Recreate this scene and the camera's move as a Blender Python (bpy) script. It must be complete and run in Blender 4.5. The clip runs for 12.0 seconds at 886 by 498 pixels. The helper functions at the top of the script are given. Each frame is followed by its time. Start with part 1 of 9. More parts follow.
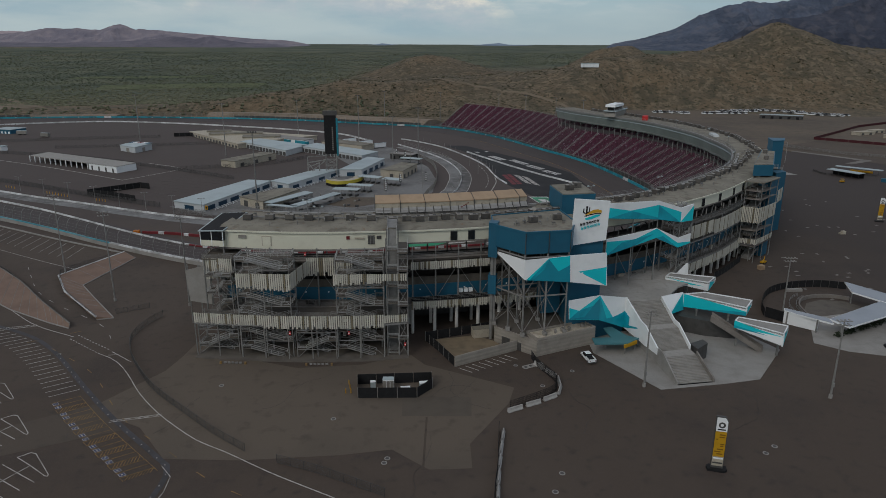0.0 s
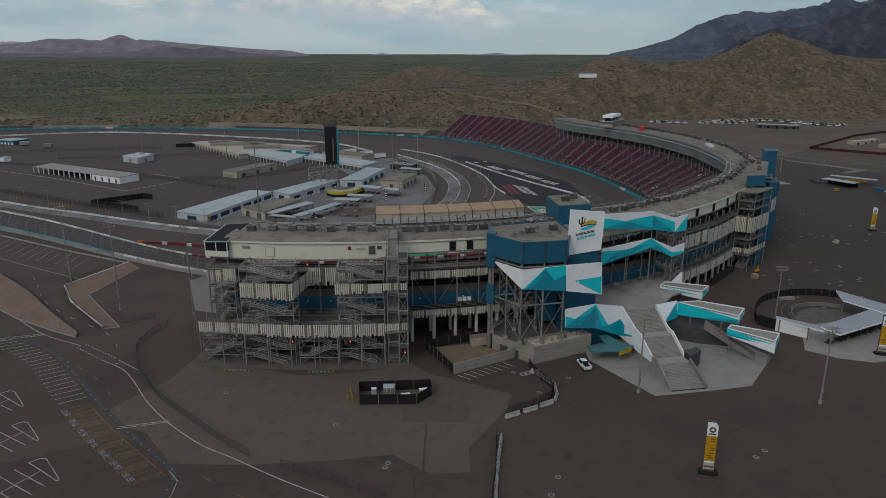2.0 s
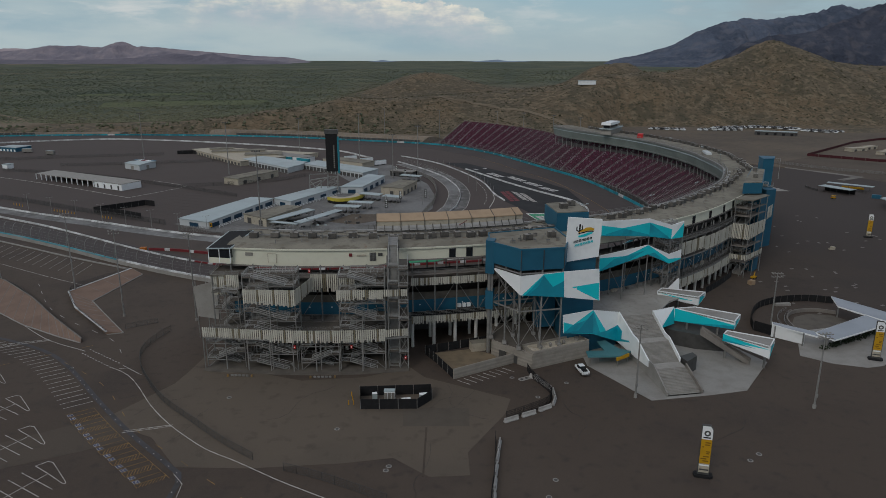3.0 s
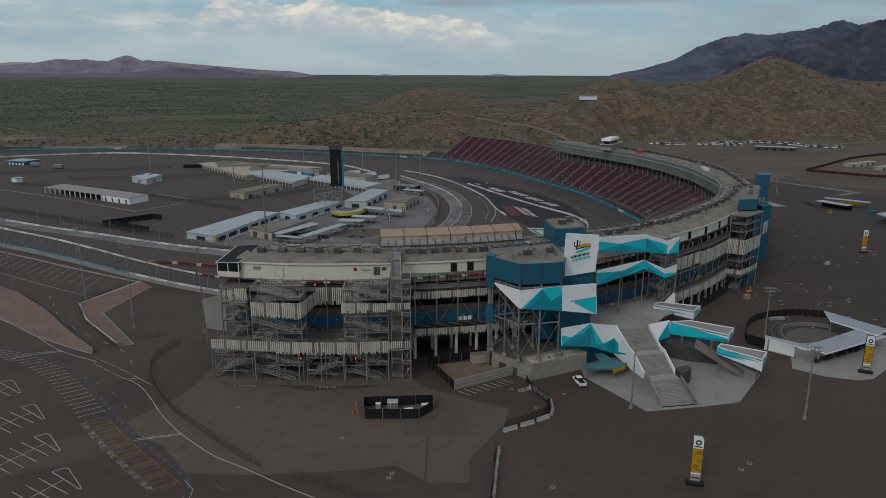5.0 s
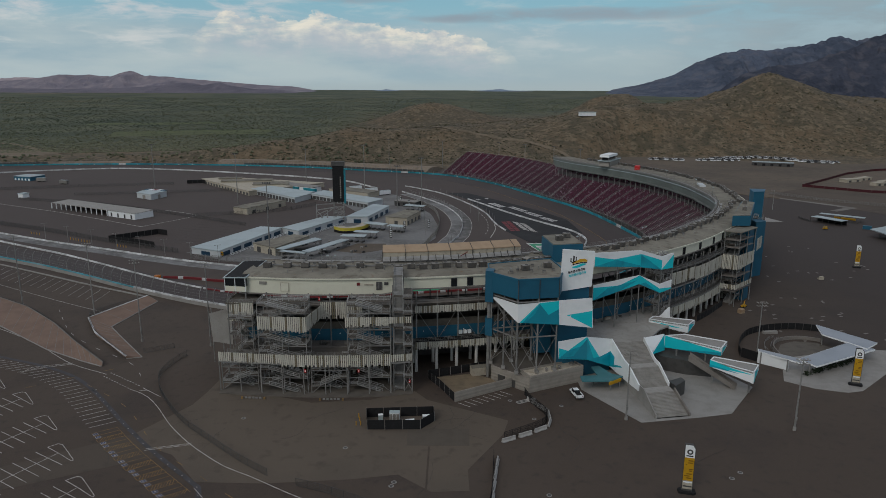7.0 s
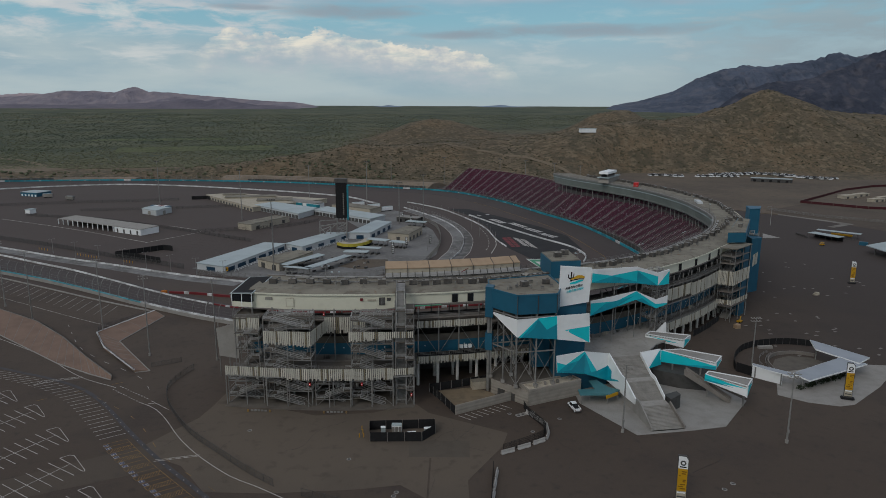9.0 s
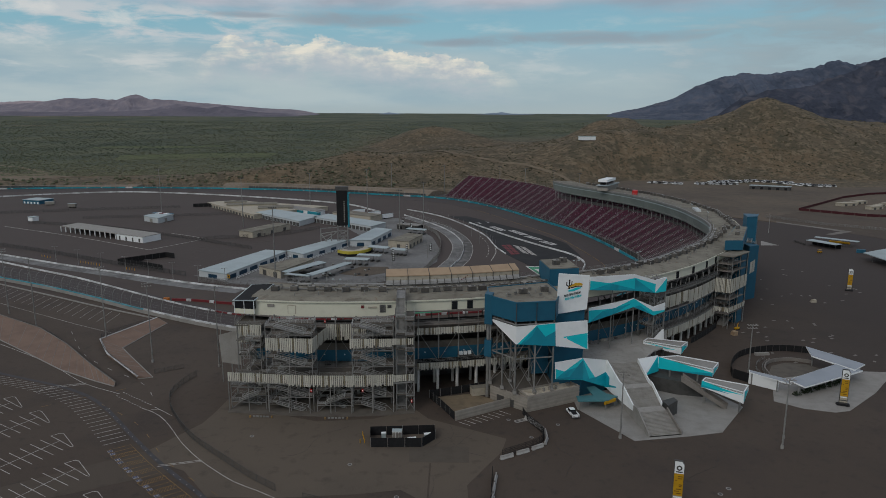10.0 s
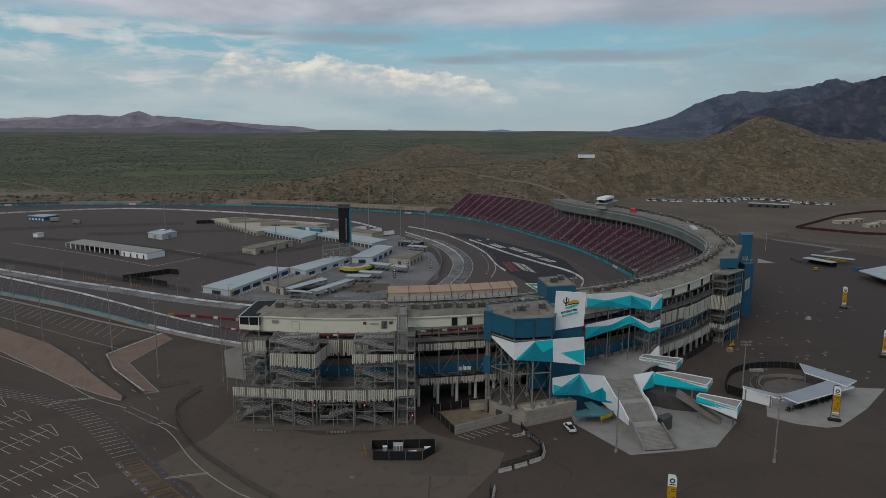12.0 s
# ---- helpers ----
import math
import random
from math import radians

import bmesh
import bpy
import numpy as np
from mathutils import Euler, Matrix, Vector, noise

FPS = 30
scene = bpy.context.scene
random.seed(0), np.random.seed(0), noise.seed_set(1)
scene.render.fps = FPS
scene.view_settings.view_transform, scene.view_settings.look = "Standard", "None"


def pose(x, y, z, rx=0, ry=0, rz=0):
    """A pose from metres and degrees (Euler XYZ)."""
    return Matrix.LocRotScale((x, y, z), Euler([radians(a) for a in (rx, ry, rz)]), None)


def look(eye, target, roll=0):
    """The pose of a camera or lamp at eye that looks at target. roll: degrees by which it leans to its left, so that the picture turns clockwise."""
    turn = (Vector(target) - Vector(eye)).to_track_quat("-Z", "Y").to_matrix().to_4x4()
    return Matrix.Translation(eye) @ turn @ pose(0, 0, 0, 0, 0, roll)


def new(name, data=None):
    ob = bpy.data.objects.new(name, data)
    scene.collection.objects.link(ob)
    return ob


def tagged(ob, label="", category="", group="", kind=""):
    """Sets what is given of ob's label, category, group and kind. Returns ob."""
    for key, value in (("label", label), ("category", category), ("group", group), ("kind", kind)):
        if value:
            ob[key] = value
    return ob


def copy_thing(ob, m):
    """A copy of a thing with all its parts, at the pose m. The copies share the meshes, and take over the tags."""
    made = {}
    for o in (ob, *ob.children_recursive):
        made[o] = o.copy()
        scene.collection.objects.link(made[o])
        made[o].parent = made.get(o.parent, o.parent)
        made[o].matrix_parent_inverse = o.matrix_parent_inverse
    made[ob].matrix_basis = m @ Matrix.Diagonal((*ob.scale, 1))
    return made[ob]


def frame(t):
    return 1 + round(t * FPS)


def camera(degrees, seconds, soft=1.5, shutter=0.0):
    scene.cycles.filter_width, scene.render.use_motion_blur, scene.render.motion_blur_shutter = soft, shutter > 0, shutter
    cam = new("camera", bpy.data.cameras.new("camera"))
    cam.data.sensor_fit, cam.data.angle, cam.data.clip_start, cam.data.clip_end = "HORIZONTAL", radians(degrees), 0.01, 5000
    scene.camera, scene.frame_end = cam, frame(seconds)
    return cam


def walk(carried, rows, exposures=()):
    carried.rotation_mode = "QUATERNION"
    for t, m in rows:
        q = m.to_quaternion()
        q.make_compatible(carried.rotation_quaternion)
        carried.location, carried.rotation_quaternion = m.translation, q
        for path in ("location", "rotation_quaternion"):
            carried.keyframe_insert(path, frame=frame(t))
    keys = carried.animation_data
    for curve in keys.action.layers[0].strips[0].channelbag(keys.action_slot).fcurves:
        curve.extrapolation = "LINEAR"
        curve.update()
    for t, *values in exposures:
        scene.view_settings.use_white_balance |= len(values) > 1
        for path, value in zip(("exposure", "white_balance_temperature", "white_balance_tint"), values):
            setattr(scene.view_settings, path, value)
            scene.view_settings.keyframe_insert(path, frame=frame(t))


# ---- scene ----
cam = camera(66.4, 12.0, 0.6)
PATH = [
    (0, (-0.288, 15.392, 77.798), (-0.278, 17.307, 77.223), 0.2),
    (0.5, (-0.233, 14.521, 78.065), (-0.225, 16.438, 77.496), 0.2),
    (1, (-0.253, 13.488, 78.449), (-0.246, 15.407, 77.886), 0.2),
    (1.5, (-0.211, 12.441, 78.868), (-0.203, 14.362, 78.311), 0.1),
    (2, (-0.147, 11.254, 79.363), (-0.136, 13.176, 78.813), 0.1),
    (2.5, (-0.086, 9.822, 79.892), (-0.075, 11.747, 79.35), 0.1),
    (3, (-0.12, 8.603, 80.318), (-0.109, 10.531, 79.785), 0.1),
    (5, (0.02, 2.912, 82.401), (0.024, 4.849, 81.905), 0.2),
    (5.5, (-0.006, 1.468, 82.815), (-0.002, 3.408, 82.329), 0.2),
    (6, (0.053, 0.082, 83.332), (0.057, 2.025, 82.857), 0.2),
    (6.5, (0.151, -1.168, 83.741), (0.154, 0.777, 83.276), 0.2),
    (7, (0.026, -2.823, 84.333), (0.028, -0.875, 83.877), 0.2),
    (9, (0.174, -8.227, 86.129), (0.171, -6.271, 85.716), 0.2),
    (9.5, (0.228, -9.478, 86.402), (0.224, -7.518, 86.0), 0.2),
    (10, (0.321, -10.913, 86.97), (0.317, -8.952, 86.577), 0.2),
    (10.5, (0.359, -12.284, 87.276), (0.354, -10.32, 86.895), 0.2),
    (11, (0.347, -13.666, 87.809), (0.342, -11.7, 87.439), 0.3),
    (11.5, (0.361, -15.087, 88.228), (0.356, -13.119, 87.87), 0.3),
    (12, (0.418, -16.418, 88.601), (0.412, -14.448, 88.255), 0.3),
]
walk(cam, [(t, look(eye, target, roll)) for t, eye, target, roll in PATH])

# ---- world and light: a broken overcast sky, with a weak, very wide sun behind thin cloud ----
SUN_EL, SUN_AZ = radians(38), radians(215)
world = bpy.data.worlds.new("sky")
scene.world = world
world.use_nodes = True


def link_sky(nt):
    n, l = nt.nodes, nt.links
    n.clear()

    def add(kind, **kw):
        nd = n.new(kind)
        for k, v in kw.items():
            nd.inputs[k].default_value = v
        return nd

    def math_node(op, a, b=None, c=None, clamp=False):
        nd = n.new("ShaderNodeMath")
        nd.operation, nd.use_clamp = op, clamp
        for i, v in enumerate((a, b, c)):
            if v is None:
                continue
            if isinstance(v, (int, float)):
                nd.inputs[i].default_value = v
            else:
                l.new(v, nd.inputs[i])
        return nd.outputs[0]

    def ramp(fac, stops):
        nd = n.new("ShaderNodeValToRGB")
        e = nd.color_ramp.elements
        while len(e) < len(stops):
            e.new(0.5)
        for el, (p, c) in zip(e, stops):
            el.position, el.color = p, (*c, 1) if len(c) == 3 else c
        l.new(fac, nd.inputs[0])
        return nd.outputs[0]

    def mix(fac, a, b):
        nd = n.new("ShaderNodeMix")
        nd.data_type = "RGBA"
        for key, v in ((0, fac), (6, a), (7, b)):
            if isinstance(v, (int, float)):
                nd.inputs[key].default_value = v
            elif isinstance(v, tuple):
                nd.inputs[key].default_value = (*v, 1)
            else:
                l.new(v, nd.inputs[key])
        return nd.outputs[2]

    def noise_at(vec, scale, detail=6.0, rough=0.55, distort=0.0):
        nd = add("ShaderNodeTexNoise", Scale=scale, Detail=detail, Roughness=rough, Distortion=distort)
        l.new(vec, nd.inputs["Vector"])
        return nd.outputs[0]

    def span(v, a, b, to0=0.0, to1=1.0):
        nd = n.new("ShaderNodeMapRange")
        nd.interpolation_type = "SMOOTHSTEP"
        for i, q in ((1, a), (2, b), (3, to0), (4, to1)):
            nd.inputs[i].default_value = q
        l.new(v, nd.inputs[0])
        return nd.outputs[0]

    def line_of(v, a, b):
        nd = n.new("ShaderNodeMapRange")
        nd.inputs[1].default_value, nd.inputs[2].default_value = a, b
        l.new(v, nd.inputs[0])
        return nd.outputs[0]

    def mul(*v):
        out = v[0]
        for q in v[1:]:
            out = math_node("MULTIPLY", out, q)
        return out

    sky = n.new("ShaderNodeTexSky")
    sky.sky_type, sky.sun_disc = "NISHITA", False
    sky.sun_elevation, sky.sun_rotation = SUN_EL, SUN_AZ
    sky.dust_density, sky.air_density = 2.0, 1.0
    geo = n.new("ShaderNodeTexCoord")
    sep = n.new("ShaderNodeSeparateXYZ")
    l.new(geo.outputs["Generated"], sep.inputs[0])
    up = math_node("MAXIMUM", sep.outputs[2], 0.0)
    az = math_node("ARCTAN2", sep.outputs[0], sep.outputs[1])
    # cloud coordinates: azimuth and height, flattened clouds; and a deck in perspective for the upper sky
    flat_co = n.new("ShaderNodeCombineXYZ")
    l.new(az, flat_co.inputs[0]), l.new(mul(up, 4.5), flat_co.inputs[1])
    puff_co = n.new("ShaderNodeCombineXYZ")
    l.new(az, puff_co.inputs[0]), l.new(mul(up, 1.7), puff_co.inputs[1])
    h = math_node("ADD", up, 0.11)
    deck_co = n.new("ShaderNodeCombineXYZ")
    l.new(math_node("DIVIDE", sep.outputs[0], h), deck_co.inputs[0]), l.new(math_node("DIVIDE", sep.outputs[1], h), deck_co.inputs[1])
    wide, fine = noise_at(flat_co.outputs[0], 4.0, 8), noise_at(puff_co.outputs[0], 22.0, 9, 0.6)
    streak = noise_at(flat_co.outputs[0], 11.0, 7, 0.6, 0.3)
    deck = noise_at(deck_co.outputs[0], 0.8, 8, 0.55, 0.2)
    # clear air: pale at the horizon, turquoise above
    col = ramp(up, [(0.0, (5.5, 6.7, 7.1)), (0.03, (5.0, 6.4, 7.0)), (0.08, (4.0, 6.1, 7.2)), (0.115, (3.0, 6.0, 7.3)), (0.22, (2.3, 4.6, 6.4)), (1.0, (1.8, 3.2, 5.4))])
    col = mix(0.2, col, sky.outputs[0])
    # low grey-blue sheet, thicker to the west, with soft lighter folds
    sheet = mul(span(up, 0.1, 0.07), span(up, 0.0, 0.02), span(az, 0.22, -0.1, 0.35, 0.95))
    fold_col = mix(span(wide, 0.36, 0.64), (3.9, 5.4, 6.2), (5.4, 6.5, 6.8))
    col = mix(mul(sheet, span(wide, 0.25, 0.45, 0.5, 1.0)), col, fold_col)
    # thin white streaks
    col = mix(mul(span(streak, 0.46, 0.7), span(up, 0.15, 0.1), span(up, 0.03, 0.06), span(az, -0.42, -0.3, 0.85, 0.45)), col, (7.4, 7.8, 7.8))
    wisp = mul(span(streak, 0.4, 0.62), span(up, 0.085, 0.1), span(up, 0.15, 0.13), span(az, -0.1, -0.3))
    col = mix(mul(wisp, 0.85), col, (6.8, 7.2, 7.5))
    # cumulus bank: an uneven crest with creamy lit heads over a grey base
    line = ramp(line_of(az, -0.4, 0.12), [(0.0, (0.05,) * 3), (0.127, (0.08,) * 3), (0.2, (0.105,) * 3), (0.277, (0.094,) * 3), (0.337, (0.098,) * 3), (0.384, (0.093,) * 3), (0.42, (0.108,) * 3), (0.46, (0.1,) * 3), (0.54, (0.095,) * 3), (0.635, (0.087,) * 3), (0.763, (0.083,) * 3), (0.843, (0.074,) * 3), (0.93, (0.064,) * 3), (1.0, (0.03,) * 3)])
    billow = noise_at(puff_co.outputs[0], 34.0, 8, 0.62)
    crest = math_node("ADD", line, mul(math_node("SUBTRACT", billow, 0.5), 0.04))
    depth = math_node("SUBTRACT", crest, up)
    bank = mul(span(depth, 0.0, 0.004), span(depth, 0.062, 0.028))
    lit = mul(span(depth, 0.045, 0.01), span(fine, 0.38, 0.62, 0.12, 1.0))
    bank_col = mix(lit, (5.4, 6.1, 6.7), (9.7, 9.3, 8.1))
    col = mix(mul(bank, span(az, -0.37, -0.3), span(az, 0.12, 0.04), span(streak, 0.36, 0.56, 0.35, 1.0)), col, bank_col)
    # small lit heads to the west
    for a0, v0, wa in ((-0.535, 0.126, 0.035), (-0.435, 0.118, 0.03)):
        px, py = mul(math_node("SUBTRACT", az, a0), 1 / wa), mul(math_node("SUBTRACT", up, v0), 1 / 0.011)
        r2 = math_node("ADD", mul(px, px), mul(py, py))
        edge = math_node("ADD", math_node("SUBTRACT", 1.0, r2), mul(math_node("SUBTRACT", billow, 0.5), 4.0))
        col = mix(mul(span(edge, -0.3, 1.6), 0.6), col, (8.8, 8.8, 8.5))
    # dark lens clouds
    for a0, v0, wa, wv in ((0.2, 0.103, 0.21, 0.010), (-0.13, 0.127, 0.11, 0.011), (0.6, 0.14, 0.22, 0.022), (-0.28, 0.13, 0.05, 0.005), (0.03, 0.098, 0.09, 0.007)):
        px, py = mul(math_node("SUBTRACT", az, a0), 1 / wa), mul(math_node("SUBTRACT", up, v0), 1 / wv)
        r2 = math_node("ADD", mul(px, px), mul(py, py))
        edge = math_node("ADD", math_node("SUBTRACT", 1.0, r2), mul(math_node("SUBTRACT", streak, 0.5), 3.0))
        col = mix(mul(span(edge, -0.3, 1.3), 0.85), col, (3.4, 4.2, 4.9))
    # a darker veil over the eastern mountains
    col = mix(mul(span(az, 0.2, 0.5), span(up, 0.15, 0.1), span(streak, 0.34, 0.6, 0.35, 0.9)), col, (3.5, 4.6, 5.2))
    # the upper deck of mauve-grey cloud
    low = math_node("ADD", up, mul(math_node("SUBTRACT", wide, 0.5), 0.07))
    top_col = mix(mul(span(deck, 0.36, 0.66), span(az, 0.5, 0.05, 0.35, 1.0)), (3.8, 4.3, 5.1), (7.0, 7.1, 7.8))
    col = mix(mul(span(low, 0.132, 0.158), span(deck, 0.22, 0.4), 0.95), col, top_col)
    bg, out = n.new("ShaderNodeBackground"), n.new("ShaderNodeOutputWorld")
    bg.inputs["Strength"].default_value = 0.1
    l.new(col, bg.inputs[0]), l.new(bg.outputs[0], out.inputs[0])


link_sky(world.node_tree)
sun_data = bpy.data.lights.new("sun", "SUN")
sun_data.energy, sun_data.angle, sun_data.color = 1.0, radians(25), (1.0, 0.95, 0.86)
sun = new("sun", sun_data)
sun.matrix_world = look((0, 0, 400), Vector((0, 0, 400)) - Vector((math.sin(SUN_AZ) * math.cos(SUN_EL), math.cos(SUN_AZ) * math.cos(SUN_EL), math.sin(SUN_EL))))
scene.view_settings.exposure = -0.37

# ---- materials ----
def material(name, base, rough=0.8, metal=0.0, spots=(), bump=0.0, bump_scale=20.0, island=0.0, spec=0.3):
    """A procedural surface. spots: (noise scale, detail, low, high, colour, amount) laid over the base; bump in metres; island: brightness spread from piece to piece."""
    m = bpy.data.materials.new(name)
    m.use_nodes = True
    nt = m.node_tree
    n, l = nt.nodes, nt.links
    b = n["Principled BSDF"]
    b.inputs["Roughness"].default_value, b.inputs["Metallic"].default_value = rough, metal
    b.inputs["Specular IOR Level"].default_value = spec
    geo = n.new("ShaderNodeNewGeometry")
    pos = geo.outputs["Position"]
    rgb = n.new("ShaderNodeRGB")
    rgb.outputs[0].default_value = (*base, 1)
    col = rgb.outputs[0]
    for scale, detail, low, high, colour, amount in spots:
        nz = n.new("ShaderNodeTexNoise")
        nz.inputs["Scale"].default_value, nz.inputs["Detail"].default_value = scale, detail
        l.new(pos, nz.inputs["Vector"])
        mr = n.new("ShaderNodeMapRange")
        mr.inputs[1].default_value, mr.inputs[2].default_value, mr.inputs[4].default_value = low, high, amount
        l.new(nz.outputs[0], mr.inputs[0])
        mx = n.new("ShaderNodeMix")
        mx.data_type = "RGBA"
        mx.inputs[7].default_value = (*colour, 1)
        l.new(mr.outputs[0], mx.inputs[0]), l.new(col, mx.inputs[6])
        col = mx.outputs[2]
    if island:
        info = n.new("ShaderNodeObjectInfo")
        add = n.new("ShaderNodeMath")
        add.operation = "ADD"
        l.new(geo.outputs["Random Per Island"], add.inputs[0]), l.new(info.outputs["Random"], add.inputs[1])
        fr = n.new("ShaderNodeMath")
        fr.operation = "FRACT"
        l.new(add.outputs[0], fr.inputs[0])
        mr = n.new("ShaderNodeMapRange")
        mr.inputs[3].default_value, mr.inputs[4].default_value = 1 - island, 1 + island
        l.new(fr.outputs[0], mr.inputs[0])
        hs = n.new("ShaderNodeHueSaturation")
        l.new(mr.outputs[0], hs.inputs["Value"]), l.new(col, hs.inputs["Color"])
        col = hs.outputs[0]
    l.new(col, b.inputs["Base Color"])
    if bump:
        nz = n.new("ShaderNodeTexNoise")
        nz.inputs["Scale"].default_value, nz.inputs["Detail"].default_value = bump_scale, 4.0
        l.new(pos, nz.inputs["Vector"])
        bp = n.new("ShaderNodeBump")
        bp.inputs["Distance"].default_value = bump
        l.new(nz.outputs[0], bp.inputs["Height"]), l.new(bp.outputs[0], b.inputs["Normal"])
    return m


ASPHALT = material("asphalt", (0.0715, 0.0535, 0.0415), 0.92, spots=[(0.012, 4, 0.42, 0.62, (0.084, 0.065, 0.051), 0.9), (0.05, 6, 0.5, 0.68, (0.053, 0.041, 0.035), 0.75), (0.4, 5, 0.56, 0.7, (0.046, 0.037, 0.032), 0.65), (1.6, 6, 0.52, 0.68, (0.09, 0.072, 0.06), 0.35), (6.0, 4, 0.45, 0.7, (0.102, 0.083, 0.069), 0.4)], bump=0.01, bump_scale=30)
ASPHALT_OLD = material("worn_asphalt", (0.119, 0.095, 0.073), 0.93, spots=[(0.03, 5, 0.45, 0.65, (0.092, 0.076, 0.06), 0.8), (0.3, 6, 0.56, 0.72, (0.07, 0.058, 0.047), 0.7), (4.0, 3, 0.45, 0.7, (0.14, 0.118, 0.094), 0.35)], bump=0.012, bump_scale=25)
ASPHALT_MID = material("patched_asphalt", (0.088, 0.07, 0.055), 0.93, spots=[(0.03, 5, 0.45, 0.65, (0.074, 0.06, 0.048), 0.8), (0.3, 6, 0.56, 0.72, (0.062, 0.051, 0.043), 0.7), (4.0, 3, 0.45, 0.7, (0.105, 0.087, 0.071), 0.35)], bump=0.012, bump_scale=25)
ASPHALT_TRACK = material("track_asphalt", (0.06, 0.048, 0.045), 0.8, spots=[(0.02, 4, 0.4, 0.65, (0.068, 0.057, 0.054), 0.8), (0.25, 5, 0.55, 0.75, (0.04, 0.034, 0.031), 0.6)], bump=0.006, bump_scale=30)
ASPHALT_BLACK = material("painted_black_apron", (0.018, 0.018, 0.019), 0.8, spots=[(0.1, 4, 0.45, 0.7, (0.03, 0.029, 0.029), 0.8)])
DESERT = material("desert_ground", (0.14, 0.11, 0.074), 0.97, spots=[(0.005, 5, 0.42, 0.6, (0.092, 0.076, 0.052), 0.9), (0.014, 7, 0.46, 0.6, (0.15, 0.108, 0.066), 0.8), (0.03, 8, 0.5, 0.6, (0.082, 0.07, 0.047), 0.8), (0.1, 7, 0.5, 0.62, (0.2, 0.155, 0.103), 0.65), (0.22, 7, 0.52, 0.62, (0.056, 0.053, 0.033), 0.8)], bump=1.2, bump_scale=0.25)
CONCRETE = material("concrete", (0.3, 0.288, 0.268), 0.88, spots=[(0.25, 5, 0.45, 0.7, (0.23, 0.218, 0.2), 0.8), (2.5, 5, 0.5, 0.75, (0.19, 0.18, 0.168), 0.45)], bump=0.006, bump_scale=12)
CONCRETE_DARK = material("weathered_concrete", (0.22, 0.2, 0.18), 0.9, spots=[(0.3, 5, 0.45, 0.7, (0.15, 0.138, 0.125), 0.8), (3, 5, 0.5, 0.75, (0.12, 0.11, 0.1), 0.5)], bump=0.006, bump_scale=12)
BLOCK = material("concrete_block", (0.33, 0.3, 0.26), 0.9, spots=[(0.4, 5, 0.45, 0.7, (0.25, 0.225, 0.195), 0.8), (5, 3, 0.5, 0.7, (0.22, 0.2, 0.175), 0.5)], island=0.06)
ROOF = material("roof_membrane", (0.235, 0.218, 0.176), 0.9, spots=[(0.12, 5, 0.42, 0.62, (0.165, 0.152, 0.122), 0.85), (0.35, 6, 0.54, 0.66, (0.13, 0.115, 0.092), 0.8), (0.6, 4, 0.66, 0.72, (0.19, 0.1, 0.05), 0.5), (1.6, 5, 0.55, 0.75, (0.15, 0.135, 0.112), 0.6)])
CREAM = material("cream_stucco", (0.66, 0.65, 0.53), 0.85, spots=[(0.3, 5, 0.5, 0.75, (0.57, 0.55, 0.45), 0.6), (2, 4, 0.55, 0.75, (0.52, 0.5, 0.42), 0.3)])
STEEL = material("galvanised_steel", (0.26, 0.255, 0.242), 0.55, 0.3, spots=[(0.8, 4, 0.45, 0.7, (0.17, 0.167, 0.16), 0.7)], island=0.15)
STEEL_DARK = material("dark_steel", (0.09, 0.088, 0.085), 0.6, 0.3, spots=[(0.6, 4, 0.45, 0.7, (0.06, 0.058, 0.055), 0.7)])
SLAT = material("slat_panel", (0.52, 0.5, 0.43), 0.65, 0.0, spots=[(0.6, 4, 0.5, 0.75, (0.42, 0.4, 0.34), 0.5)], island=0.14)
SLAT_OCHRE = material("ochre_slat", (0.2, 0.172, 0.115), 0.7, spots=[(0.6, 4, 0.5, 0.75, (0.15, 0.13, 0.085), 0.5)], island=0.15)
BLUE = material("blue_panel", (0.013, 0.105, 0.172), 0.5, spots=[(0.25, 4, 0.45, 0.7, (0.012, 0.085, 0.145), 0.7)], island=0.05, spec=0.4)
TEAL = material("teal_panel", (0.006, 0.56, 0.63), 0.45, spots=[(0.3, 3, 0.45, 0.7, (0.006, 0.5, 0.57), 0.6)], spec=0.4)
TEAL_DARK = material("deep_teal_panel", (0.005, 0.36, 0.46), 0.45, spots=[(0.3, 3, 0.45, 0.7, (0.01, 0.21, 0.28), 0.6)], spec=0.4)
TEAL_MID = material("mid_teal_panel", (0.01, 0.25, 0.34), 0.45, spots=[(0.3, 3, 0.45, 0.7, (0.01, 0.22, 0.3), 0.6)], spec=0.4)
WHITE = material("white_panel", (0.82, 0.84, 0.84), 0.5, spots=[(0.3, 4, 0.5, 0.75, (0.64, 0.665, 0.675), 0.6)], spec=0.4)
PAINT = material("white_road_paint", (0.46, 0.44, 0.41), 0.85, spots=[(0.7, 5, 0.48, 0.66, (0.15, 0.135, 0.118), 0.75)])
PAINT_BRIGHT = material("fresh_white_road_paint", (0.6, 0.59, 0.57), 0.8, spots=[(0.5, 5, 0.5, 0.66, (0.25, 0.24, 0.235), 0.7)])
PAINT_OCHRE = material("yellow_road_paint", (0.26, 0.16, 0.06), 0.85, spots=[(0.7, 5, 0.44, 0.64, (0.1, 0.075, 0.05), 0.8)])
PAINT_BLUE = material("blue_road_paint", (0.045, 0.06, 0.13), 0.85, spots=[(0.7, 5, 0.48, 0.66, (0.06, 0.065, 0.1), 0.7)])
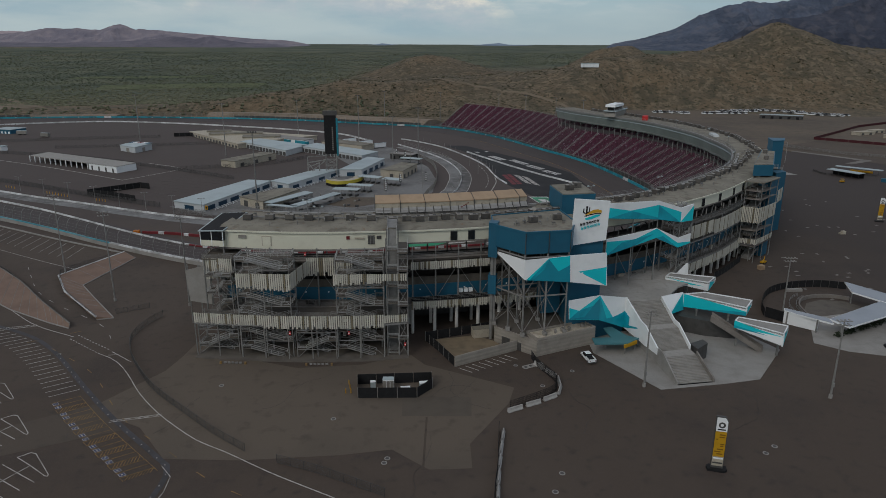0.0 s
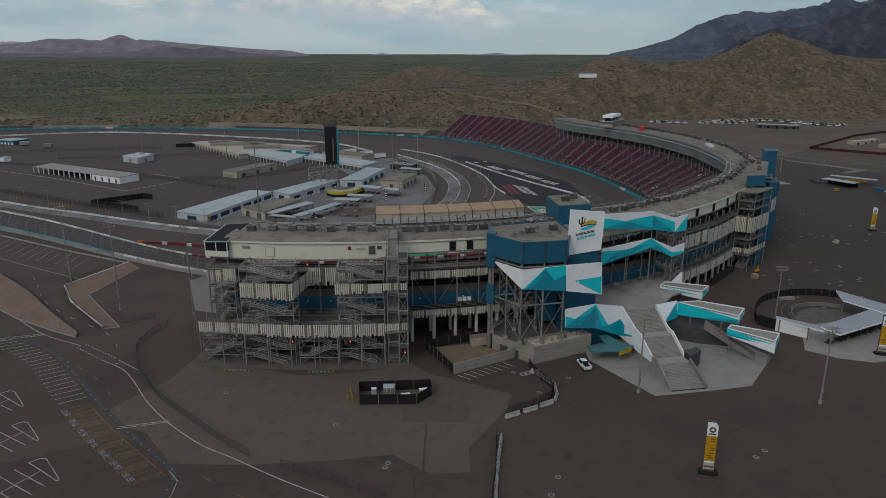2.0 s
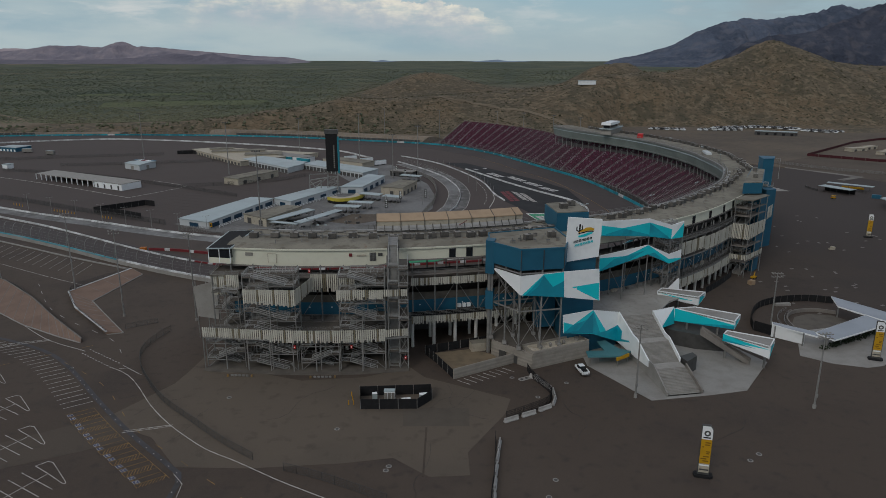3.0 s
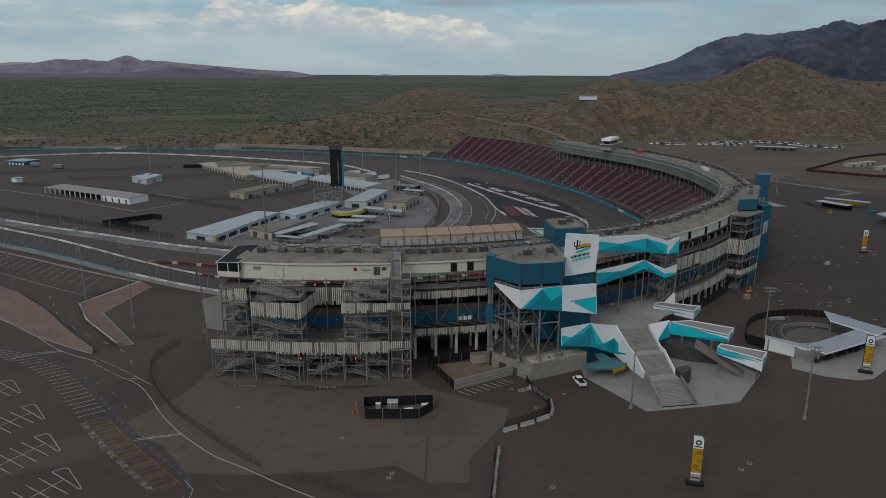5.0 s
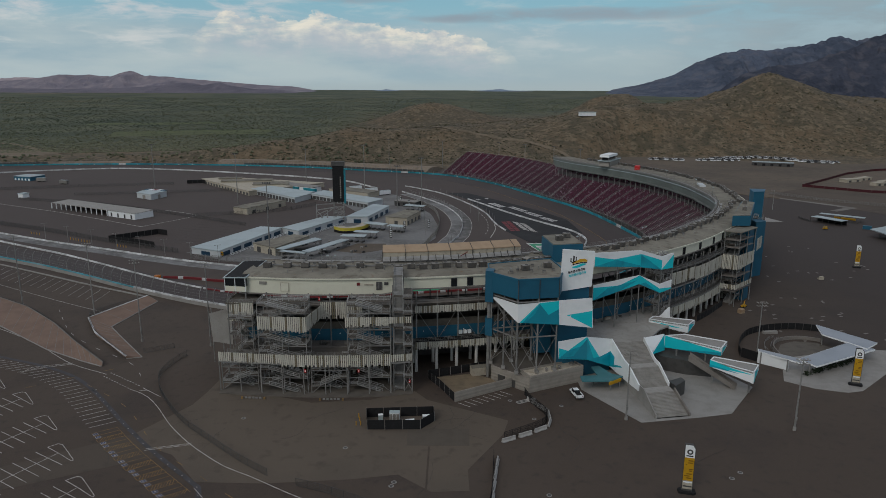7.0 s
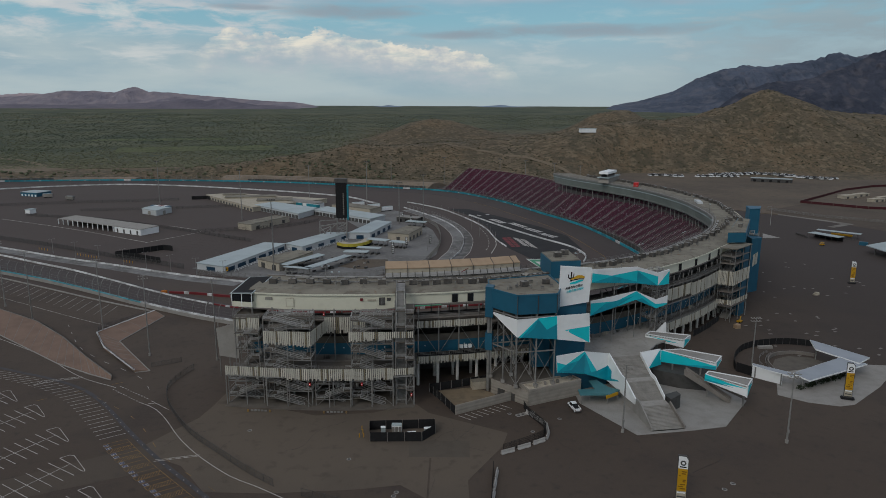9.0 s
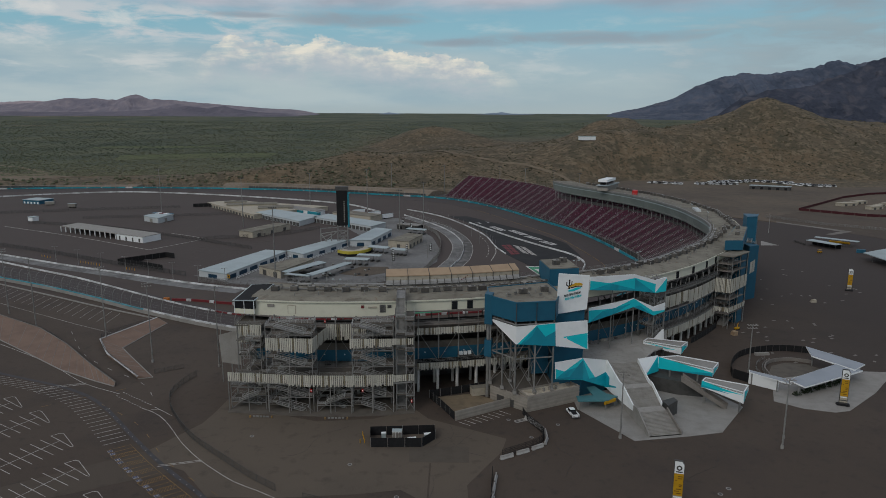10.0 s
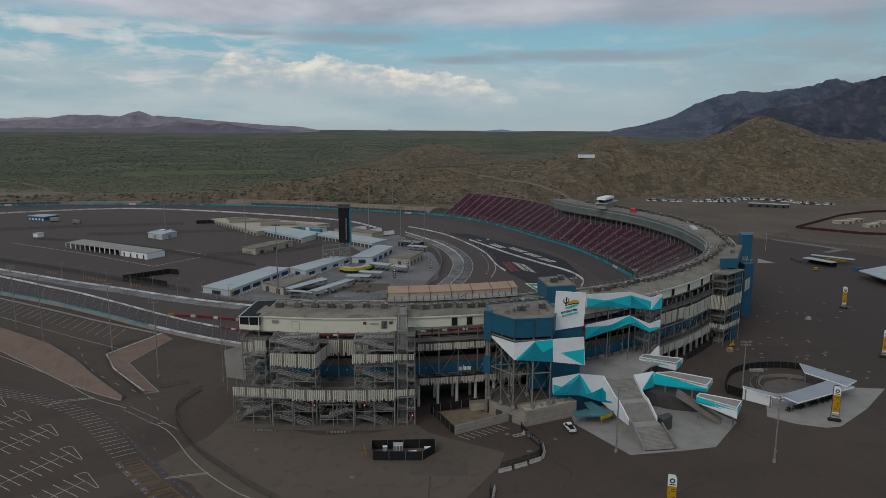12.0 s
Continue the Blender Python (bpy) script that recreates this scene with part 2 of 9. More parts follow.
RED = material("red_paint", (0.16, 0.02, 0.024), 0.65, spots=[(0.4, 4, 0.5, 0.7, (0.14, 0.02, 0.02), 0.7)])
MAROON = material("maroon_seat", (0.078, 0.008, 0.029), 0.5, spots=[(0.06, 3, 0.45, 0.62, (0.07, 0.009, 0.028), 0.7)], island=0.6)
SEAT_PALE = material("faded_seat_underside", (0.3, 0.24, 0.28), 0.5, island=0.4)
BARRIER = material("weathered_white_barrier", (0.62, 0.63, 0.63), 0.8, spots=[(0.12, 4, 0.48, 0.62, (0.3, 0.3, 0.295), 0.8), (0.9, 5, 0.52, 0.7, (0.17, 0.165, 0.16), 0.7)], island=0.12)
TEAL_WALL = material("teal_barrier", (0.02, 0.24, 0.31), 0.55, spots=[(0.2, 3, 0.45, 0.6, (0.02, 0.26, 0.33), 0.8), (1.0, 4, 0.56, 0.68, (0.03, 0.05, 0.06), 0.7)], island=0.3)
BLUE_DOOR = material("dark_blue_door", (0.01, 0.045, 0.085), 0.5, spots=[(0.5, 3, 0.5, 0.7, (0.008, 0.03, 0.06), 0.7)])
GARAGE_WALL = material("pale_blue_grey_cladding", (0.5, 0.53, 0.54), 0.6, spots=[(0.3, 4, 0.5, 0.7, (0.42, 0.45, 0.46), 0.6)])
GLASS = material("dark_window_glass", (0.012, 0.015, 0.018), 0.12, spec=0.6)
BLACK = material("black_mesh_cloth", (0.012, 0.012, 0.013), 0.85, spots=[(1.0, 4, 0.5, 0.7, (0.02, 0.02, 0.021), 0.7)])
YELLOW = material("yellow_sign_face", (0.5, 0.275, 0.012), 0.5, spots=[(0.8, 3, 0.5, 0.7, (0.42, 0.23, 0.01), 0.5)])
GREEN = material("green_paint", (0.03, 0.26, 0.13), 0.6, spots=[(0.4, 4, 0.5, 0.7, (0.025, 0.2, 0.1), 0.6)])
TAN = material("tan_metal_roof", (0.40, 0.29, 0.19), 0.65, spots=[(0.5, 4, 0.45, 0.7, (0.32, 0.23, 0.15), 0.7)], island=0.06)
METAL_ROOF = material("pale_metal_roof", (0.4, 0.465, 0.475), 0.5, 0.1, spots=[(0.1, 4, 0.45, 0.7, (0.32, 0.375, 0.385), 0.7), (1.2, 4, 0.58, 0.7, (0.3, 0.33, 0.35), 0.5)], island=0.03)
HVAC = material("grey_sheet_metal", (0.27, 0.255, 0.23), 0.6, 0.3, spots=[(0.8, 4, 0.45, 0.7, (0.2, 0.19, 0.17), 0.7)], island=0.2)
BEIGE = material("beige_cladding", (0.44, 0.395, 0.315), 0.85, spots=[(0.3, 4, 0.45, 0.7, (0.36, 0.325, 0.26), 0.7), (1.2, 5, 0.55, 0.7, (0.22, 0.2, 0.165), 0.5)])
# Bowl concrete is coloured dark to stand in for shade between the seats.
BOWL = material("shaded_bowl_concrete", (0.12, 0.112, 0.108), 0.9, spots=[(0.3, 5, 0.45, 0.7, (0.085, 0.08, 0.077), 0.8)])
PAINT_FAINT = material("worn_road_paint", (0.12, 0.11, 0.1), 0.85, spots=[(0.5, 5, 0.42, 0.6, (0.07, 0.062, 0.056), 0.9)])
ROCK = material("eroded_concrete_slope", (0.21, 0.142, 0.108), 0.93, spots=[(0.15, 5, 0.45, 0.7, (0.15, 0.102, 0.078), 0.8), (1.5, 5, 0.5, 0.75, (0.165, 0.11, 0.082), 0.6)], bump=0.02, bump_scale=4)
SCRUB = material("desert_scrub", (0.062, 0.06, 0.036), 0.95, spots=[(0.02, 3, 0.4, 0.62, (0.08, 0.07, 0.038), 0.9)], island=0.35)
LEAF = material("mesquite_foliage", (0.092, 0.108, 0.066), 0.95, spots=[(0.0035, 6, 0.42, 0.56, (0.14, 0.14, 0.088), 0.9), (0.0016, 5, 0.5, 0.62, (0.064, 0.084, 0.06), 0.8), (0.02, 4, 0.56, 0.66, (0.15, 0.145, 0.085), 0.5)], island=0.2)
# Distance haze is tinted into the base colours of all these ranges.
MOUNTAIN = material("hazed_mountain_rock", (0.225, 0.203, 0.232), 0.97, spots=[(0.004, 9, 0.44, 0.58, (0.165, 0.155, 0.192), 0.8), (0.015, 8, 0.5, 0.6, (0.32, 0.27, 0.28), 0.4)], bump=16, bump_scale=0.012)
MOUNTAIN_PALE = material("haze_paled_mountain_rock", (0.4, 0.335, 0.36), 0.97, spots=[(0.006, 8, 0.44, 0.58, (0.34, 0.3, 0.33), 0.8)], bump=20, bump_scale=0.012)
MOUNTAIN_FOOT = material("hazed_mauve_foothill_rock", (0.15, 0.138, 0.168), 0.97, spots=[(0.006, 9, 0.44, 0.58, (0.12, 0.113, 0.142), 0.8)], bump=16, bump_scale=0.012)
MOUNTAIN_DARK = material("hazed_near_rock", (0.054, 0.062, 0.088), 0.97, spots=[(0.004, 9, 0.44, 0.58, (0.036, 0.043, 0.064), 0.9), (0.015, 8, 0.5, 0.62, (0.094, 0.094, 0.114), 0.7)], bump=60, bump_scale=0.01)
MOUNTAIN_MID = material("hazed_blue_grey_rock", (0.09, 0.11, 0.155), 0.97, spots=[(0.004, 9, 0.44, 0.58, (0.058, 0.074, 0.108), 0.9), (0.015, 8, 0.5, 0.62, (0.125, 0.13, 0.16), 0.6)], bump=60, bump_scale=0.01)
PEAK_BLUE = material("hazed_blue_peak_rock", (0.22, 0.28, 0.36), 0.97, spots=[(0.01, 6, 0.44, 0.6, (0.19, 0.245, 0.32), 0.7)])
MEADOW = material("pale_green_meadow", (0.1, 0.112, 0.05), 0.97, spots=[(0.03, 6, 0.45, 0.6, (0.07, 0.085, 0.036), 0.9)])
STEEL_PALE = material("pale_tread_plate", (0.34, 0.335, 0.32), 0.6, 0.2, spots=[(0.6, 4, 0.45, 0.7, (0.25, 0.245, 0.235), 0.7)], island=0.1)
RAIL = material("bright_rail_steel", (0.42, 0.42, 0.405), 0.5, 0.3, spots=[(0.8, 4, 0.45, 0.7, (0.27, 0.27, 0.265), 0.7)], island=0.12)
CANOPY = material("blue_grey_canopy", (0.33, 0.36, 0.4), 0.45, 0.1, spots=[(0.15, 4, 0.45, 0.7, (0.27, 0.3, 0.335), 0.7)])
STAINED_PALE = material("dusty_concrete", (0.21, 0.195, 0.175), 0.92, spots=[(0.1, 5, 0.42, 0.62, (0.15, 0.138, 0.122), 0.8)])
# Dark mottled tone for pads, decks, landings and the court floor.
PAD_DARK = material("dark_pad_concrete", (0.13, 0.115, 0.098), 0.92, spots=[(0.3, 5, 0.45, 0.7, (0.09, 0.08, 0.068), 0.8)])


def blend_along(m, colour, axis, x0, x1):
    """One paving passes into another along x (0) or y (1), with an uneven edge."""
    n, l = m.node_tree.nodes, m.node_tree.links
    bsdf = n["Principled BSDF"]
    old = bsdf.inputs["Base Color"].links[0].from_socket
    geo = n.new("ShaderNodeNewGeometry")
    sep = n.new("ShaderNodeSeparateXYZ")
    l.new(geo.outputs["Position"], sep.inputs[0])
    nz = n.new("ShaderNodeTexNoise")
    nz.inputs["Scale"].default_value, nz.inputs["Detail"].default_value = 0.02, 6.0
    l.new(geo.outputs["Position"], nz.inputs["Vector"])
    wob = n.new("ShaderNodeMath")
    wob.operation = "MULTIPLY_ADD"
    wob.inputs[1].default_value = 90.0
    l.new(nz.outputs[0], wob.inputs[0]), l.new(sep.outputs[axis], wob.inputs[2])
    mr = n.new("ShaderNodeMapRange")
    mr.interpolation_type = "SMOOTHSTEP"
    mr.inputs[1].default_value, mr.inputs[2].default_value, mr.inputs[4].default_value = x0 + 45, x1 + 45, 0.75
    l.new(wob.outputs[0], mr.inputs[0])
    mx = n.new("ShaderNodeMix")
    mx.data_type = "RGBA"
    mx.inputs[7].default_value = (*colour, 1)
    l.new(mr.outputs[0], mx.inputs[0]), l.new(old, mx.inputs[6]), l.new(mx.outputs[2], bsdf.inputs["Base Color"])


blend_along(ASPHALT, (0.081, 0.066, 0.062), 1, 270, 350)
blend_along(ASPHALT, (0.052, 0.042, 0.038), 0, 90, 190)

# ---- tools ----
def thing(name, label, category, at=(0, 0, 0), rz=0.0, group="", kind=""):
    """An empty at the base of a thing, which carries its parts."""
    ob = new(name)
    ob.empty_display_size = 0.5
    ob.matrix_world = pose(*at, 0, 0, rz)
    return tagged(ob, label, category, group, kind)


def part(name, bm, mat, parent=None, label="", smooth=False):
    """Links a bmesh as one mesh object, in the parent's own space."""
    me = bpy.data.meshes.new(name)
    bm.to_mesh(me)
    bm.free()
    me.materials.append(mat)
    if smooth:
        me.shade_smooth()
    ob = new(name, me)
    if parent is not None:
        ob.parent = parent
    if label:
        ob["label"] = label
    return ob


def raw(name, verts, faces, mat, parent=None, label=""):
    me = bpy.data.meshes.new(name)
    me.from_pydata([tuple(v) for v in verts], [], faces)
    me.materials.append(mat)
    me.update()
    ob = new(name, me)
    if parent is not None:
        ob.parent = parent
    if label:
        ob["label"] = label
    return ob


class Soup:
    """Collects boxes, beams and tubes quickly into one mesh."""

    def __init__(self):
        self.v, self.f = [], []

    def hexa(self, p):
        k = len(self.v)
        self.v += [tuple(q) for q in p]
        self.f += [tuple(k + i for i in q) for q in ((0, 3, 2, 1), (4, 5, 6, 7), (0, 1, 5, 4), (1, 2, 6, 5), (2, 3, 7, 6), (3, 0, 4, 7))]
        return self

    def box(self, cx, cy, z0, sx, sy, sz, rz=0.0, top=1.0):
        """A box on z0, turned by rz degrees; top narrows its upper face."""
        c, s = math.cos(radians(rz)), math.sin(radians(rz))
        p = []
        for z, k in ((z0, 1.0), (z0 + sz, top)):
            for dx, dy in ((-1, -1), (1, -1), (1, 1), (-1, 1)):
                x, y = dx * sx / 2 * k, dy * sy / 2 * k
                p.append((cx + x * c - y * s, cy + x * s + y * c, z))
        return self.hexa(p)

    def beam(self, a, b, w=0.1, h=None):
        """A square bar from a to b."""
        a, b = Vector(a), Vector(b)
        d = (b - a).normalized()
        side = d.cross(Vector((0, 0, 1)))
        side = side.normalized() if side.length > 1e-4 else Vector((1, 0, 0))
        upv = side.cross(d).normalized()
        s, u = side * w / 2, upv * (h or w) / 2
        return self.hexa([a - s - u, a + s - u, a + s + u, a - s + u, b - s - u, b + s - u, b + s + u, b - s + u])

    def tube(self, a, b, r0, r1=None, sides=8):
        a, b, r1 = Vector(a), Vector(b), r0 if r1 is None else r1
        d = (b - a).normalized()
        side = d.orthogonal().normalized()
        oth = d.cross(side)
        k = len(self.v)
        for c, r in ((a, r0), (b, r1)):
            for i in range(sides):
                t = 2 * math.pi * i / sides
                self.v.append(tuple(c + (side * math.cos(t) + oth * math.sin(t)) * r))
        for i in range(sides):
            j = (i + 1) % sides
            self.f.append((k + i, k + j, k + sides + j, k + sides + i))
        self.f += [tuple(k + i for i in reversed(range(sides))), tuple(k + sides + i for i in range(sides))]
        return self

    def prism(self, outline, z0, z1):
        """An upright prism over an anticlockwise outline; z1 may be a list of heights."""
        n, k = len(outline), len(self.v)
        tops = z1 if isinstance(z1, (list, tuple)) else [z1] * n
        lows = z0 if isinstance(z0, (list, tuple)) else [z0] * n
        self.v += [(x, y, z) for (x, y), z in zip(outline, lows)] + [(x, y, z) for (x, y), z in zip(outline, tops)]
        self.f += [tuple(k + i for i in reversed(range(n))), tuple(k + n + i for i in range(n))]
        self.f += [(k + i, k + (i + 1) % n, k + n + (i + 1) % n, k + n + i) for i in range(n)]
        return self

    def slab(self, pts, thick, way=None):
        """A plate over a flat 3D outline, thickened along its normal (or a given way)."""
        pts = [Vector(p) for p in pts]
        nrm = Vector(way) if way is not None else (pts[1] - pts[0]).cross(pts[2] - pts[0]).normalized()
        n, k = len(pts), len(self.v)
        self.v += [tuple(p) for p in pts] + [tuple(p - nrm * thick) for p in pts]
        self.f += [tuple(k + i for i in range(n)), tuple(k + n + i for i in reversed(range(n)))]
        self.f += [(k + i, k + n + i, k + n + (i + 1) % n, k + (i + 1) % n) for i in range(n)]
        return self

    def done(self, name, mat, parent=None, label=""):
        ob = raw(name, self.v, self.f, mat, parent, label)
        bm = bmesh.new()
        bm.from_mesh(ob.data)
        bmesh.ops.recalc_face_normals(bm, faces=bm.faces)
        bm.to_mesh(ob.data)
        bm.free()
        return ob


class Line:
    """A smooth plan curve through a few control points, by length in metres."""

    def __init__(self, ctrl, step=1.0):
        c = [Vector((*p, 0)) for p in ctrl]
        c = [2 * c[0] - c[1], *c, 2 * c[-1] - c[-2]]
        pts = []
        for i in range(1, len(c) - 2):
            n = max(2, int((c[i + 1] - c[i]).length / step))
            for k in range(n):
                t = k / n
                p0, p1, p2, p3 = c[i - 1], c[i], c[i + 1], c[i + 2]
                pts.append(0.5 * (2 * p1 + (p2 - p0) * t + (2 * p0 - 5 * p1 + 4 * p2 - p3) * t * t + (3 * p1 - p0 - 3 * p2 + p3) * t**3))
        pts.append(c[-2])
        self.p = np.array([(q.x, q.y) for q in pts])
        self.s = np.r_[0, np.cumsum(np.linalg.norm(np.diff(self.p, axis=0), axis=1))]
        self.length = float(self.s[-1])

    def at(self, s, d=0.0):
        """The plan point at length s, moved d metres to the left of the way along."""
        x, y = np.interp(s, self.s, self.p[:, 0]), np.interp(s, self.s, self.p[:, 1])
        tx, ty = self.way(s)
        return float(x - ty * d), float(y + tx * d)

    def way(self, s):
        a, b = max(0.0, s - 2), min(self.length, s + 2)
        dx, dy = (np.interp(b, self.s, self.p[:, k]) - np.interp(a, self.s, self.p[:, k]) for k in (0, 1))
        r = math.hypot(dx, dy)
        return dx / r, dy / r

    def angle(self, s):
        tx, ty = self.way(s)
        return math.degrees(math.atan2(ty, tx))

    def near(self, x, y):
        return float(self.s[np.argmin((self.p[:, 0] - x) ** 2 + (self.p[:, 1] - y) ** 2)])

    def steps(self, s0, s1, step):
        n = max(1, int(round((s1 - s0) / step)))
        return [s0 + (s1 - s0) * i / n for i in range(n + 1)]


def swept(line, s0, s1, section, step=4.0, caps=True, soup=None):
    """A closed section of (d, z) swept along a line. section may be a function of s."""
    sp = soup or Soup()
    ss = line.steps(s0, s1, step)
    k = len(sp.v)
    n = 0
    for s in ss:
        sec = section(s) if callable(section) else section
        n = len(sec)
        sp.v += [(*line.at(s, d), z) for d, z in sec]
    for i in range(len(ss) - 1):
        for j in range(n):
            a, b = k + i * n + j, k + i * n + (j + 1) % n
            sp.f.append((a, b, b + n, a + n))
    if caps:
        sp.f += [tuple(k + j for j in reversed(range(n))), tuple(k + (len(ss) - 1) * n + j for j in range(n))]
    return sp


def rect(d0, d1, z0, z1):
    return [(d0, z0), (d1, z0), (d1, z1), (d0, z1)]


def ribbon(line, s0, s1, d0, d1, z, name, mat, parent=None, label="", step=5.0):
    return swept(line, s0, s1, rect(d0, d1, z - 0.06, z), step).done(name, mat, parent, label)

# ---- the land: one sheet from behind the camera to the horizon ----
# The line of the grandstand's outer face (left of the way along is inward, to the track), and the line of the track's outer wall.
FACE = Line([(-60, 190), (-36, 187.8), (-3, 190.5), (30, 199), (62, 214), (93, 238.5), (114, 262), (133, 287), (148, 318), (158, 350), (163, 388), (160, 428), (152, 465), (138, 500), (118, 541), (106, 582), (87, 634), (60, 679), (31, 712)])
WALL = Line([(-330, 385), (-265, 351), (-203, 319.5), (-166, 298), (-131, 276), (-90, 254), (-50, 241), (-8, 239), (32, 252), (66, 280), (96, 320), (113, 365), (113, 400), (101, 474), (79, 535), (46, 617), (0, 680), (-80, 716), (-156, 746), (-233, 762), (-360, 770), (-474, 757), (-600, 735)])


def bump(x, y, cx, cy, rx, ry, h, p=1.0):
    return h * math.exp(-(((x - cx) / rx) ** 2 + ((y - cy) / ry) ** 2) ** p)


RIDGE_X = [-420, -330, -275, -234, -191, -153, -128, -71, 16, 97, 160, 203, 259, 306, 362, 421, 493, 579, 622, 690, 742, 1000, 1300]
RIDGE_Z = [4, 7, 12, 18, 24, 30, 35, 35, 38, 38, 46, 56, 59, 63, 61, 58, 68, 75, 74, 69, 66, 50, 34]
RIDGE_Y = [830, 830, 830, 845, 862, 880, 900, 905, 945, 985, 985, 960, 990, 1010, 1050, 1070, 1085, 1100, 1110, 1130, 1140, 1200, 1250]


def land_height(x, y):
    """Level site, a brown ridge behind it with one conical hill, and a plain that climbs gently to the horizon."""
    far = max(0.0, y - 900) / 3850
    z = 83.0 * far**1.15 - 0.35
    if y < 780:
        return z
    rough = noise.fractal(Vector((x * 0.006, y * 0.006, 3.1)), 0.9, 2.1, 5)
    gully = noise.fractal(Vector((x * 0.02, y * 0.012, 7.7)), 0.8, 2.1, 4)
    crest, line = float(np.interp(x, RIDGE_X, RIDGE_Z)), float(np.interp(x, RIDGE_X, RIDGE_Y)) + 18 * rough
    foot = 795 + 95 * min(1.0, max(0.0, (x - 150) / 90))
    if y < line:
        t = min(1.0, max(0.0, (y - foot) / (line - foot)))
        hills = crest * (t * t * (3 - 2 * t)) ** 0.85
    else:
        hills = crest * math.exp(-(((y - line) / 230) ** 2))
    hills += bump(x, y, 500, 1085, 80, 84, 40, 0.66) + bump(x, y, -32, 1420, 110, 120, 44, 0.9) + bump(x, y, 110, 1450, 150, 130, 15) + bump(x, y, 357, 1450, 100, 110, 62) + bump(x, y, 700, 1500, 260, 120, 30)
    hills *= 1 + 0.06 * rough + 0.075 * gully
    edge = min(1.0, max(0.0, (y - foot) / 60))
    return z + hills + edge * (0.8 * rough + 0.6 * gully)


def land_material():
    """Bare tan desert soil that passes into the green mesquite plain to the west and north."""
    m = DESERT.copy()
    m.name = "desert_and_plain"
    n, l = m.node_tree.nodes, m.node_tree.links
    bsdf = n["Principled BSDF"]
    old = bsdf.inputs["Base Color"].links[0].from_socket
    geo = n.new("ShaderNodeNewGeometry")
    sep = n.new("ShaderNodeSeparateXYZ")
    l.new(geo.outputs["Position"], sep.inputs[0])

    def rng(sock, a, b):
        r = n.new("ShaderNodeMapRange")
        r.interpolation_type = "SMOOTHSTEP"
        r.inputs[1].default_value, r.inputs[2].default_value = a, b
        l.new(sock, r.inputs[0])
        return r.outputs[0]

    west, north, flatland = rng(sep.outputs[0], -120, -260), rng(sep.outputs[1], 1500, 2200), rng(sep.outputs[1], 880, 1020)
    mx = n.new("ShaderNodeMath")
    mx.operation = "MAXIMUM"
    l.new(west, mx.inputs[0]), l.new(north, mx.inputs[1])
    ml = n.new("ShaderNodeMath")
    ml.operation = "MULTIPLY"
    l.new(mx.outputs[0], ml.inputs[0]), l.new(flatland, ml.inputs[1])
    patch = n.new("ShaderNodeTexNoise")
    patch.inputs["Scale"].default_value, patch.inputs["Detail"].default_value = 0.006, 10.0
    l.new(geo.outputs["Position"], patch.inputs["Vector"])
    ramp = n.new("ShaderNodeValToRGB")
    e = ramp.color_ramp.elements
    e[0].position, e[0].color = 0.36, (0.052, 0.068, 0.045, 1)
    e[1].position, e[1].color = 0.66, (0.108, 0.112, 0.07, 1)
    l.new(patch.outputs[0], ramp.inputs[0])
    mix = n.new("ShaderNodeMix")
    mix.data_type = "RGBA"
    l.new(ml.outputs[0], mix.inputs[0]), l.new(old, mix.inputs[6]), l.new(ramp.outputs[0], mix.inputs[7])
    l.new(mix.outputs[2], bsdf.inputs["Base Color"])
    return m


def build_land():
    rows = [-500, -200, 0, 200, 400, 600, 700, 760] + [780 + 8.0 * i for i in range(70)]
    while rows[-1] < 4780:
        rows.append(rows[-1] + max(8.0, (rows[-1] - 900) * 0.03))
    cols = [-1.15 + 2.3 * i / 300 for i in range(301)]
    verts = [(a * (max(y, 0) + 500), y, land_height(a * (max(y, 0) + 500), y)) for y in rows for a in cols]
    n = len(cols)
    faces = [(j * n + i, j * n + i + 1, (j + 1) * n + i + 1, (j + 1) * n + i) for j in range(len(rows) - 1) for i in range(n - 1)]
    ob = raw("ground", verts, faces, land_material())
    ob.data.shade_smooth()
    tagged(ob, "dry desert ground rising into scrubby brown hills", "ground", kind="structure")


build_land()


def mountain_range(name, y, skyline, base, mat, label, depth=250.0, seed=0.0):
    """A far range: a ridge with eroded spurs. skyline: (x, height above the base)."""
    x0, x1 = skyline[0][0], skyline[-1][0]
    nx, ny = 420, 26
    verts, faces = [], []
    for j in range(ny + 1):
        v = j / ny
        for i in range(nx + 1):
            x = x0 + (x1 - x0) * i / nx
            top = float(np.interp(x, [q[0] for q in skyline], [q[1] for q in skyline]))
            spur = noise.ridged_multi_fractal(Vector((x * 0.0062 + 0.6 * v + seed, v * 1.7, seed)), 0.85, 2.2, 6, 1.0, 2.0) - 1.1
            fall = 1 - v
            ridge = noise.fractal(Vector((x * 0.012, 0.0, seed)), 0.9, 2.1, 4)
            plain = lambda q: 83.0 * ((q - 900) / 3850) ** 1.15
            rise = max(0.0, base + top - plain(y)) * max(0.0, fall ** 1.15 * (1 + 0.045 * ridge + 0.025 * noise.noise(Vector((x * 0.035, 2.0, seed)))) + 0.46 * v**0.6 * fall**0.8 * spur)
            verts.append((x, y - depth * v, plain(y - depth * v) - 4 + rise))
    n = nx + 1
    for j in range(ny):
        faces += [(j * n + i, (j + 1) * n + i, (j + 1) * n + i + 1, j * n + i + 1) for i in range(nx)]
    ob = raw(name, verts, faces, mat)
    tagged(ob, label, "mountains", kind="structure")


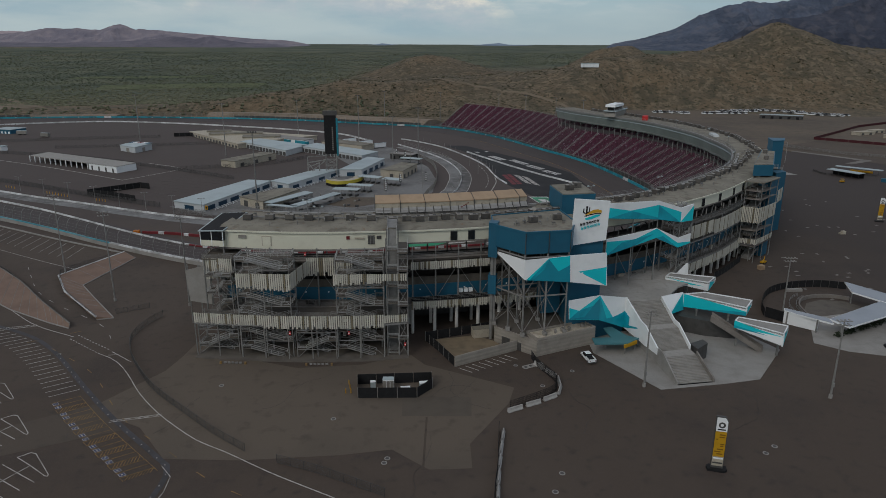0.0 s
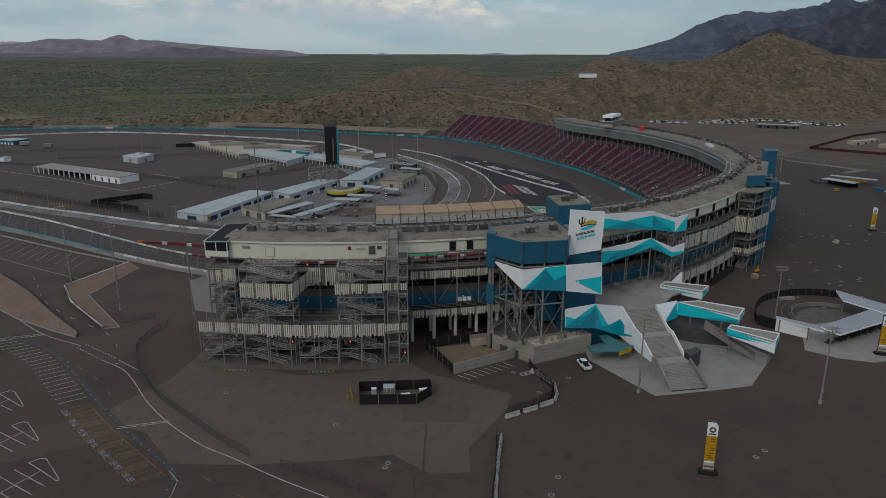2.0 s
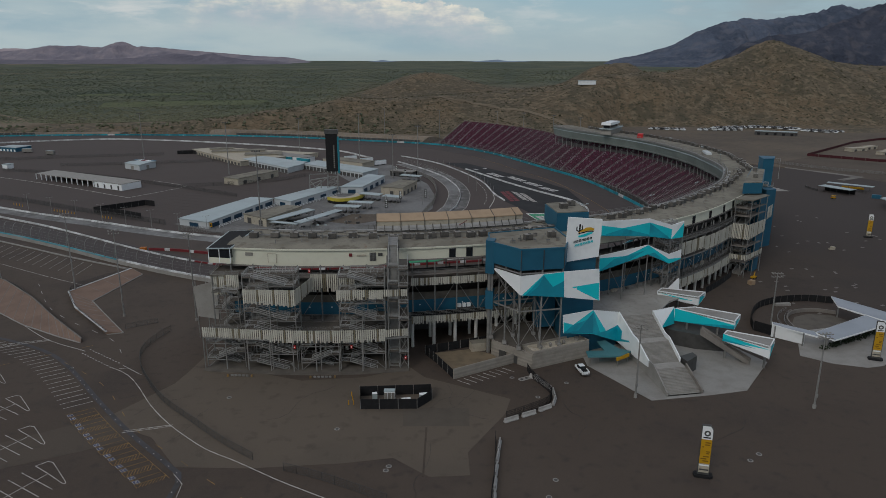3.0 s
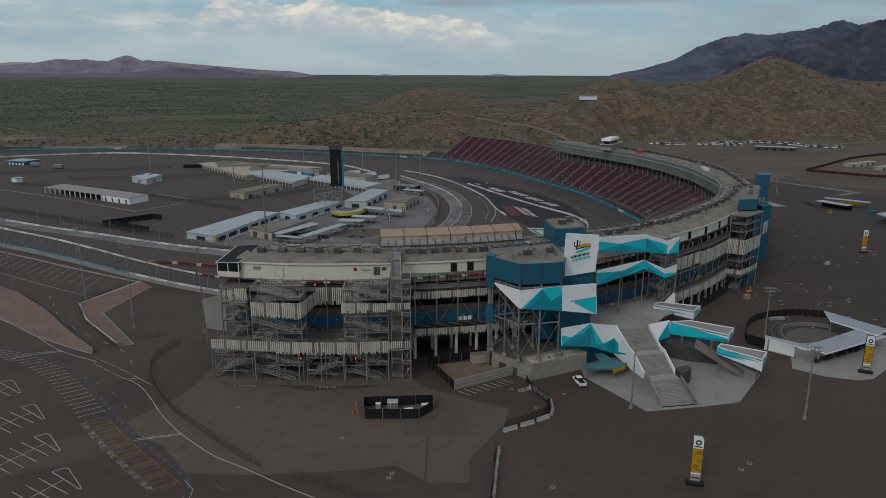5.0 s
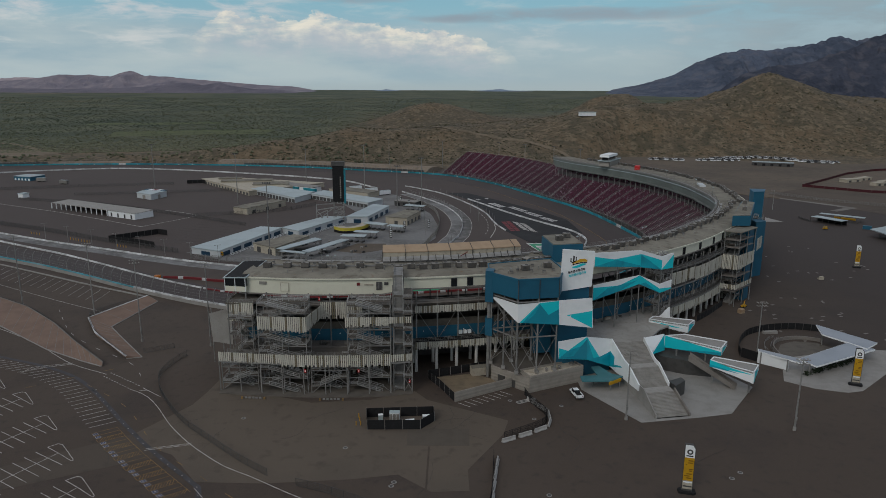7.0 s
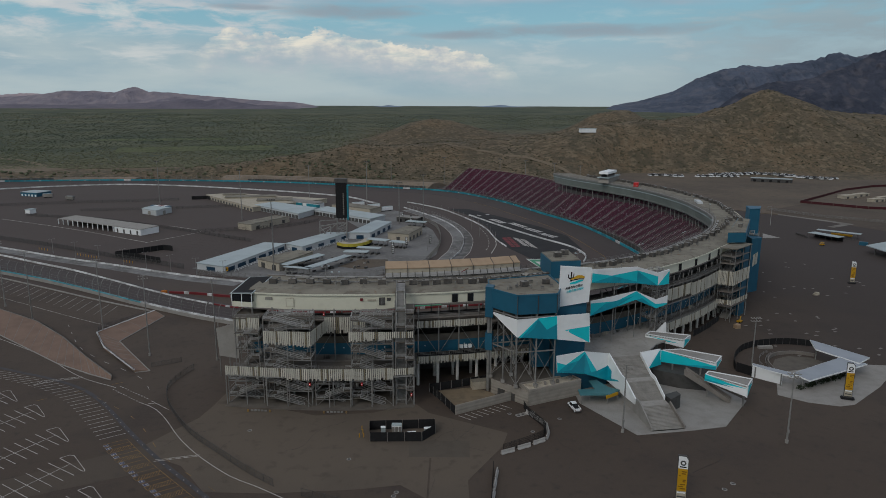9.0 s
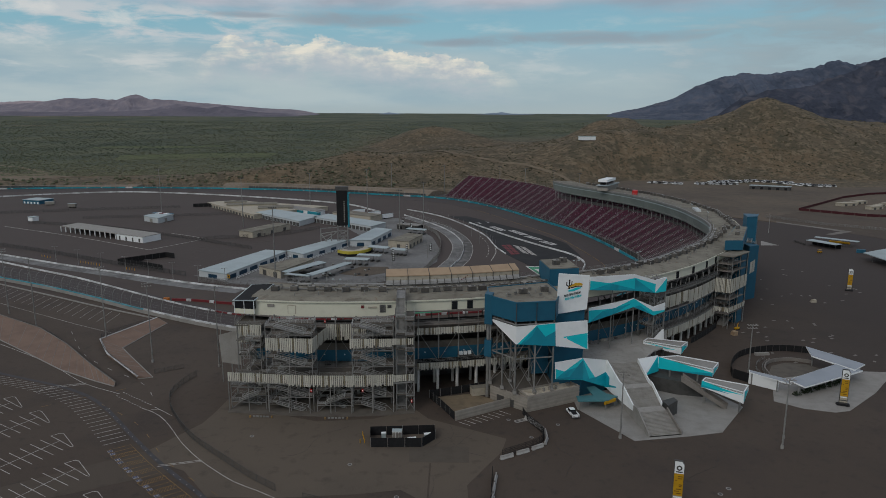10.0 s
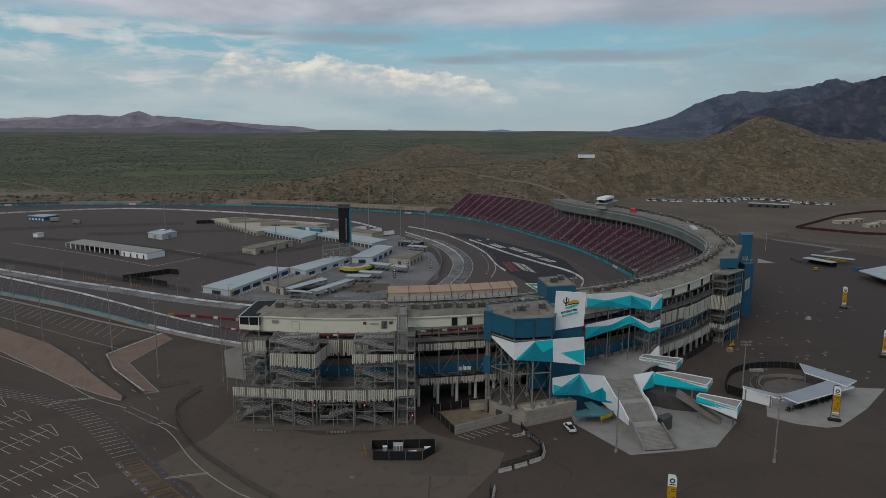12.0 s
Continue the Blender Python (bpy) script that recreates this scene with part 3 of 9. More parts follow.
mountain_range("mountain_range_back", 4640, [(-4500, 74), (-3300, 70), (-2960, 74), (-2790, 84), (-2640, 76), (-2480, 72), (-2300, 40), (-2200, -40)], 82, MOUNTAIN_PALE, "pink range in haze-paled colour behind the western mountains", 120, 6.0)
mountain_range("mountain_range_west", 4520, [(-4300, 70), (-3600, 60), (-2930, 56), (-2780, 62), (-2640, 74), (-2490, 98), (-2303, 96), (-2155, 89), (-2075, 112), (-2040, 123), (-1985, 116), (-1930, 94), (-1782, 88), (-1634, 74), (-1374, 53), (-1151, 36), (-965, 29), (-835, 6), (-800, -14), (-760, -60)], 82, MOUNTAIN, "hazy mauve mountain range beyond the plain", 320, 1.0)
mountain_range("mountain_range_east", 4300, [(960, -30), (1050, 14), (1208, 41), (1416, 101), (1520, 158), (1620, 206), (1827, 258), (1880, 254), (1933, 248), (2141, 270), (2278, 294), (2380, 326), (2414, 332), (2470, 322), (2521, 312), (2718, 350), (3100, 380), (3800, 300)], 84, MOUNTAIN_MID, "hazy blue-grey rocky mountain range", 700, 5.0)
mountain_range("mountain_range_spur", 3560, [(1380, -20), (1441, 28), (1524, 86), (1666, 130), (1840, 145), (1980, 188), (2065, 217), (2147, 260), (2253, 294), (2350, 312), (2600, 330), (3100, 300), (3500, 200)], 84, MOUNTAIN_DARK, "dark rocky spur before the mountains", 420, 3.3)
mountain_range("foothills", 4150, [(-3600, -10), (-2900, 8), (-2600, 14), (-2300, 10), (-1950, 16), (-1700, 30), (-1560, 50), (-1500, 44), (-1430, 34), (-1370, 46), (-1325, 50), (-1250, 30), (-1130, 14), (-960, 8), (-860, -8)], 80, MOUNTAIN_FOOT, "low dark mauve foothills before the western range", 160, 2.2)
mountain_range("far_peaks", 4700, [(-620, -30), (-560, 0), (-430, 8), (-384, 16), (-330, 10), (-250, 3), (-120, 0), (100, 0), (270, 10), (390, 20), (450, 11), (590, 7), (700, 0), (760, -30)], 80, PEAK_BLUE, "far peaks tinted blue for haze on the horizon", 100, 9.0)


# scrub and trees, past counting
def clumps(name, label, mat, count, pick, seed, fine=True):
    rng = np.random.default_rng(seed)
    verts, faces = [], []
    for _ in range(count):
        x, y, r, h = pick(rng)
        if r <= 0:
            continue
        z = land_height(x, y) - 0.15
        k = len(verts)
        sides = 6 if fine else 5
        rings = ((0.62, 0.0), (1.0, 0.42), (0.66, 0.82)) if fine else ((0.85, 0.0), (0.9, 0.55))
        a0 = rng.uniform(0, 6.28)
        for ring, (rr, zz) in enumerate(rings):
            for i in range(sides):
                a = a0 + 6.283 * i / sides + 0.5 * ring
                q = r * rr * rng.uniform(0.62, 1.25)
                verts.append((x + q * math.cos(a), y + q * math.sin(a), z + h * zz * rng.uniform(0.8, 1.2)))
        verts.append((x, y, z + h * rng.uniform(0.9, 1.1)))
        for ring in range(len(rings) - 1):
            for i in range(sides):
                a, b = k + ring * sides + i, k + ring * sides + (i + 1) % sides
                faces.append((a, b, b + sides, a + sides))
        top = k + (len(rings) - 1) * sides
        faces += [(top + i, top + (i + 1) % sides, top + sides) for i in range(sides)]
    tagged(raw(name, verts, faces, mat), label, "shrubs", kind="stuff")


def pick_scrub(rng):
    y = 800 + 1300 * rng.random() ** 1.6
    x = rng.uniform(-0.36, 0.85) * y
    if x < -200 and rng.random() < 0.7 or (x > 150 and y < 895) or math.dist((x, y), (0, 700)) < 100:
        return x, y, 0, 0
    r = rng.uniform(0.3, 0.8) * (2.4 if rng.random() < 0.12 else 1)
    return x, y, r, r * rng.uniform(0.6, 1.0)


def pick_tree(rng):
    y = 890 + 2350 * rng.random() ** 1.6
    edge = -150 + max(0.0, y - 1600) * 0.9 + max(0.0, y - 2300) * 1.0
    x = rng.uniform(-0.85 * y, edge)
    r = rng.uniform(1.0, 2.7) * (1 + max(0, y - 1200) / 2500)
    return x, y, r, r * rng.uniform(0.35, 0.7)


clumps("desert_scrub", "low grey-green desert shrubs on the hills", SCRUB, 66000, pick_scrub, 7, False)
clumps("mesquite_woods", "dense dark green mesquite scrub on the plain", LEAF, 26000, pick_tree, 8)
clumps("bank_scrub", "green shrubs behind the track's far bank", LEAF, 260, lambda g: (g.uniform(-640, -60), g.uniform(800, 850), (r := g.uniform(0.8, 2.6)), r * 1.2), 9)
hut = thing("hilltop_hut", "small flat white building on a brown hill", "hut", (199, 947, land_height(199, 947) - 0.5))
Soup().box(0, 0, 0, 22, 9, 5.0, 6).done("wall", WHITE, hut)
Soup().box(0, 0, 5.0, 23, 10, 0.5, 6).done("roof", METAL_ROOF, hut)


def dirt_track(pts, w, label, mat, name="dirt_road"):
    """A bare strip that lies on the land."""
    line = Line(pts)
    ss = line.steps(0, line.length, 6)
    k = 5
    verts = []
    for s in ss:
        for i in range(k):
            x, y = line.at(s, w * (i / (k - 1) - 0.5))
            verts.append((x, y, land_height(x, y) + 0.5))
    faces = [(j * k + i, j * k + i + 1, (j + 1) * k + i + 1, (j + 1) * k + i) for j in range(len(ss) - 1) for i in range(k - 1)]
    tagged(raw(name, verts, faces, mat), label, "dirt road", kind="structure")


ROAD_DIRT = material("road_dirt", (0.19, 0.15, 0.105), 0.97, spots=[(0.05, 5, 0.45, 0.65, (0.15, 0.118, 0.08), 0.8), (0.4, 5, 0.52, 0.68, (0.11, 0.09, 0.06), 0.5)])
dirt_track([(-40, 935), (-3, 921), (9, 914), (40, 905), (70, 894), (107, 882), (143, 850), (160, 825)], 7, "pale dirt road cut across the brown hill", ROAD_DIRT)
dirt_track([(-900, 960), (-760, 925), (-640, 905), (-540, 868), (-505, 850)], 74, "bare pale dirt slope beyond the back straight", ROAD_DIRT, "dirt_slope")
dirt_track([(-760, 1090), (-718, 1075), (-614, 993), (-548, 920), (-525, 858)], 9, "pale dirt road by the plain's edge", ROAD_DIRT)
dirt_track([(-2400, 3900), (-2154, 3833), (-2018, 3990), (-1700, 3960)], 45, "dry pale field far out on the plain", ROAD_DIRT, "dry_field")
dirt_track([(-1700, 2660), (-1657, 2680), (-1531, 2755), (-1314, 2833)], 22, "dry pale field far out on the plain", ROAD_DIRT, "dry_field")
dirt_track([(-600, 1240), (-520, 1270), (-430, 1300), (-330, 1310)], 120, "pale green meadow among the mesquite", MEADOW, "meadow")
dirt_track([(-780, 1500), (-640, 1530), (-500, 1560)], 70, "pale green meadow among the mesquite", MEADOW, "meadow")

# ---- paved site and track ----
def flat(name, outline, z, mat, label="", category="", thick=0.25, kind="structure"):
    ob = Soup().prism(outline, z - thick, z).done(name, mat)
    return tagged(ob, label, category, kind=kind)


DIRT = material("packed_dirt", (0.135, 0.106, 0.079), 0.96, spots=[(0.01, 5, 0.42, 0.62, (0.092, 0.075, 0.059), 0.9), (0.06, 7, 0.5, 0.64, (0.12, 0.097, 0.076), 0.7), (0.15, 5, 0.5, 0.7, (0.074, 0.062, 0.05), 0.6), (0.6, 5, 0.56, 0.7, (0.18, 0.15, 0.118), 0.4)])
flat("pavement", [(-520, -260), (430, -260), (420, 300), (330, 470), (300, 515), (262, 548), (215, 600), (150, 640), (60, 720), (-80, 748), (-233, 790), (-360, 798), (-620, 760), (-640, 300)], 0.0, ASPHALT, "vast dark brown asphalt lot round the speedway", "pavement")
flat("worn_pavement", [(-66.2, 186), (-67.2, 176), (-68.5, 168.5), (-71.7, 162.6), (-77.3, 152.3), (-72, 146.5), (-63.8, 142.3), (-54.4, 130.9), (-39, 130.5), (-31.9, 131.1), (-20.1, 132.2), (-9.8, 134.2), (-3.2, 128.3), (-2.1, 127.4), (6.1, 127.9), (6, 136.2), (15.5, 152.6), (17.5, 160), (-4, 172), (-8, 178), (-20, 172), (-36, 170), (-52, 176), (-60, 186)], 0.03, ASPHALT_OLD, "lighter worn asphalt before the grandstand", "pavement", 0.03)
flat("worn_pavement", [(-77.3, 152.3), (-85.6, 146.8), (-95.4, 140.3), (-112, 129.5), (-106, 122.5), (-89.6, 130.4), (-74.6, 137.8), (-66, 141.6), (-72, 146.5)], 0.03, ASPHALT_MID, "slightly lighter strip of patched asphalt across the parking lot", "pavement", 0.03)
flat("dirt_lot", [(262, 552), (300, 520), (318, 478), (520, 470), (560, 900), (420, 905), (235, 895), (150, 700), (215, 604)], 0.04, DIRT, "pale packed-dirt overflow lot", "dirt lot")


TRACK_W = 21.0
track = swept(WALL, 0, WALL.length, [(0, -0.2), (TRACK_W, -0.2), (TRACK_W, 0.06), (0, 0.9)], 6).done("road", ASPHALT_TRACK)
tagged(track, "dark asphalt racing surface with worn groove", "race track", kind="structure")


def line_wall(name, label, line, d0, d1, h, mat, z0=0.0, s0=0.0, s1=None, piece=0.0, gap=0.12):
    """A low wall along a line, whole or cast in pieces with open joints."""
    s1 = s1 or line.length
    if not piece:
        ob = swept(line, s0, s1, rect(d0, d1, z0, z0 + h), 5).done(name, mat)
        return tagged(ob, label, "wall", kind="structure")
    t = thing(name, label, "wall", kind="structure")
    for s in np.arange(s0, s1 - piece, piece):
        swept(line, float(s), float(s) + piece - gap, [(d0, z0), (d1, z0), (d1 - 0.1, z0 + h), (d0 + 0.1, z0 + h)], 3).done("wall_segment", mat, t)
    return t


def stripe(line, d, w, mat, z=0.08, s0=0.0, s1=None, name="road_marking", label="painted line on the asphalt"):
    ob = swept(line, s0, s1 or line.length, rect(d, d + w, z - 0.05, z), 4).done(name, mat)
    return tagged(ob, label, "marking", kind="structure")


outer = thing("track_wall", "concrete track wall with a teal rail and tall catch fence", "wall", kind="structure")
swept(WALL, 0, WALL.length, rect(-0.7, 0, 0.0, 1.5), 6).done("wall_base", CONCRETE, outer)
s_white = WALL.near(-132, 277)
TEAL_DULL = material("faded_teal_paint", (0.05, 0.27, 0.33), 0.7, spots=[(0.05, 4, 0.5, 0.65, (0.2, 0.34, 0.37), 0.7), (0.5, 4, 0.55, 0.7, (0.05, 0.13, 0.15), 0.6)], island=0.15)
for s in np.arange(0, s_white, 7.0):
    swept(WALL, float(s), min(float(s) + 6.85, s_white), rect(-0.6, 0.1, 1.5, 1.95), 4).done("wall_cap", TEAL_DULL, outer, "faded teal wall cap")
for s in np.arange(s_white, WALL.near(-40, 240), 7.0):
    swept(WALL, float(s), float(s) + 6.85, rect(-0.7, 0.1, 1.5, 2.1), 4).done("wall_cap", BARRIER, outer, "white painted wall cap")
rw = random.Random(17)
for i, s in enumerate(np.arange(WALL.near(-40, 240), WALL.length - 9, 8.0)):
    swept(WALL, float(s), float(s) + 7.7, rect(0.03, 0.4, 0.9, 2.5), 3).done("safer_barrier", TEAL_WALL if rw.random() < 0.965 else BARRIER, outer)
    if i % 2 and s > WALL.near(79, 535):
        swept(WALL, float(s) + 2, float(s) + 3.4, rect(0.42, 0.5, 1.3, 1.9), 3).done("rail_mark", BARRIER, outer)

# catch fence: curved posts with cables
post = Soup()
prev = Vector((0, 0, 1.4))
for z, d in ((4.0, 0.0), (5.6, 0.25), (6.8, 0.9), (7.4, 1.8)):
    cur = Vector((0, d, z))
    post.beam(prev, cur, 0.18)
    prev = cur
fence_post = post.done("fence_post", STEEL, outer, "curved steel catch-fence post")
fs = list(np.arange(0, WALL.near(-60, 243), 7.0)) + list(np.arange(WALL.near(96, 320), WALL.length, 6.0))
for i, s in enumerate(fs):
    o = fence_post if i == 0 else fence_post.copy()
    if i:
        scene.collection.objects.link(o)
    o.matrix_basis = pose(*WALL.at(float(s), -0.4), 0, 0, 0, WALL.angle(float(s)))
sp = Soup()
for s0, s1 in ((0, WALL.near(-60, 243)), (WALL.near(110, 400), WALL.length)):
    ss = WALL.steps(s0, s1, 9)
    for z, d in ((2.6, -0.4), (3.7, -0.4), (4.8, -0.3), (6.0, 0.1), (7.3, 1.3)):
        for a, b in zip(ss, ss[1:]):
            sp.beam((*WALL.at(a, d), z), (*WALL.at(b, d), z), 0.035)
sp.done("fence_cable", STEEL, outer)

# pit wall, pit road and infield walls on the near side
PITW = Line([(-330, 417), (-260, 377), (-226, 357), (-200, 342), (-170, 322), (-136, 298.5), (-111, 283), (-88, 272.5), (-60, 267), (-30, 270), (-9, 274), (5, 277), (20, 281), (38, 298), (49, 325), (52, 350)])
INW = Line([(-340, 432), (-275, 399), (-242, 382), (-215, 368), (-180, 352), (-144, 334.5), (-113, 322), (-80, 313), (-40, 316), (-15, 332), (0, 356), (7.5, 381.8), (10.5, 394.8), (13.4, 429.5), (10.4, 463.3), (1.7, 498.4), (-14, 534.3), (-36.8, 575.4)])
line_wall("pit_wall", "low white concrete pit wall", PITW, 0, 0.55, 0.9, BARRIER, 0, 0, PITW.near(-104, 279), 6.0)
s_r = PITW.near(-104, 279)
red_wall = thing("barrier_wall", "red and white painted track barrier", "barrier", kind="structure")
for i, s in enumerate(np.arange(s_r, PITW.near(36, 296), 2.4)):
    swept(PITW, float(s), float(s) + 2.34, rect(0, 0.6, 0, 0.8), 4).done("barrier_block", RED if i % 4 else BARRIER, red_wall)
for i, s in enumerate(np.arange(PITW.near(-20, 272), PITW.near(50, 330), 5.0)):
    swept(PITW, float(s), float(s) + 4.8, rect(9, 9.4, 0, 2.6), 4).done("banner_board", (WHITE, GREEN, WHITE, TEAL, WHITE, STEEL_DARK)[i % 6], red_wall)
RL = Line([(-128, 296.5), (-115, 295), (-99, 290.5), (-70, 286)])
for i, s in enumerate(np.arange(0, RL.length - 4, 2.4)):
    swept(RL, float(s), float(s) + 2.34, rect(0, 0.7, 0, 1.1), 4).done("barrier_block", BARRIER if i % 5 == 3 else RED, red_wall)
for i in range(6):
    brl = Soup().tube((-129.5 - 0.9 * (i % 3), 296 + 1.0 * (i // 3), 0), (-129.5 - 0.9 * (i % 3), 296 + 1.0 * (i // 3), 1.5), 0.42, sides=10).done("water_barrel", material("orange_plastic", (0.5, 0.16, 0.02), 0.5) if i == 0 else bpy.data.materials["orange_plastic"], red_wall)
line_wall("infield_wall", "low white concrete wall along the pit lane", INW, 0, 0.5, 0.9, BARRIER, piece=6.0)
GREY_APRON = material("pale_scuffed_concrete", (0.19, 0.19, 0.187), 0.85, spots=[(0.06, 5, 0.42, 0.6, (0.1, 0.096, 0.092), 0.85), (0.4, 5, 0.5, 0.7, (0.34, 0.33, 0.32), 0.5)])
stripe(INW, -7.5, 7.4, GREY_APRON, 0.07, 0, INW.near(-100, 318), "pit_boxes", "scuffed pale concrete pit boxes")
stripe(INW, 7.4, 0.35, PAINT, 0.1, INW.near(0, 356), INW.near(-30, 560))
stripe(INW, 0.5, 6.9, GREY_APRON, 0.07, INW.near(0, 356), INW.near(-30, 560), "pit_apron", "scuffed pale concrete apron in the bend")
SCUFFED = material("tyre_scuffed_asphalt", (0.1, 0.095, 0.09), 0.85, spots=[(0.15, 5, 0.42, 0.58, (0.21, 0.205, 0.2), 0.8), (0.6, 5, 0.5, 0.66, (0.06, 0.056, 0.053), 0.7)])
stripe(INW, -5.6, 5.4, SCUFFED, 0.075, INW.near(4, 366), INW.near(-14, 534), "scuffed_strip", "tyre-scuffed pale strip outside the pit wall")
stripe(INW, -5.9, 0.3, PAINT, 0.1, INW.near(4, 366), INW.near(-14, 534))
stripe(Line([(33.5, 428.5), (32.9, 411.7), (28.2, 387.1)]), 0, 0.5, PAINT, 0.1)
for s in Line([(25.9, 471), (29.2, 442.7), (28.3, 411.6), (24.1, 389.7)]).steps(0, 70, 9.0):
    lane = Line([(25.9, 471), (29.2, 442.7), (28.3, 411.6), (24.1, 389.7)])
    stripe(lane, 0, 0.4, PAINT, 0.1, s, s + 4.0, "road_dash", "painted dash on the track")
pit_fence = thing("pit_fence", "slim steel fence posts along the pit wall in the bend", "fence", kind="structure")
pf = Soup().tube((0, 0, 0.8), (0, 0, 4.2), 0.09, sides=6).done("fence_post", STEEL, pit_fence)
pf_at = [INW.at(s, 0.25) for s in INW.steps(INW.near(4, 366), INW.near(-30, 560), 7.0)] + [Line([(-14, 580), (4, 551), (21, 505), (31, 468), (35, 430)]).at(s) for s in range(0, 155, 11)]
for i, (x, y) in enumerate(pf_at):
    o = pf if i == 0 else pf.copy()
    if i:
        scene.collection.objects.link(o)
    o.matrix_basis = pose(x, y, 0)
for z in (2.0, 3.1, 4.1):
    swept(INW, INW.near(4, 366), INW.near(-30, 560), rect(0.22, 0.28, z - 0.03, z + 0.03), 5).done("fence_cable", STEEL, pit_fence)
INFAR = Line([(-560, 600), (-500, 660), (-441, 701), (-399, 722), (-348, 735), (-279, 722), (-213, 699), (-139, 667), (-92, 637), (-68, 604), (-54, 583)])
line_wall("infield_wall", "low white wall along the back straight", INFAR, 0, 0.5, 1.3, BARRIER, piece=9.0, gap=0.5)
APRON = Line([(-33.8, 604.8), (-18.5, 587.2), (0.5, 557.7), (18.4, 511.7), (29.7, 471), (34.2, 429.8), (39.1, 406.1)])
line_wall("apron_wall", "white curb wall of the inner track edge", APRON, 0, 0.6, 0.8, BARRIER, piece=5.0, gap=0.5)
DOG = Line([(20, 530), (23.7, 521.9), (46.2, 469.7), (64, 434.4), (77.3, 410.8), (82, 396), (83, 380), (78, 362)])
line_wall("apron_wall", "white barrier at the dogleg", DOG, 0, 0.75, 1.0, BARRIER, piece=6.0, gap=0.25)
rl = random.Random(6)
for cx, cy, span, rows in ((20.7, 547.8, 9, 1), (28.8, 533.1, 11, 1), (42.0, 503.4, 20, 2), (55.9, 485.4, 22, 2), (64.6, 464.1, 18, 2), (72, 446, 16, 2)):
    c = DOG.near(cx, cy)
    off = math.dist(DOG.at(c), (cx, cy))
    n_l = int(span / 2.4)
    for r_ in range(rows):
        for k in range(n_l):
            s_l = c - span / 2 + span * k / n_l
            stripe(DOG, off - 2.4 + 3.0 * r_ - 0.5 * rows, 2.3, PAINT_BRIGHT, 0.14, s_l, s_l + span / n_l * rl.uniform(0.5, 0.8), "painted_letter", "white painted lettering block on black asphalt")
flat("black_apron", [(3.7, 566.3), (17.8, 535.8), (31.5, 478.7), (35.5, 432.3), (39.3, 405.5), (55, 360), (68.1, 377.6), (85.4, 401.1), (83.7, 444.8), (70.5, 479.3), (43.3, 527.7), (20.2, 566.6)], 0.09, ASPHALT_BLACK, "black painted run-off at the dogleg", "painted apron", 0.05)
for i in range(6):
    for k in range(2):
        a, b = (38.8 + 0.62 * i + 3.2 * k, 436.5 - 5.3 * i + 1.0 * k), (41.4 + 0.62 * i + 3.2 * k, 437.4 - 5.3 * i + 1.0 * k)
        flat("painted_letter", [a, (a[0] + 0.5, a[1] - 4.3), (b[0] + 0.5, b[1] - 4.3), b], 0.13, RED, "red painted lettering block on black asphalt", "marking", 0.03)
        c, e = (46.2 + 0.75 * i + 4.4 * k, 437.5 - 4.6 * i - 4.5 * k), (49.6 + 0.75 * i + 4.4 * k, 433.6 - 4.6 * i - 4.5 * k)
        flat("painted_letter", [c, (c[0] + 0.5, c[1] - 3.5), (e[0] + 0.5, e[1] - 3.5), e], 0.13, PAINT, "white painted lettering block on black asphalt", "marking", 0.03)
stripe(WALL, TRACK_W - 0.5, 0.35, PAINT_OCHRE, 0.12, WALL.near(96, 320), WALL.near(46, 617))
for zo, ins, m_, lab in ((0.12, 0.0, PAINT_BRIGHT, "white border of the painted run-off chevron"), (0.14, 0.14, GREEN, "green painted run-off chevron"), (0.16, 0.55, PAINT_BRIGHT, "white inner chevron of the painted run-off")):
    cq = [Vector(p) for p in ((47.5, 372.5), (53.5, 345), (61.5, 350), (57.5, 372.5))]
    cc = sum(cq, Vector((0, 0))) / 4
    flat("painted_chevron", [tuple(cc + (p - cc) * (1 - ins)) for p in cq], zo, m_, lab, "marking", 0.03)
GREY_PAD = material("infield_concrete", (0.185, 0.185, 0.182), 0.88, spots=[(0.05, 5, 0.42, 0.62, (0.12, 0.117, 0.112), 0.8), (0.5, 5, 0.5, 0.7, (0.25, 0.235, 0.22), 0.5)])
flat("infield_pad", [(-136, 347), (-110, 330), (-80, 322), (-40, 328), (-15, 350), (-4, 385), (-3, 425), (-8, 465), (-38, 553), (-74, 576), (-82, 520), (-60, 470), (-80, 430), (-100, 395)], 0.05, GREY_PAD, "grey concrete of the garage area", "pavement", 0.04)
flat("gravel_bed", [(-58, 352), (-44, 346), (-30, 356), (-32, 370), (-48, 370)], 0.08, DIRT, "reddish gravel bed by the pit canopies", "gravel bed", 0.03)
tl = Line([(-340, 505), (-262, 462), (-190, 416)])
stripe(tl, 0, 0.5, PAINT, 0.06)
stripe(Line([(-190, 416), (-170, 452), (-175, 462), (-200, 478)]), 0, 0.5, PAINT, 0.06)
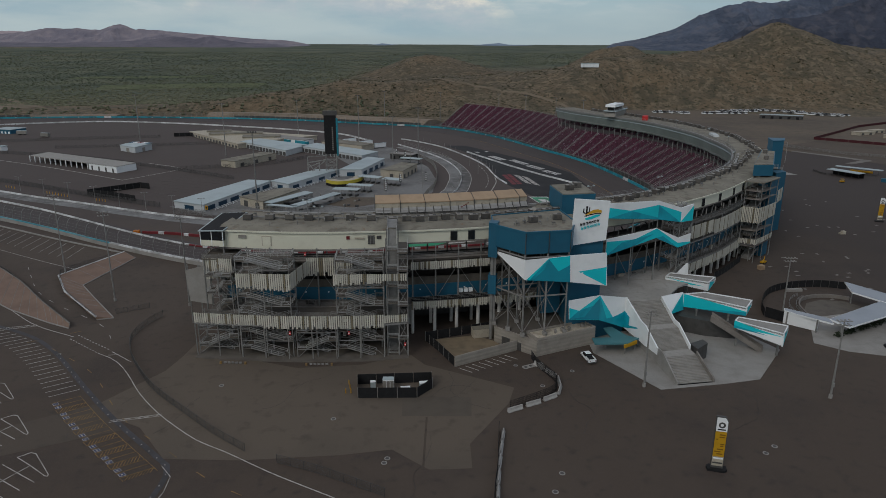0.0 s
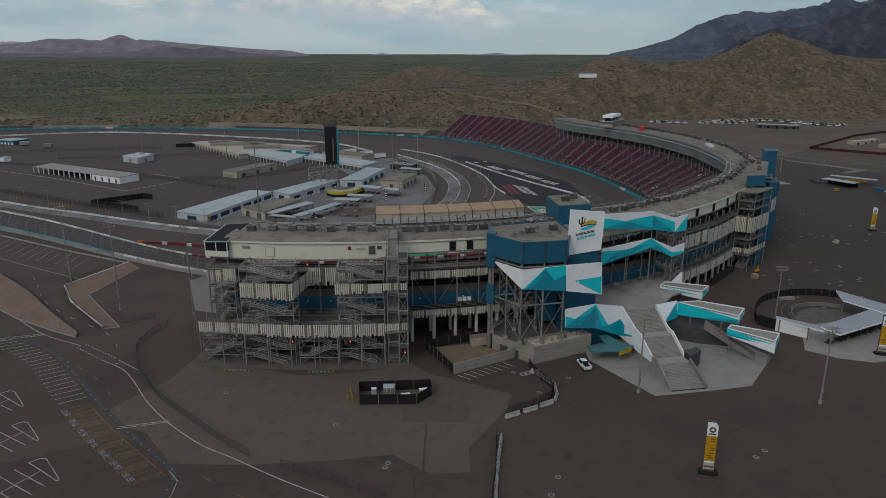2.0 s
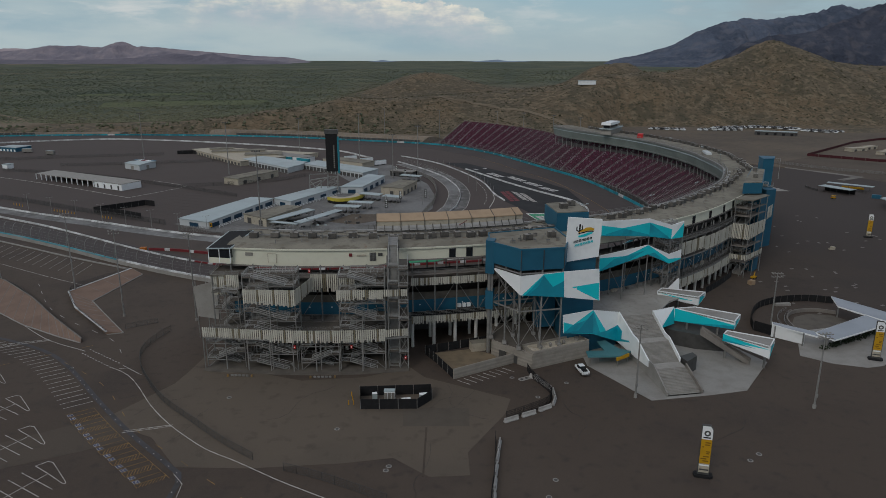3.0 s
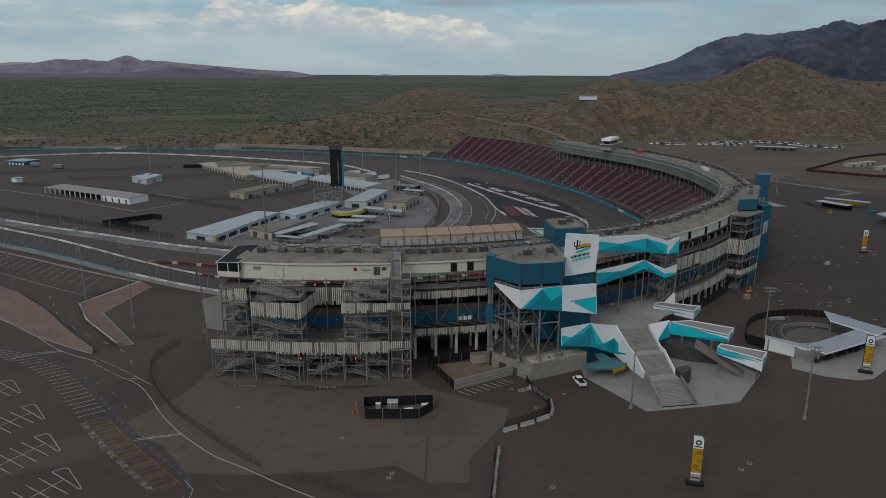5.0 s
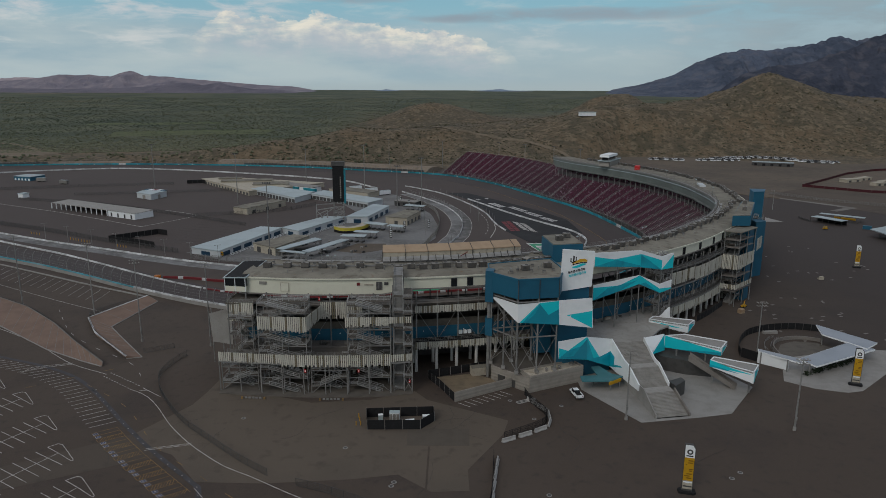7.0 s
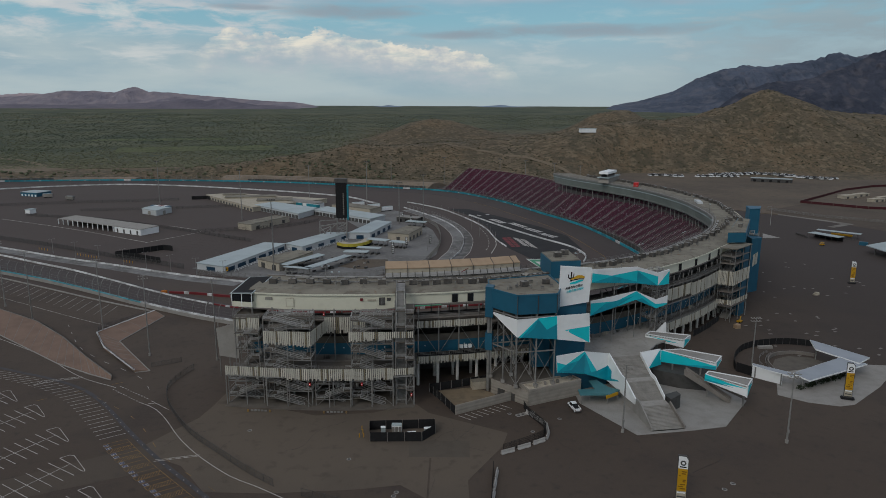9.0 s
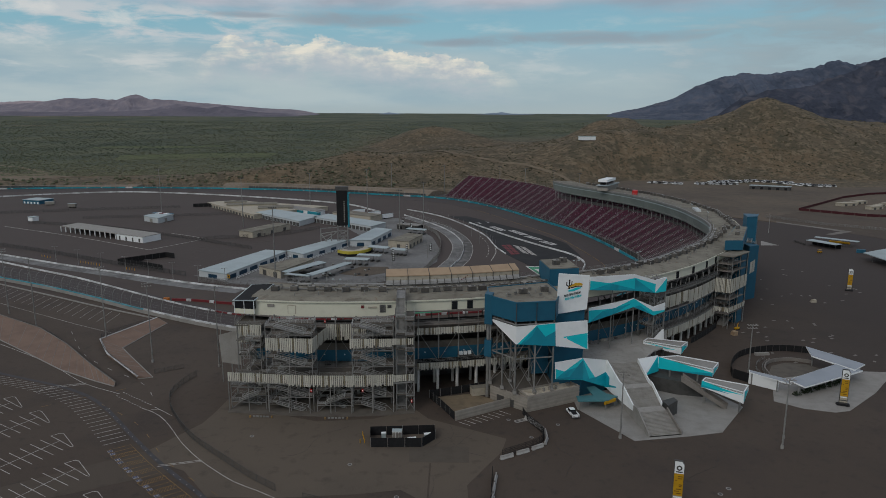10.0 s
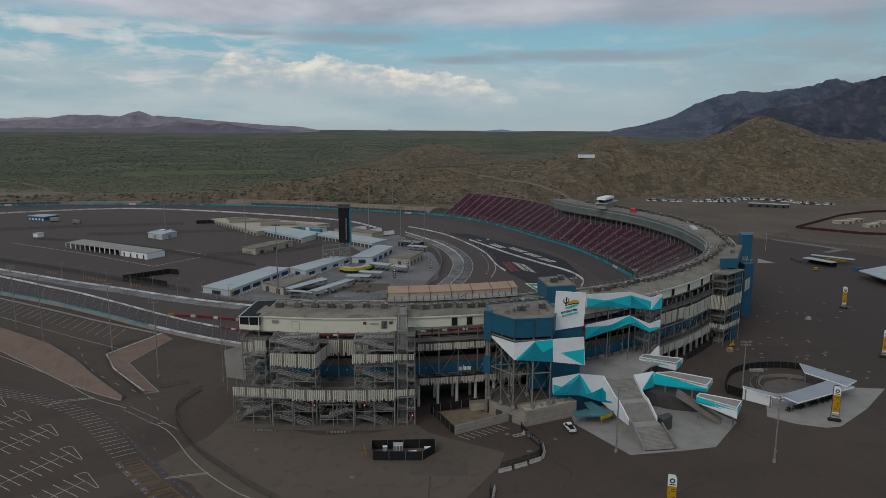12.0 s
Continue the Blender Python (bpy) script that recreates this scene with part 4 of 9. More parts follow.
# rows of infield parking lines
sp = Soup()
for i in range(13):
    a = Vector((-178 + 2.2 * i, 381 + 6.6 * i, 0.07))
    sp.beam(a, a + Vector((46 - 1.2 * i, -18 + 0.4 * i, 0)), 0.18, 0.03)
tagged(sp.done("road_marking", PAINT_FAINT, None), "faint parking lines in the infield", "marking", kind="structure")
BERM = material("berm_earth", (0.23, 0.185, 0.14), 0.97, spots=[(0.05, 5, 0.45, 0.65, (0.13, 0.105, 0.075), 0.8), (0.6, 4, 0.55, 0.7, (0.07, 0.065, 0.04), 0.6)], bump=0.2, bump_scale=1.0)
b0, b1 = WALL.near(-20, 693), WALL.near(-260, 765)
ob = swept(WALL, b0, b1, [(-4, -0.5), (-4, 0.6), (-20, 5.5), (-34, 5.0), (-60, -0.5)], 6).done("berm", BERM)
tagged(ob, "bare earth bank behind the track's far bend", "bank", kind="structure")
ob = swept(WALL, WALL.near(-360, 770), WALL.length, [(-4, -0.5), (-4, 0.3), (-14, 2.6), (-26, 2.4), (-44, -0.5)], 6).done("berm", BERM)
tagged(ob, "bare earth bank beyond the back straight", "bank", kind="structure")

flat("painted_runoff", [(-36, 276.2), (-20, 275.8), (-2, 279.2), (3, 283.5), (-12, 284.5), (-34, 281.5)], 0.1, GREEN, "green painted run-off beside the barrier", "painted run-off", 0.03)
flat("painted_runoff", [(-44, 277.2), (-36.2, 276.2), (-34.2, 281.5), (-42, 282)], 0.1, PAINT, "white painted run-off beside the barrier", "painted run-off", 0.03)
flat("painted_runoff", [(3.2, 281.5), (14, 285), (18, 289), (4, 287)], 0.1, PAINT, "white painted run-off beside the barrier", "painted run-off", 0.03)
# First run of dark panels paints the bank's shaded face; the second is fence.
for fa, fb in ((WALL.near(-20, 693), WALL.near(-225, 760)), (WALL.near(-445, 760), WALL.near(-540, 746))):
    bank_fence = thing("bank_fence", "tall dark panels for shaded bank and fence behind the far track wall", "fence", kind="structure")
    for s in np.arange(fa, fb - 8, 8.0):
        swept(WALL, float(s), float(s) + 7.85, rect(-3.3, -3.1, 0.0, 4.2), 4).done("mesh_panel", STEEL_DARK, bank_fence)
        Soup().beam((*WALL.at(float(s), -3.0), 0), (*WALL.at(float(s), -3.0), 4.5), 0.2).done("fence_post", STEEL, bank_fence)

# parking rows between the ramp and the track fence
lot = Line([(-300, 366), (-195.6, 307.4), (-159.4, 286.6), (-122.5, 266.9)])
line_wall("lot_curb", "long pale concrete curb of the side lot", lot, 0, 0.5, 0.5, CONCRETE)
stripe(Line([(-250, 318), (-173.6, 271.9), (-150.3, 258.1), (-131.1, 247.5)]), 0, 0.16, PAINT, 0.05)
for i, s in enumerate(lot.steps(40, lot.length - 22, 5.6)):
    x, y = lot.at(s, -1.5)
    tx, ty = lot.way(s)
    stripe(Line([(x, y), (x + 0.6 * ty + 0.2 * tx + 1.0, y - 15)]), 0, 0.13, PAINT, 0.05)

# ---- the grandstand ----
S_SUITE = FACE.near(111, 566)
stand = thing("grandstand", "curved multi-storey steel grandstand with a cream suite level on top", "grandstand")
SUITE_GLASS = material("suite_glazing", (0.21, 0.245, 0.225), 0.3, spots=[(0.06, 5, 0.42, 0.62, (0.15, 0.178, 0.163), 0.8), (0.4, 3, 0.4, 0.7, (0.16, 0.185, 0.17), 0.6)])

swept(FACE, 0, S_SUITE, rect(0, 14, 8.9, 9.6)).done("concourse_slab", CONCRETE_DARK, stand)
swept(FACE, 0, S_SUITE, rect(0, 7, 19.8, 20.5)).done("upper_slab", CONCRETE_DARK, stand)
swept(FACE, 0, S_SUITE, rect(0, 2.6, 22.5, 22.9)).done("balcony_slab", CONCRETE_DARK, stand)
swept(FACE, 0, S_SUITE, rect(3.4, 3.7, 10.2, 14.0)).done("blue_wall", BLUE, stand, "blue painted back wall of the concourse")
# Added dark sheet stands in for the unlit depth of the stand.
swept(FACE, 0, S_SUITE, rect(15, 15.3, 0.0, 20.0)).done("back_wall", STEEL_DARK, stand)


def suite_low(s):
    """The underside of the suite level, which steps up beyond the roof stair."""
    return float(np.interp(FACE.at(s)[0], [-17, -11], [25.5, 26.9])) if s < 120 else 26.9


def roof_in(s):
    """How far in the roof's inner edge lies: the ring narrows through the bend."""
    return float(np.interp(s, [0, 105, 150, 275, 320], [19.2, 19.2, 15.2, 15.2, 19.2]))


swept(FACE, 0, S_SUITE, lambda s: rect(1.0, roof_in(s) - 1.2, suite_low(s) - 0.4, suite_low(s)), 3).done("suite_floor", CONCRETE_DARK, stand)
swept(FACE, 0, S_SUITE, lambda s: [(1.2, suite_low(s)), (roof_in(s) - 1.2, suite_low(s)), (roof_in(s) - 1.2, 30.8), (4.4, 30.8), (1.2, 29.95)], 3).done("suite_wall", CREAM, stand, "cream stucco wall of the suite level")
swept(FACE, 0, S_SUITE, lambda s: [(0.8, 29.9), (4, 30.8), (roof_in(s), 30.8), (roof_in(s), 31.1), (4, 31.1), (0.8, 30.2)]).done("roof", ROOF, stand, "weathered tan flat roof")
swept(FACE, 0, S_SUITE, rect(0.7, 0.95, 29.95, 30.4)).done("parapet", CREAM, stand)
swept(FACE, 0, S_SUITE, lambda s: rect(roof_in(s) - 0.3, roof_in(s), 31.1, 31.4)).done("parapet", CONCRETE_DARK, stand)
swept(FACE, 0, S_SUITE, lambda s: [(roof_in(s) - 1.2, 23.4 if s > 130 else 25.0), (roof_in(s) + 0.6, 30.9), (roof_in(s), 30.9), (roof_in(s) - 1.8, 23.4 if s > 130 else 25.0)]).done("suite_front", SUITE_GLASS, stand, "grey-green glazed front of the suites")
swept(FACE, 0, S_SUITE, lambda s: rect(roof_in(s), roof_in(s) + 0.8, 30.3, 31.3)).done("eave", STEEL, stand)
for dz, w_, m_ in ((1.7, 0.5, METAL_ROOF), (6.4, 0.35, STEEL)):
    swept(FACE, 130, S_SUITE, lambda s: rect(roof_in(s) + 0.62 - 0.24 * dz, roof_in(s) + 0.72 - 0.24 * dz, 30.9 - dz - w_, 30.9 - dz), 4).done("front_band", m_, stand)

# open steelwork of the concourse: a low brown parapet over the blue wall, raking braces and stored boxes
swept(FACE, 0, FACE.near(140, 302), rect(3.5, 3.8, 14.0, 16.2)).done("inner_parapet", material("brown_parapet", (0.13, 0.115, 0.095), 0.9, spots=[(0.4, 5, 0.45, 0.65, (0.085, 0.076, 0.064), 0.8)]), stand, "brown parapet of the inner walkway")
rb_ = random.Random(41)
ss_b = FACE.steps(1.5, FACE.near(140, 302), 6.4)
for i, (a, b) in enumerate(zip(ss_b, ss_b[1:])):
    p, q = (a, b) if i % 2 else (b, a)
    Soup().beam((*FACE.at(p, 2.4), 9.8), (*FACE.at(q, 2.4), 19.6), 0.16).done("brace", STEEL, stand)
    Soup().beam((*FACE.at(q, 5.0), 17.0), (*FACE.at(q, 12.0), 22.4), 0.22, 0.34).done("raker", STEEL_DARK, stand)
    Soup().beam((*FACE.at(a, 2.6), 18.6), (*FACE.at(b, 2.6), 18.6), 0.12).done("service_pipe", STEEL, stand)
    Soup().box(*FACE.at((a + b) / 2 + rb_.uniform(-1.5, 1.5), 2.0), 9.6, rb_.uniform(0.8, 2.2), 0.8, rb_.uniform(0.7, 1.5), FACE.angle(a)).done("stored_box", (HVAC, CONCRETE_DARK, BEIGE, STEEL_DARK)[i % 4], stand)
    lamp = Soup().box(*FACE.at(a + 2.2, 3.32), 12.4, 0.3, 0.15, 0.3, FACE.angle(a)).done("wall_lamp", WHITE, stand)

# columns of the two lower storeys, each a piece of its own
WHITEWASH = material("pale_column_paint", (0.6, 0.585, 0.55), 0.85, spots=[(0.5, 4, 0.45, 0.7, (0.48, 0.465, 0.43), 0.7)])
col_low = Soup().tube((0, 0, 0), (0, 0, 9), 0.5, sides=12).done("concrete_column", WHITEWASH, stand, "pale round concrete column")
col_high = Soup().tube((0, 0, 9.5), (0, 0, 26), 0.2, sides=8).done("steel_column", STEEL, stand)


def repeat(ob, places):
    """Places ob at the first (x, y, rz) and copies of it, with the same mesh, at the others."""
    for i, (x, y, z, rz) in enumerate(places):
        o = ob if i == 0 else ob.copy()
        if i:
            scene.collection.objects.link(o)
        o.matrix_basis = pose(x, y, z, 0, 0, rz)


repeat(col_low, [(*FACE.at(s, d), 0, 0) for s in FACE.steps(1.5, FACE.near(150, 324), 6.4) for d in (2.2, 9.0)])
repeat(col_high, [(*FACE.at(s, 0.5), 0, 0) for s in FACE.steps(1.5, FACE.near(150, 324), 6.4)])
col_in = Soup().tube((0, 0, 16), (0, 0, 24.0), 0.2, sides=8).done("bowl_column", STEEL, stand)
repeat(col_in, [(*FACE.at(s, roof_in(s) - 2.2), 0, 0) for s in FACE.steps(1.5, S_SUITE, 6.4)])


def rail_soup(sp, pts, h=1.1, bars=3, post=2.0, w=0.07):
    """A railing along a run of 3D points."""
    pts = [Vector(p) for p in pts]
    for a, b in zip(pts, pts[1:]):
        for k in range(bars):
            z = Vector((0, 0, h * (k + 1) / bars))
            sp.beam(a + z, b + z, w)
        n = max(1, int((b - a).length / post))
        for i in range(n + 1):
            p = a.lerp(b, i / n)
            sp.beam(p, p + Vector((0, 0, h)), w)
    return sp


for z, d, s1 in ((10.4, 0.1, None), (22.9, 0.15, None), (31.4, 0.9, 0)):
    if s1 is None:
        pts = [(*FACE.at(s, d), z) for s in FACE.steps(0, FACE.near(140, 302), 4)]
        rail_soup(Soup(), pts, 1.15, 3).done("railing", STEEL, stand)
pts = [(*FACE.at(s, roof_in(s) - 0.2), 31.4) for s in FACE.steps(2, S_SUITE, 5)]
rail_soup(Soup(), pts, 1.3, 3, 2.5).done("railing", STEEL, stand, "steel railing at the roof's inner edge")


def slat_band(p, q, top, low, parent, name="slat_screen", ochre=8, step=0.52, width=0.38, jag=0.0, seed=1, curve=None):
    """A screen of upright metal slats from plan point p to q. low: (left, right) bottom heights; jag: how unevenly the lower ends hang."""
    rnd = random.Random(seed)
    p, q = Vector((*p, 0)), Vector((*q, 0))
    n = max(2, int((q - p).length / step))
    d = (q - p).normalized()
    rz = math.degrees(math.atan2(d.y, d.x))
    plain, dark, back = Soup(), Soup(), Soup()
    for i in range(n):
        t = (i + 0.5) / n
        c = p.lerp(q, t)
        b = low[0] + (low[1] - low[0]) * t
        drop = jag * rnd.random() if i % 2 else jag * 0.9
        z0 = b - drop
        odd = i % ochre == ochre - 1 or rnd.random() < 0.05
        (dark if odd else plain).box(c.x, c.y, z0, width, 0.12, top - z0, rz + rnd.uniform(-2, 2))
    ob = plain.done(name, SLAT, parent, "weathered pale grey metal slats")
    ob["kind"] = "stuff"
    if dark.v:
        ob = dark.done("ochre_slats", SLAT_OCHRE, parent, "ochre metal slats among the pale ones")
        ob["kind"] = "stuff"
    nrm = Vector((-d.y, d.x, 0)) * 0.14
    for z in (top - 0.3, (top + max(low)) / 2):
        back.beam(p + nrm + Vector((0, 0, z)), q + nrm + Vector((0, 0, z)), 0.1)
    back.done("slat_frame", STEEL, parent)


def slat_run(s0, s1, d, top, low, jag=0.0, step=8.0, seed=1):
    ss = FACE.steps(s0, s1, step)
    for i, (a, b) in enumerate(zip(ss, ss[1:])):
        slat_band(FACE.at(a, d), FACE.at(b, d), top, (low, low), stand, jag=jag, seed=seed + i)


sx = lambda x: float(FACE.s[np.argmin(np.abs(FACE.p[: len(FACE.p) // 2, 0] - x))])
slat_run(sx(-36.5), sx(-24), -0.1, 23.5, 19.6, 1.3, seed=11)
slat_run(sx(-8.5), sx(13.5), -0.1, 21.7, 19.9, 0.5, seed=21)
slat_run(sx(-8.5), sx(13.5), -0.1, 10.2, 8.7, 0.9, seed=31)
slat_run(sx(14), sx(33), -0.1, 10.2, 8.7, 0.9, seed=41)
slat_run(FACE.near(80, 228), FACE.near(94, 239.5), -0.1, 21.6, 18.2, 1.3, seed=51)
slat_run(FACE.near(94, 239.5), FACE.near(113, 261), -0.1, 21.2, 16.3, 0.15, seed=56)
slat_run(FACE.near(80, 228), FACE.near(113, 261), -0.1, 8.6, 6.2, 0.9, seed=61)
# close-barred gallery railing over those slats, with its posts
gal = [(*FACE.at(s, 0.0), 21.9) for s in FACE.steps(FACE.near(78, 226), FACE.near(113, 261), 3)]
rail_soup(Soup(), gal, 2.3, 8, 0.9, 0.06).done("gallery_railing", STEEL, stand, "close-barred steel gallery railing")
low_gal = [(*FACE.at(s, 0.0), 8.9) for s in FACE.steps(FACE.near(78, 226), FACE.near(113, 261), 3)]
rail_soup(Soup(), low_gal, 1.9, 6, 0.9, 0.06).done("gallery_railing", STEEL_DARK, stand, "dark close-barred gallery railing")
for s in FACE.steps(FACE.near(80, 228), FACE.near(113, 261), 7.0):
    Soup().beam((*FACE.at(s, -0.4), 24.4), (*FACE.at(s + 5, 1.4), 26.6), 0.14).done("brace", STEEL, stand)
    Soup().beam((*FACE.at(s, 1.0), 9.4), (*FACE.at(s + 6, 1.0), 16.0), 0.14).done("brace", STEEL, stand)
for z, m_ in ((16.0, STEEL), (24.3, STEEL_DARK), (9.0, STEEL)):
    swept(FACE, FACE.near(78, 226), FACE.near(114, 262), rect(-0.1, 0.25, z - 0.35, z), 3).done("edge_beam", m_, stand)
swept(FACE, FACE.near(78, 226), FACE.near(114, 262), rect(0.3, 3.4, 15.7, 15.95), 3).done("gallery_floor", CONCRETE_DARK, stand)
base_fence = thing("mesh_fence", "black mesh fence along the foot of the grandstand", "fence")
for s in FACE.steps(FACE.near(94, 240), FACE.near(110, 257), 3.0):
    a, b = Vector((*FACE.at(s, -1.6), 0.02)), Vector((*FACE.at(s + 2.9, -1.6), 0.02))
    Soup().slab([a, b, b + Vector((0, 0, 2.4)), a + Vector((0, 0, 2.4))], 0.08).done("mesh_panel", BLACK, base_fence)
    Soup().beam(a, a + Vector((0, 0, 2.6)), 0.1).done("fence_post", STEEL_DARK, base_fence)

# doors, windows and openings of the suite wall
win = thing("suite_door", "dark opening in the cream suite wall", "door")
Soup().box(0, 0, 0, 1.9, 0.14, 2.6).done("door_frame", STEEL_DARK, win)
Soup().box(0, -0.09, 0.05, 1.6, 0.05, 2.4).done("door_leaf", GLASS, win)
wins = [(FACE.near(3.5, 191.8), 2.4), (FACE.near(9, 193), 2.4), (FACE.near(88, 234), 2.4), (FACE.near(97, 242), 2.4), (FACE.near(106, 252), 2.4), (FACE.near(113, 260), 2.4)]
for i, (s, hgt) in enumerate(wins):
    m = pose(*FACE.at(s, 1.12), 27.0, 0, 0, FACE.angle(s))
    if i == 0:
        win.matrix_world = m
    else:
        copy_thing(win, m)
tagged(win, group="doors of the suite level")

# seating bowl: treads and seats
ROWS, TREAD, RISE, D_FRONT = 42, 0.86, 0.46, 44.5


D_BACK = D_FRONT - ROWS * TREAD


def front_at(s):
    """How far in the bowl's front stands: just short of the track wall."""
    x, y = FACE.at(s)
    gap = float(np.min(np.hypot(WALL.p[:, 0] - x, WALL.p[:, 1] - y)))
    return min(D_FRONT, gap - 2.2)


def row_d(s, i):
    f = front_at(s)
    return f - i * (f - D_BACK) / ROWS


def bowl(s):
    f = front_at(s)
    tread = (f - D_BACK) / ROWS
    top = [(f - i * tread, 2.6 + i * RISE) for i in range(ROWS + 1)]
    pts = []
    for (d, z), (d2, z2) in zip(top, top[1:]):
        pts += [(d, z), (d2, z)]
    return [(f, 0.0)] + pts + [(top[-1][0], top[-1][1]), (top[-1][0], top[-1][1] - 1.5), (f - 2, 0.0)]


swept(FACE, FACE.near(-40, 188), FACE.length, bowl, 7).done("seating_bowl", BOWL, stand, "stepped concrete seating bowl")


AISLE = material("pale_aisle_concrete", (0.36, 0.34, 0.33), 0.9, spots=[(0.3, 4, 0.45, 0.7, (0.36, 0.33, 0.32), 0.7)])


def seat_rows():
    sp, steps, pale = Soup(), Soup(), Soup()
    s_from = FACE.near(138, 297)
    rnd = random.Random(5)
    ss = [float(s) for s in np.arange(s_from, FACE.length - 1, 0.6)]
    fr = [front_at(s) for s in ss]
    for i in range(ROWS):
        z = 2.6 + i * RISE
        for s, f in zip(ss, fr):
            d = f - (i + 0.58) * (f - D_BACK) / ROWS
            block = s % 12.4
            x, y = FACE.at(s, d)
            a = radians(FACE.angle(s))
            nx, ny = -math.sin(a), math.cos(a)
            if block < 1.4:
                if block < 0.6:
                    steps.box(x, y, z, 1.3, 0.74, 0.3, math.degrees(a))
                continue
            tx, ty = math.cos(a) * 0.26, math.sin(a) * 0.26
            up = rnd.random() < 0.8
            f = 0.06 if up else 0.3
            so = pale if rnd.random() < 0.02 + 0.05 * (noise.noise(Vector((s * 0.25, i * 0.35, 0.0))) > 0.15) else sp
            k = len(so.v)
            so.v += [(x - tx + nx * f, y - ty + ny * f, z + 0.46), (x + tx + nx * f, y + ty + ny * f, z + 0.46), (x + tx, y + ty, z + 0.4), (x - tx, y - ty, z + 0.4), (x + tx - nx * 0.12, y + ty - ny * 0.12, z + 0.9), (x - tx - nx * 0.12, y - ty - ny * 0.12, z + 0.9)]
            so.f += [(k, k + 1, k + 2, k + 3), (k + 3, k + 2, k + 4, k + 5)]
    tagged(raw("seating", sp.v, sp.f, MAROON, stand, "rows of maroon folding stadium seats"), kind="stuff")
    tagged(raw("seating", pale.v, pale.f, SEAT_PALE, stand, "faded seats turned up among the maroon ones"), kind="stuff")
    tagged(raw("aisle_steps", steps.v, steps.f, AISLE, stand, "pale concrete aisle steps"), kind="stuff")
    rails = Soup()
    s = s_from + (12.4 - s_from % 12.4)
    while s < FACE.length - 1:
        for i in range(1, ROWS - 2, 5):
            p, q = (row_d(s, i), 2.6 + i * RISE + 1.0), (row_d(s, i + 4), 2.6 + (i + 4) * RISE + 1.0)
            a, b = (*FACE.at(s + 0.6, p[0]), p[1]), (*FACE.at(s + 0.6, q[0]), q[1])
            rails.beam(a, b, 0.2)
            rails.beam(a, (a[0], a[1], a[2] - 1), 0.07).beam(b, (b[0], b[1], b[2] - 1), 0.07)
        s += 12.4
    tagged(rails.done("aisle_handrail", STEEL, stand), kind="stuff")
    swept(FACE, s_from, FACE.length, lambda s: [(front_at(s) + 0.05, 0), (front_at(s) + 0.35, 0), (front_at(s) + 0.35, 2.7), (front_at(s) + 0.05, 2.7)], 6).done("front_wall", STEEL_DARK, stand, "dark front wall of the seating")
    edge = [(*FACE.at(s, front_at(s) + 0.3), 2.6) for s in FACE.steps(s_from, FACE.length, 5)]
    rail_soup(Soup(), edge, 1.1, 3, 2.5).done("front_railing", STEEL, stand)
    back = [(*FACE.at(s, D_FRONT - ROWS * TREAD), 2.6 + ROWS * RISE) for s in FACE.steps(S_SUITE, FACE.length, 5)]
    rail_soup(Soup(), back, 1.3, 4, 2.5).done("back_railing", STEEL, stand)
    end = [(*FACE.at(FACE.length, row_d(FACE.length, i)), 2.6 + i * RISE) for i in range(0, ROWS, 6)]
    rail_soup(Soup(), end, 1.2, 3, 2.5).done("end_railing", STEEL, stand)
    for s in FACE.steps(S_SUITE, FACE.length, 9):
        x, y = FACE.at(s, D_BACK + 0.3)
        Soup().tube((x, y, 0), (x, y, 20), 0.3).done("bowl_leg", STEEL, stand)


seat_rows()


# ---- stair towers ----
def folded_flight(n, at, put, w0, w1, plate=0.07):
    """Treads and risers of one flight as a single folded plate; at(t) is the slope, put places run, width and height."""
    top = []
    for i in range(n):
        (ua, za), (ub, zb) = at(i / n), at((i + 1) / n)
        top += [(ua, zb), (ub, zb)]
    under = [(u, z - plate - 0.12) for u, z in reversed(top)]
    prof = top + under
    k = len(prof)
    sp = Soup()
    sp.v = [put(u, w0, z) for u, z in prof] + [put(u, w1, z) for u, z in prof]
    sp.f = [(a, (a + 1) % k, (a + 1) % k + k, a + k) for a in range(k)]
    m = len(top)
    for a in range(m - 1):
        q = (a, a + 1, k - 2 - a, k - 1 - a)
        sp.f += [q, tuple(v + k for v in reversed(q))]
    return sp


def flight(parent, x0, z0, x1, z1, y0, y1, treads=True):
    """A straight steel flight from (x0, z0) to (x1, z1) between the depths y0 and y1, with its handrails."""
    n = max(3, int(abs(z1 - z0) / 0.19))
    sp = folded_flight(n, lambda t: (x0 + (x1 - x0) * t, z0 + (z1 - z0) * t), lambda u, w, z: (u, w, z), y0, y1)
    ob = sp.done("flight", STEEL, parent)
    for y in (y0, y1):
        Soup().beam((x0, y, z0), (x1, y, z1), 0.1, 0.32).done("stringer", STEEL, ob)
    for y in (y0, y1):
        rail_soup(Soup(), [(x0, y, z0), (x1, y, z1)], 1.05, 2, 1.6, 0.12).done("handrail", RAIL, ob)
    return ob


def landing(parent, x0, x1, y0, y1, z, sides="fb"):
    ob = Soup().box((x0 + x1) / 2, (y0 + y1) / 2, z - 0.22, abs(x1 - x0), abs(y1 - y0), 0.22).done("landing", PAD_DARK, parent)
    runs = {"f": [(x0, y0, z), (x1, y0, z)], "b": [(x0, y1, z), (x1, y1, z)], "l": [(x0, y0, z), (x0, y1, z)], "r": [(x1, y0, z), (x1, y1, z)]}
    sp = Soup()
    for k in sides:
        rail_soup(sp, runs[k], 1.1, 3, 1.6, 0.09)
    if sp.v:
        sp.done("guard_rail", RAIL, ob)
    return ob


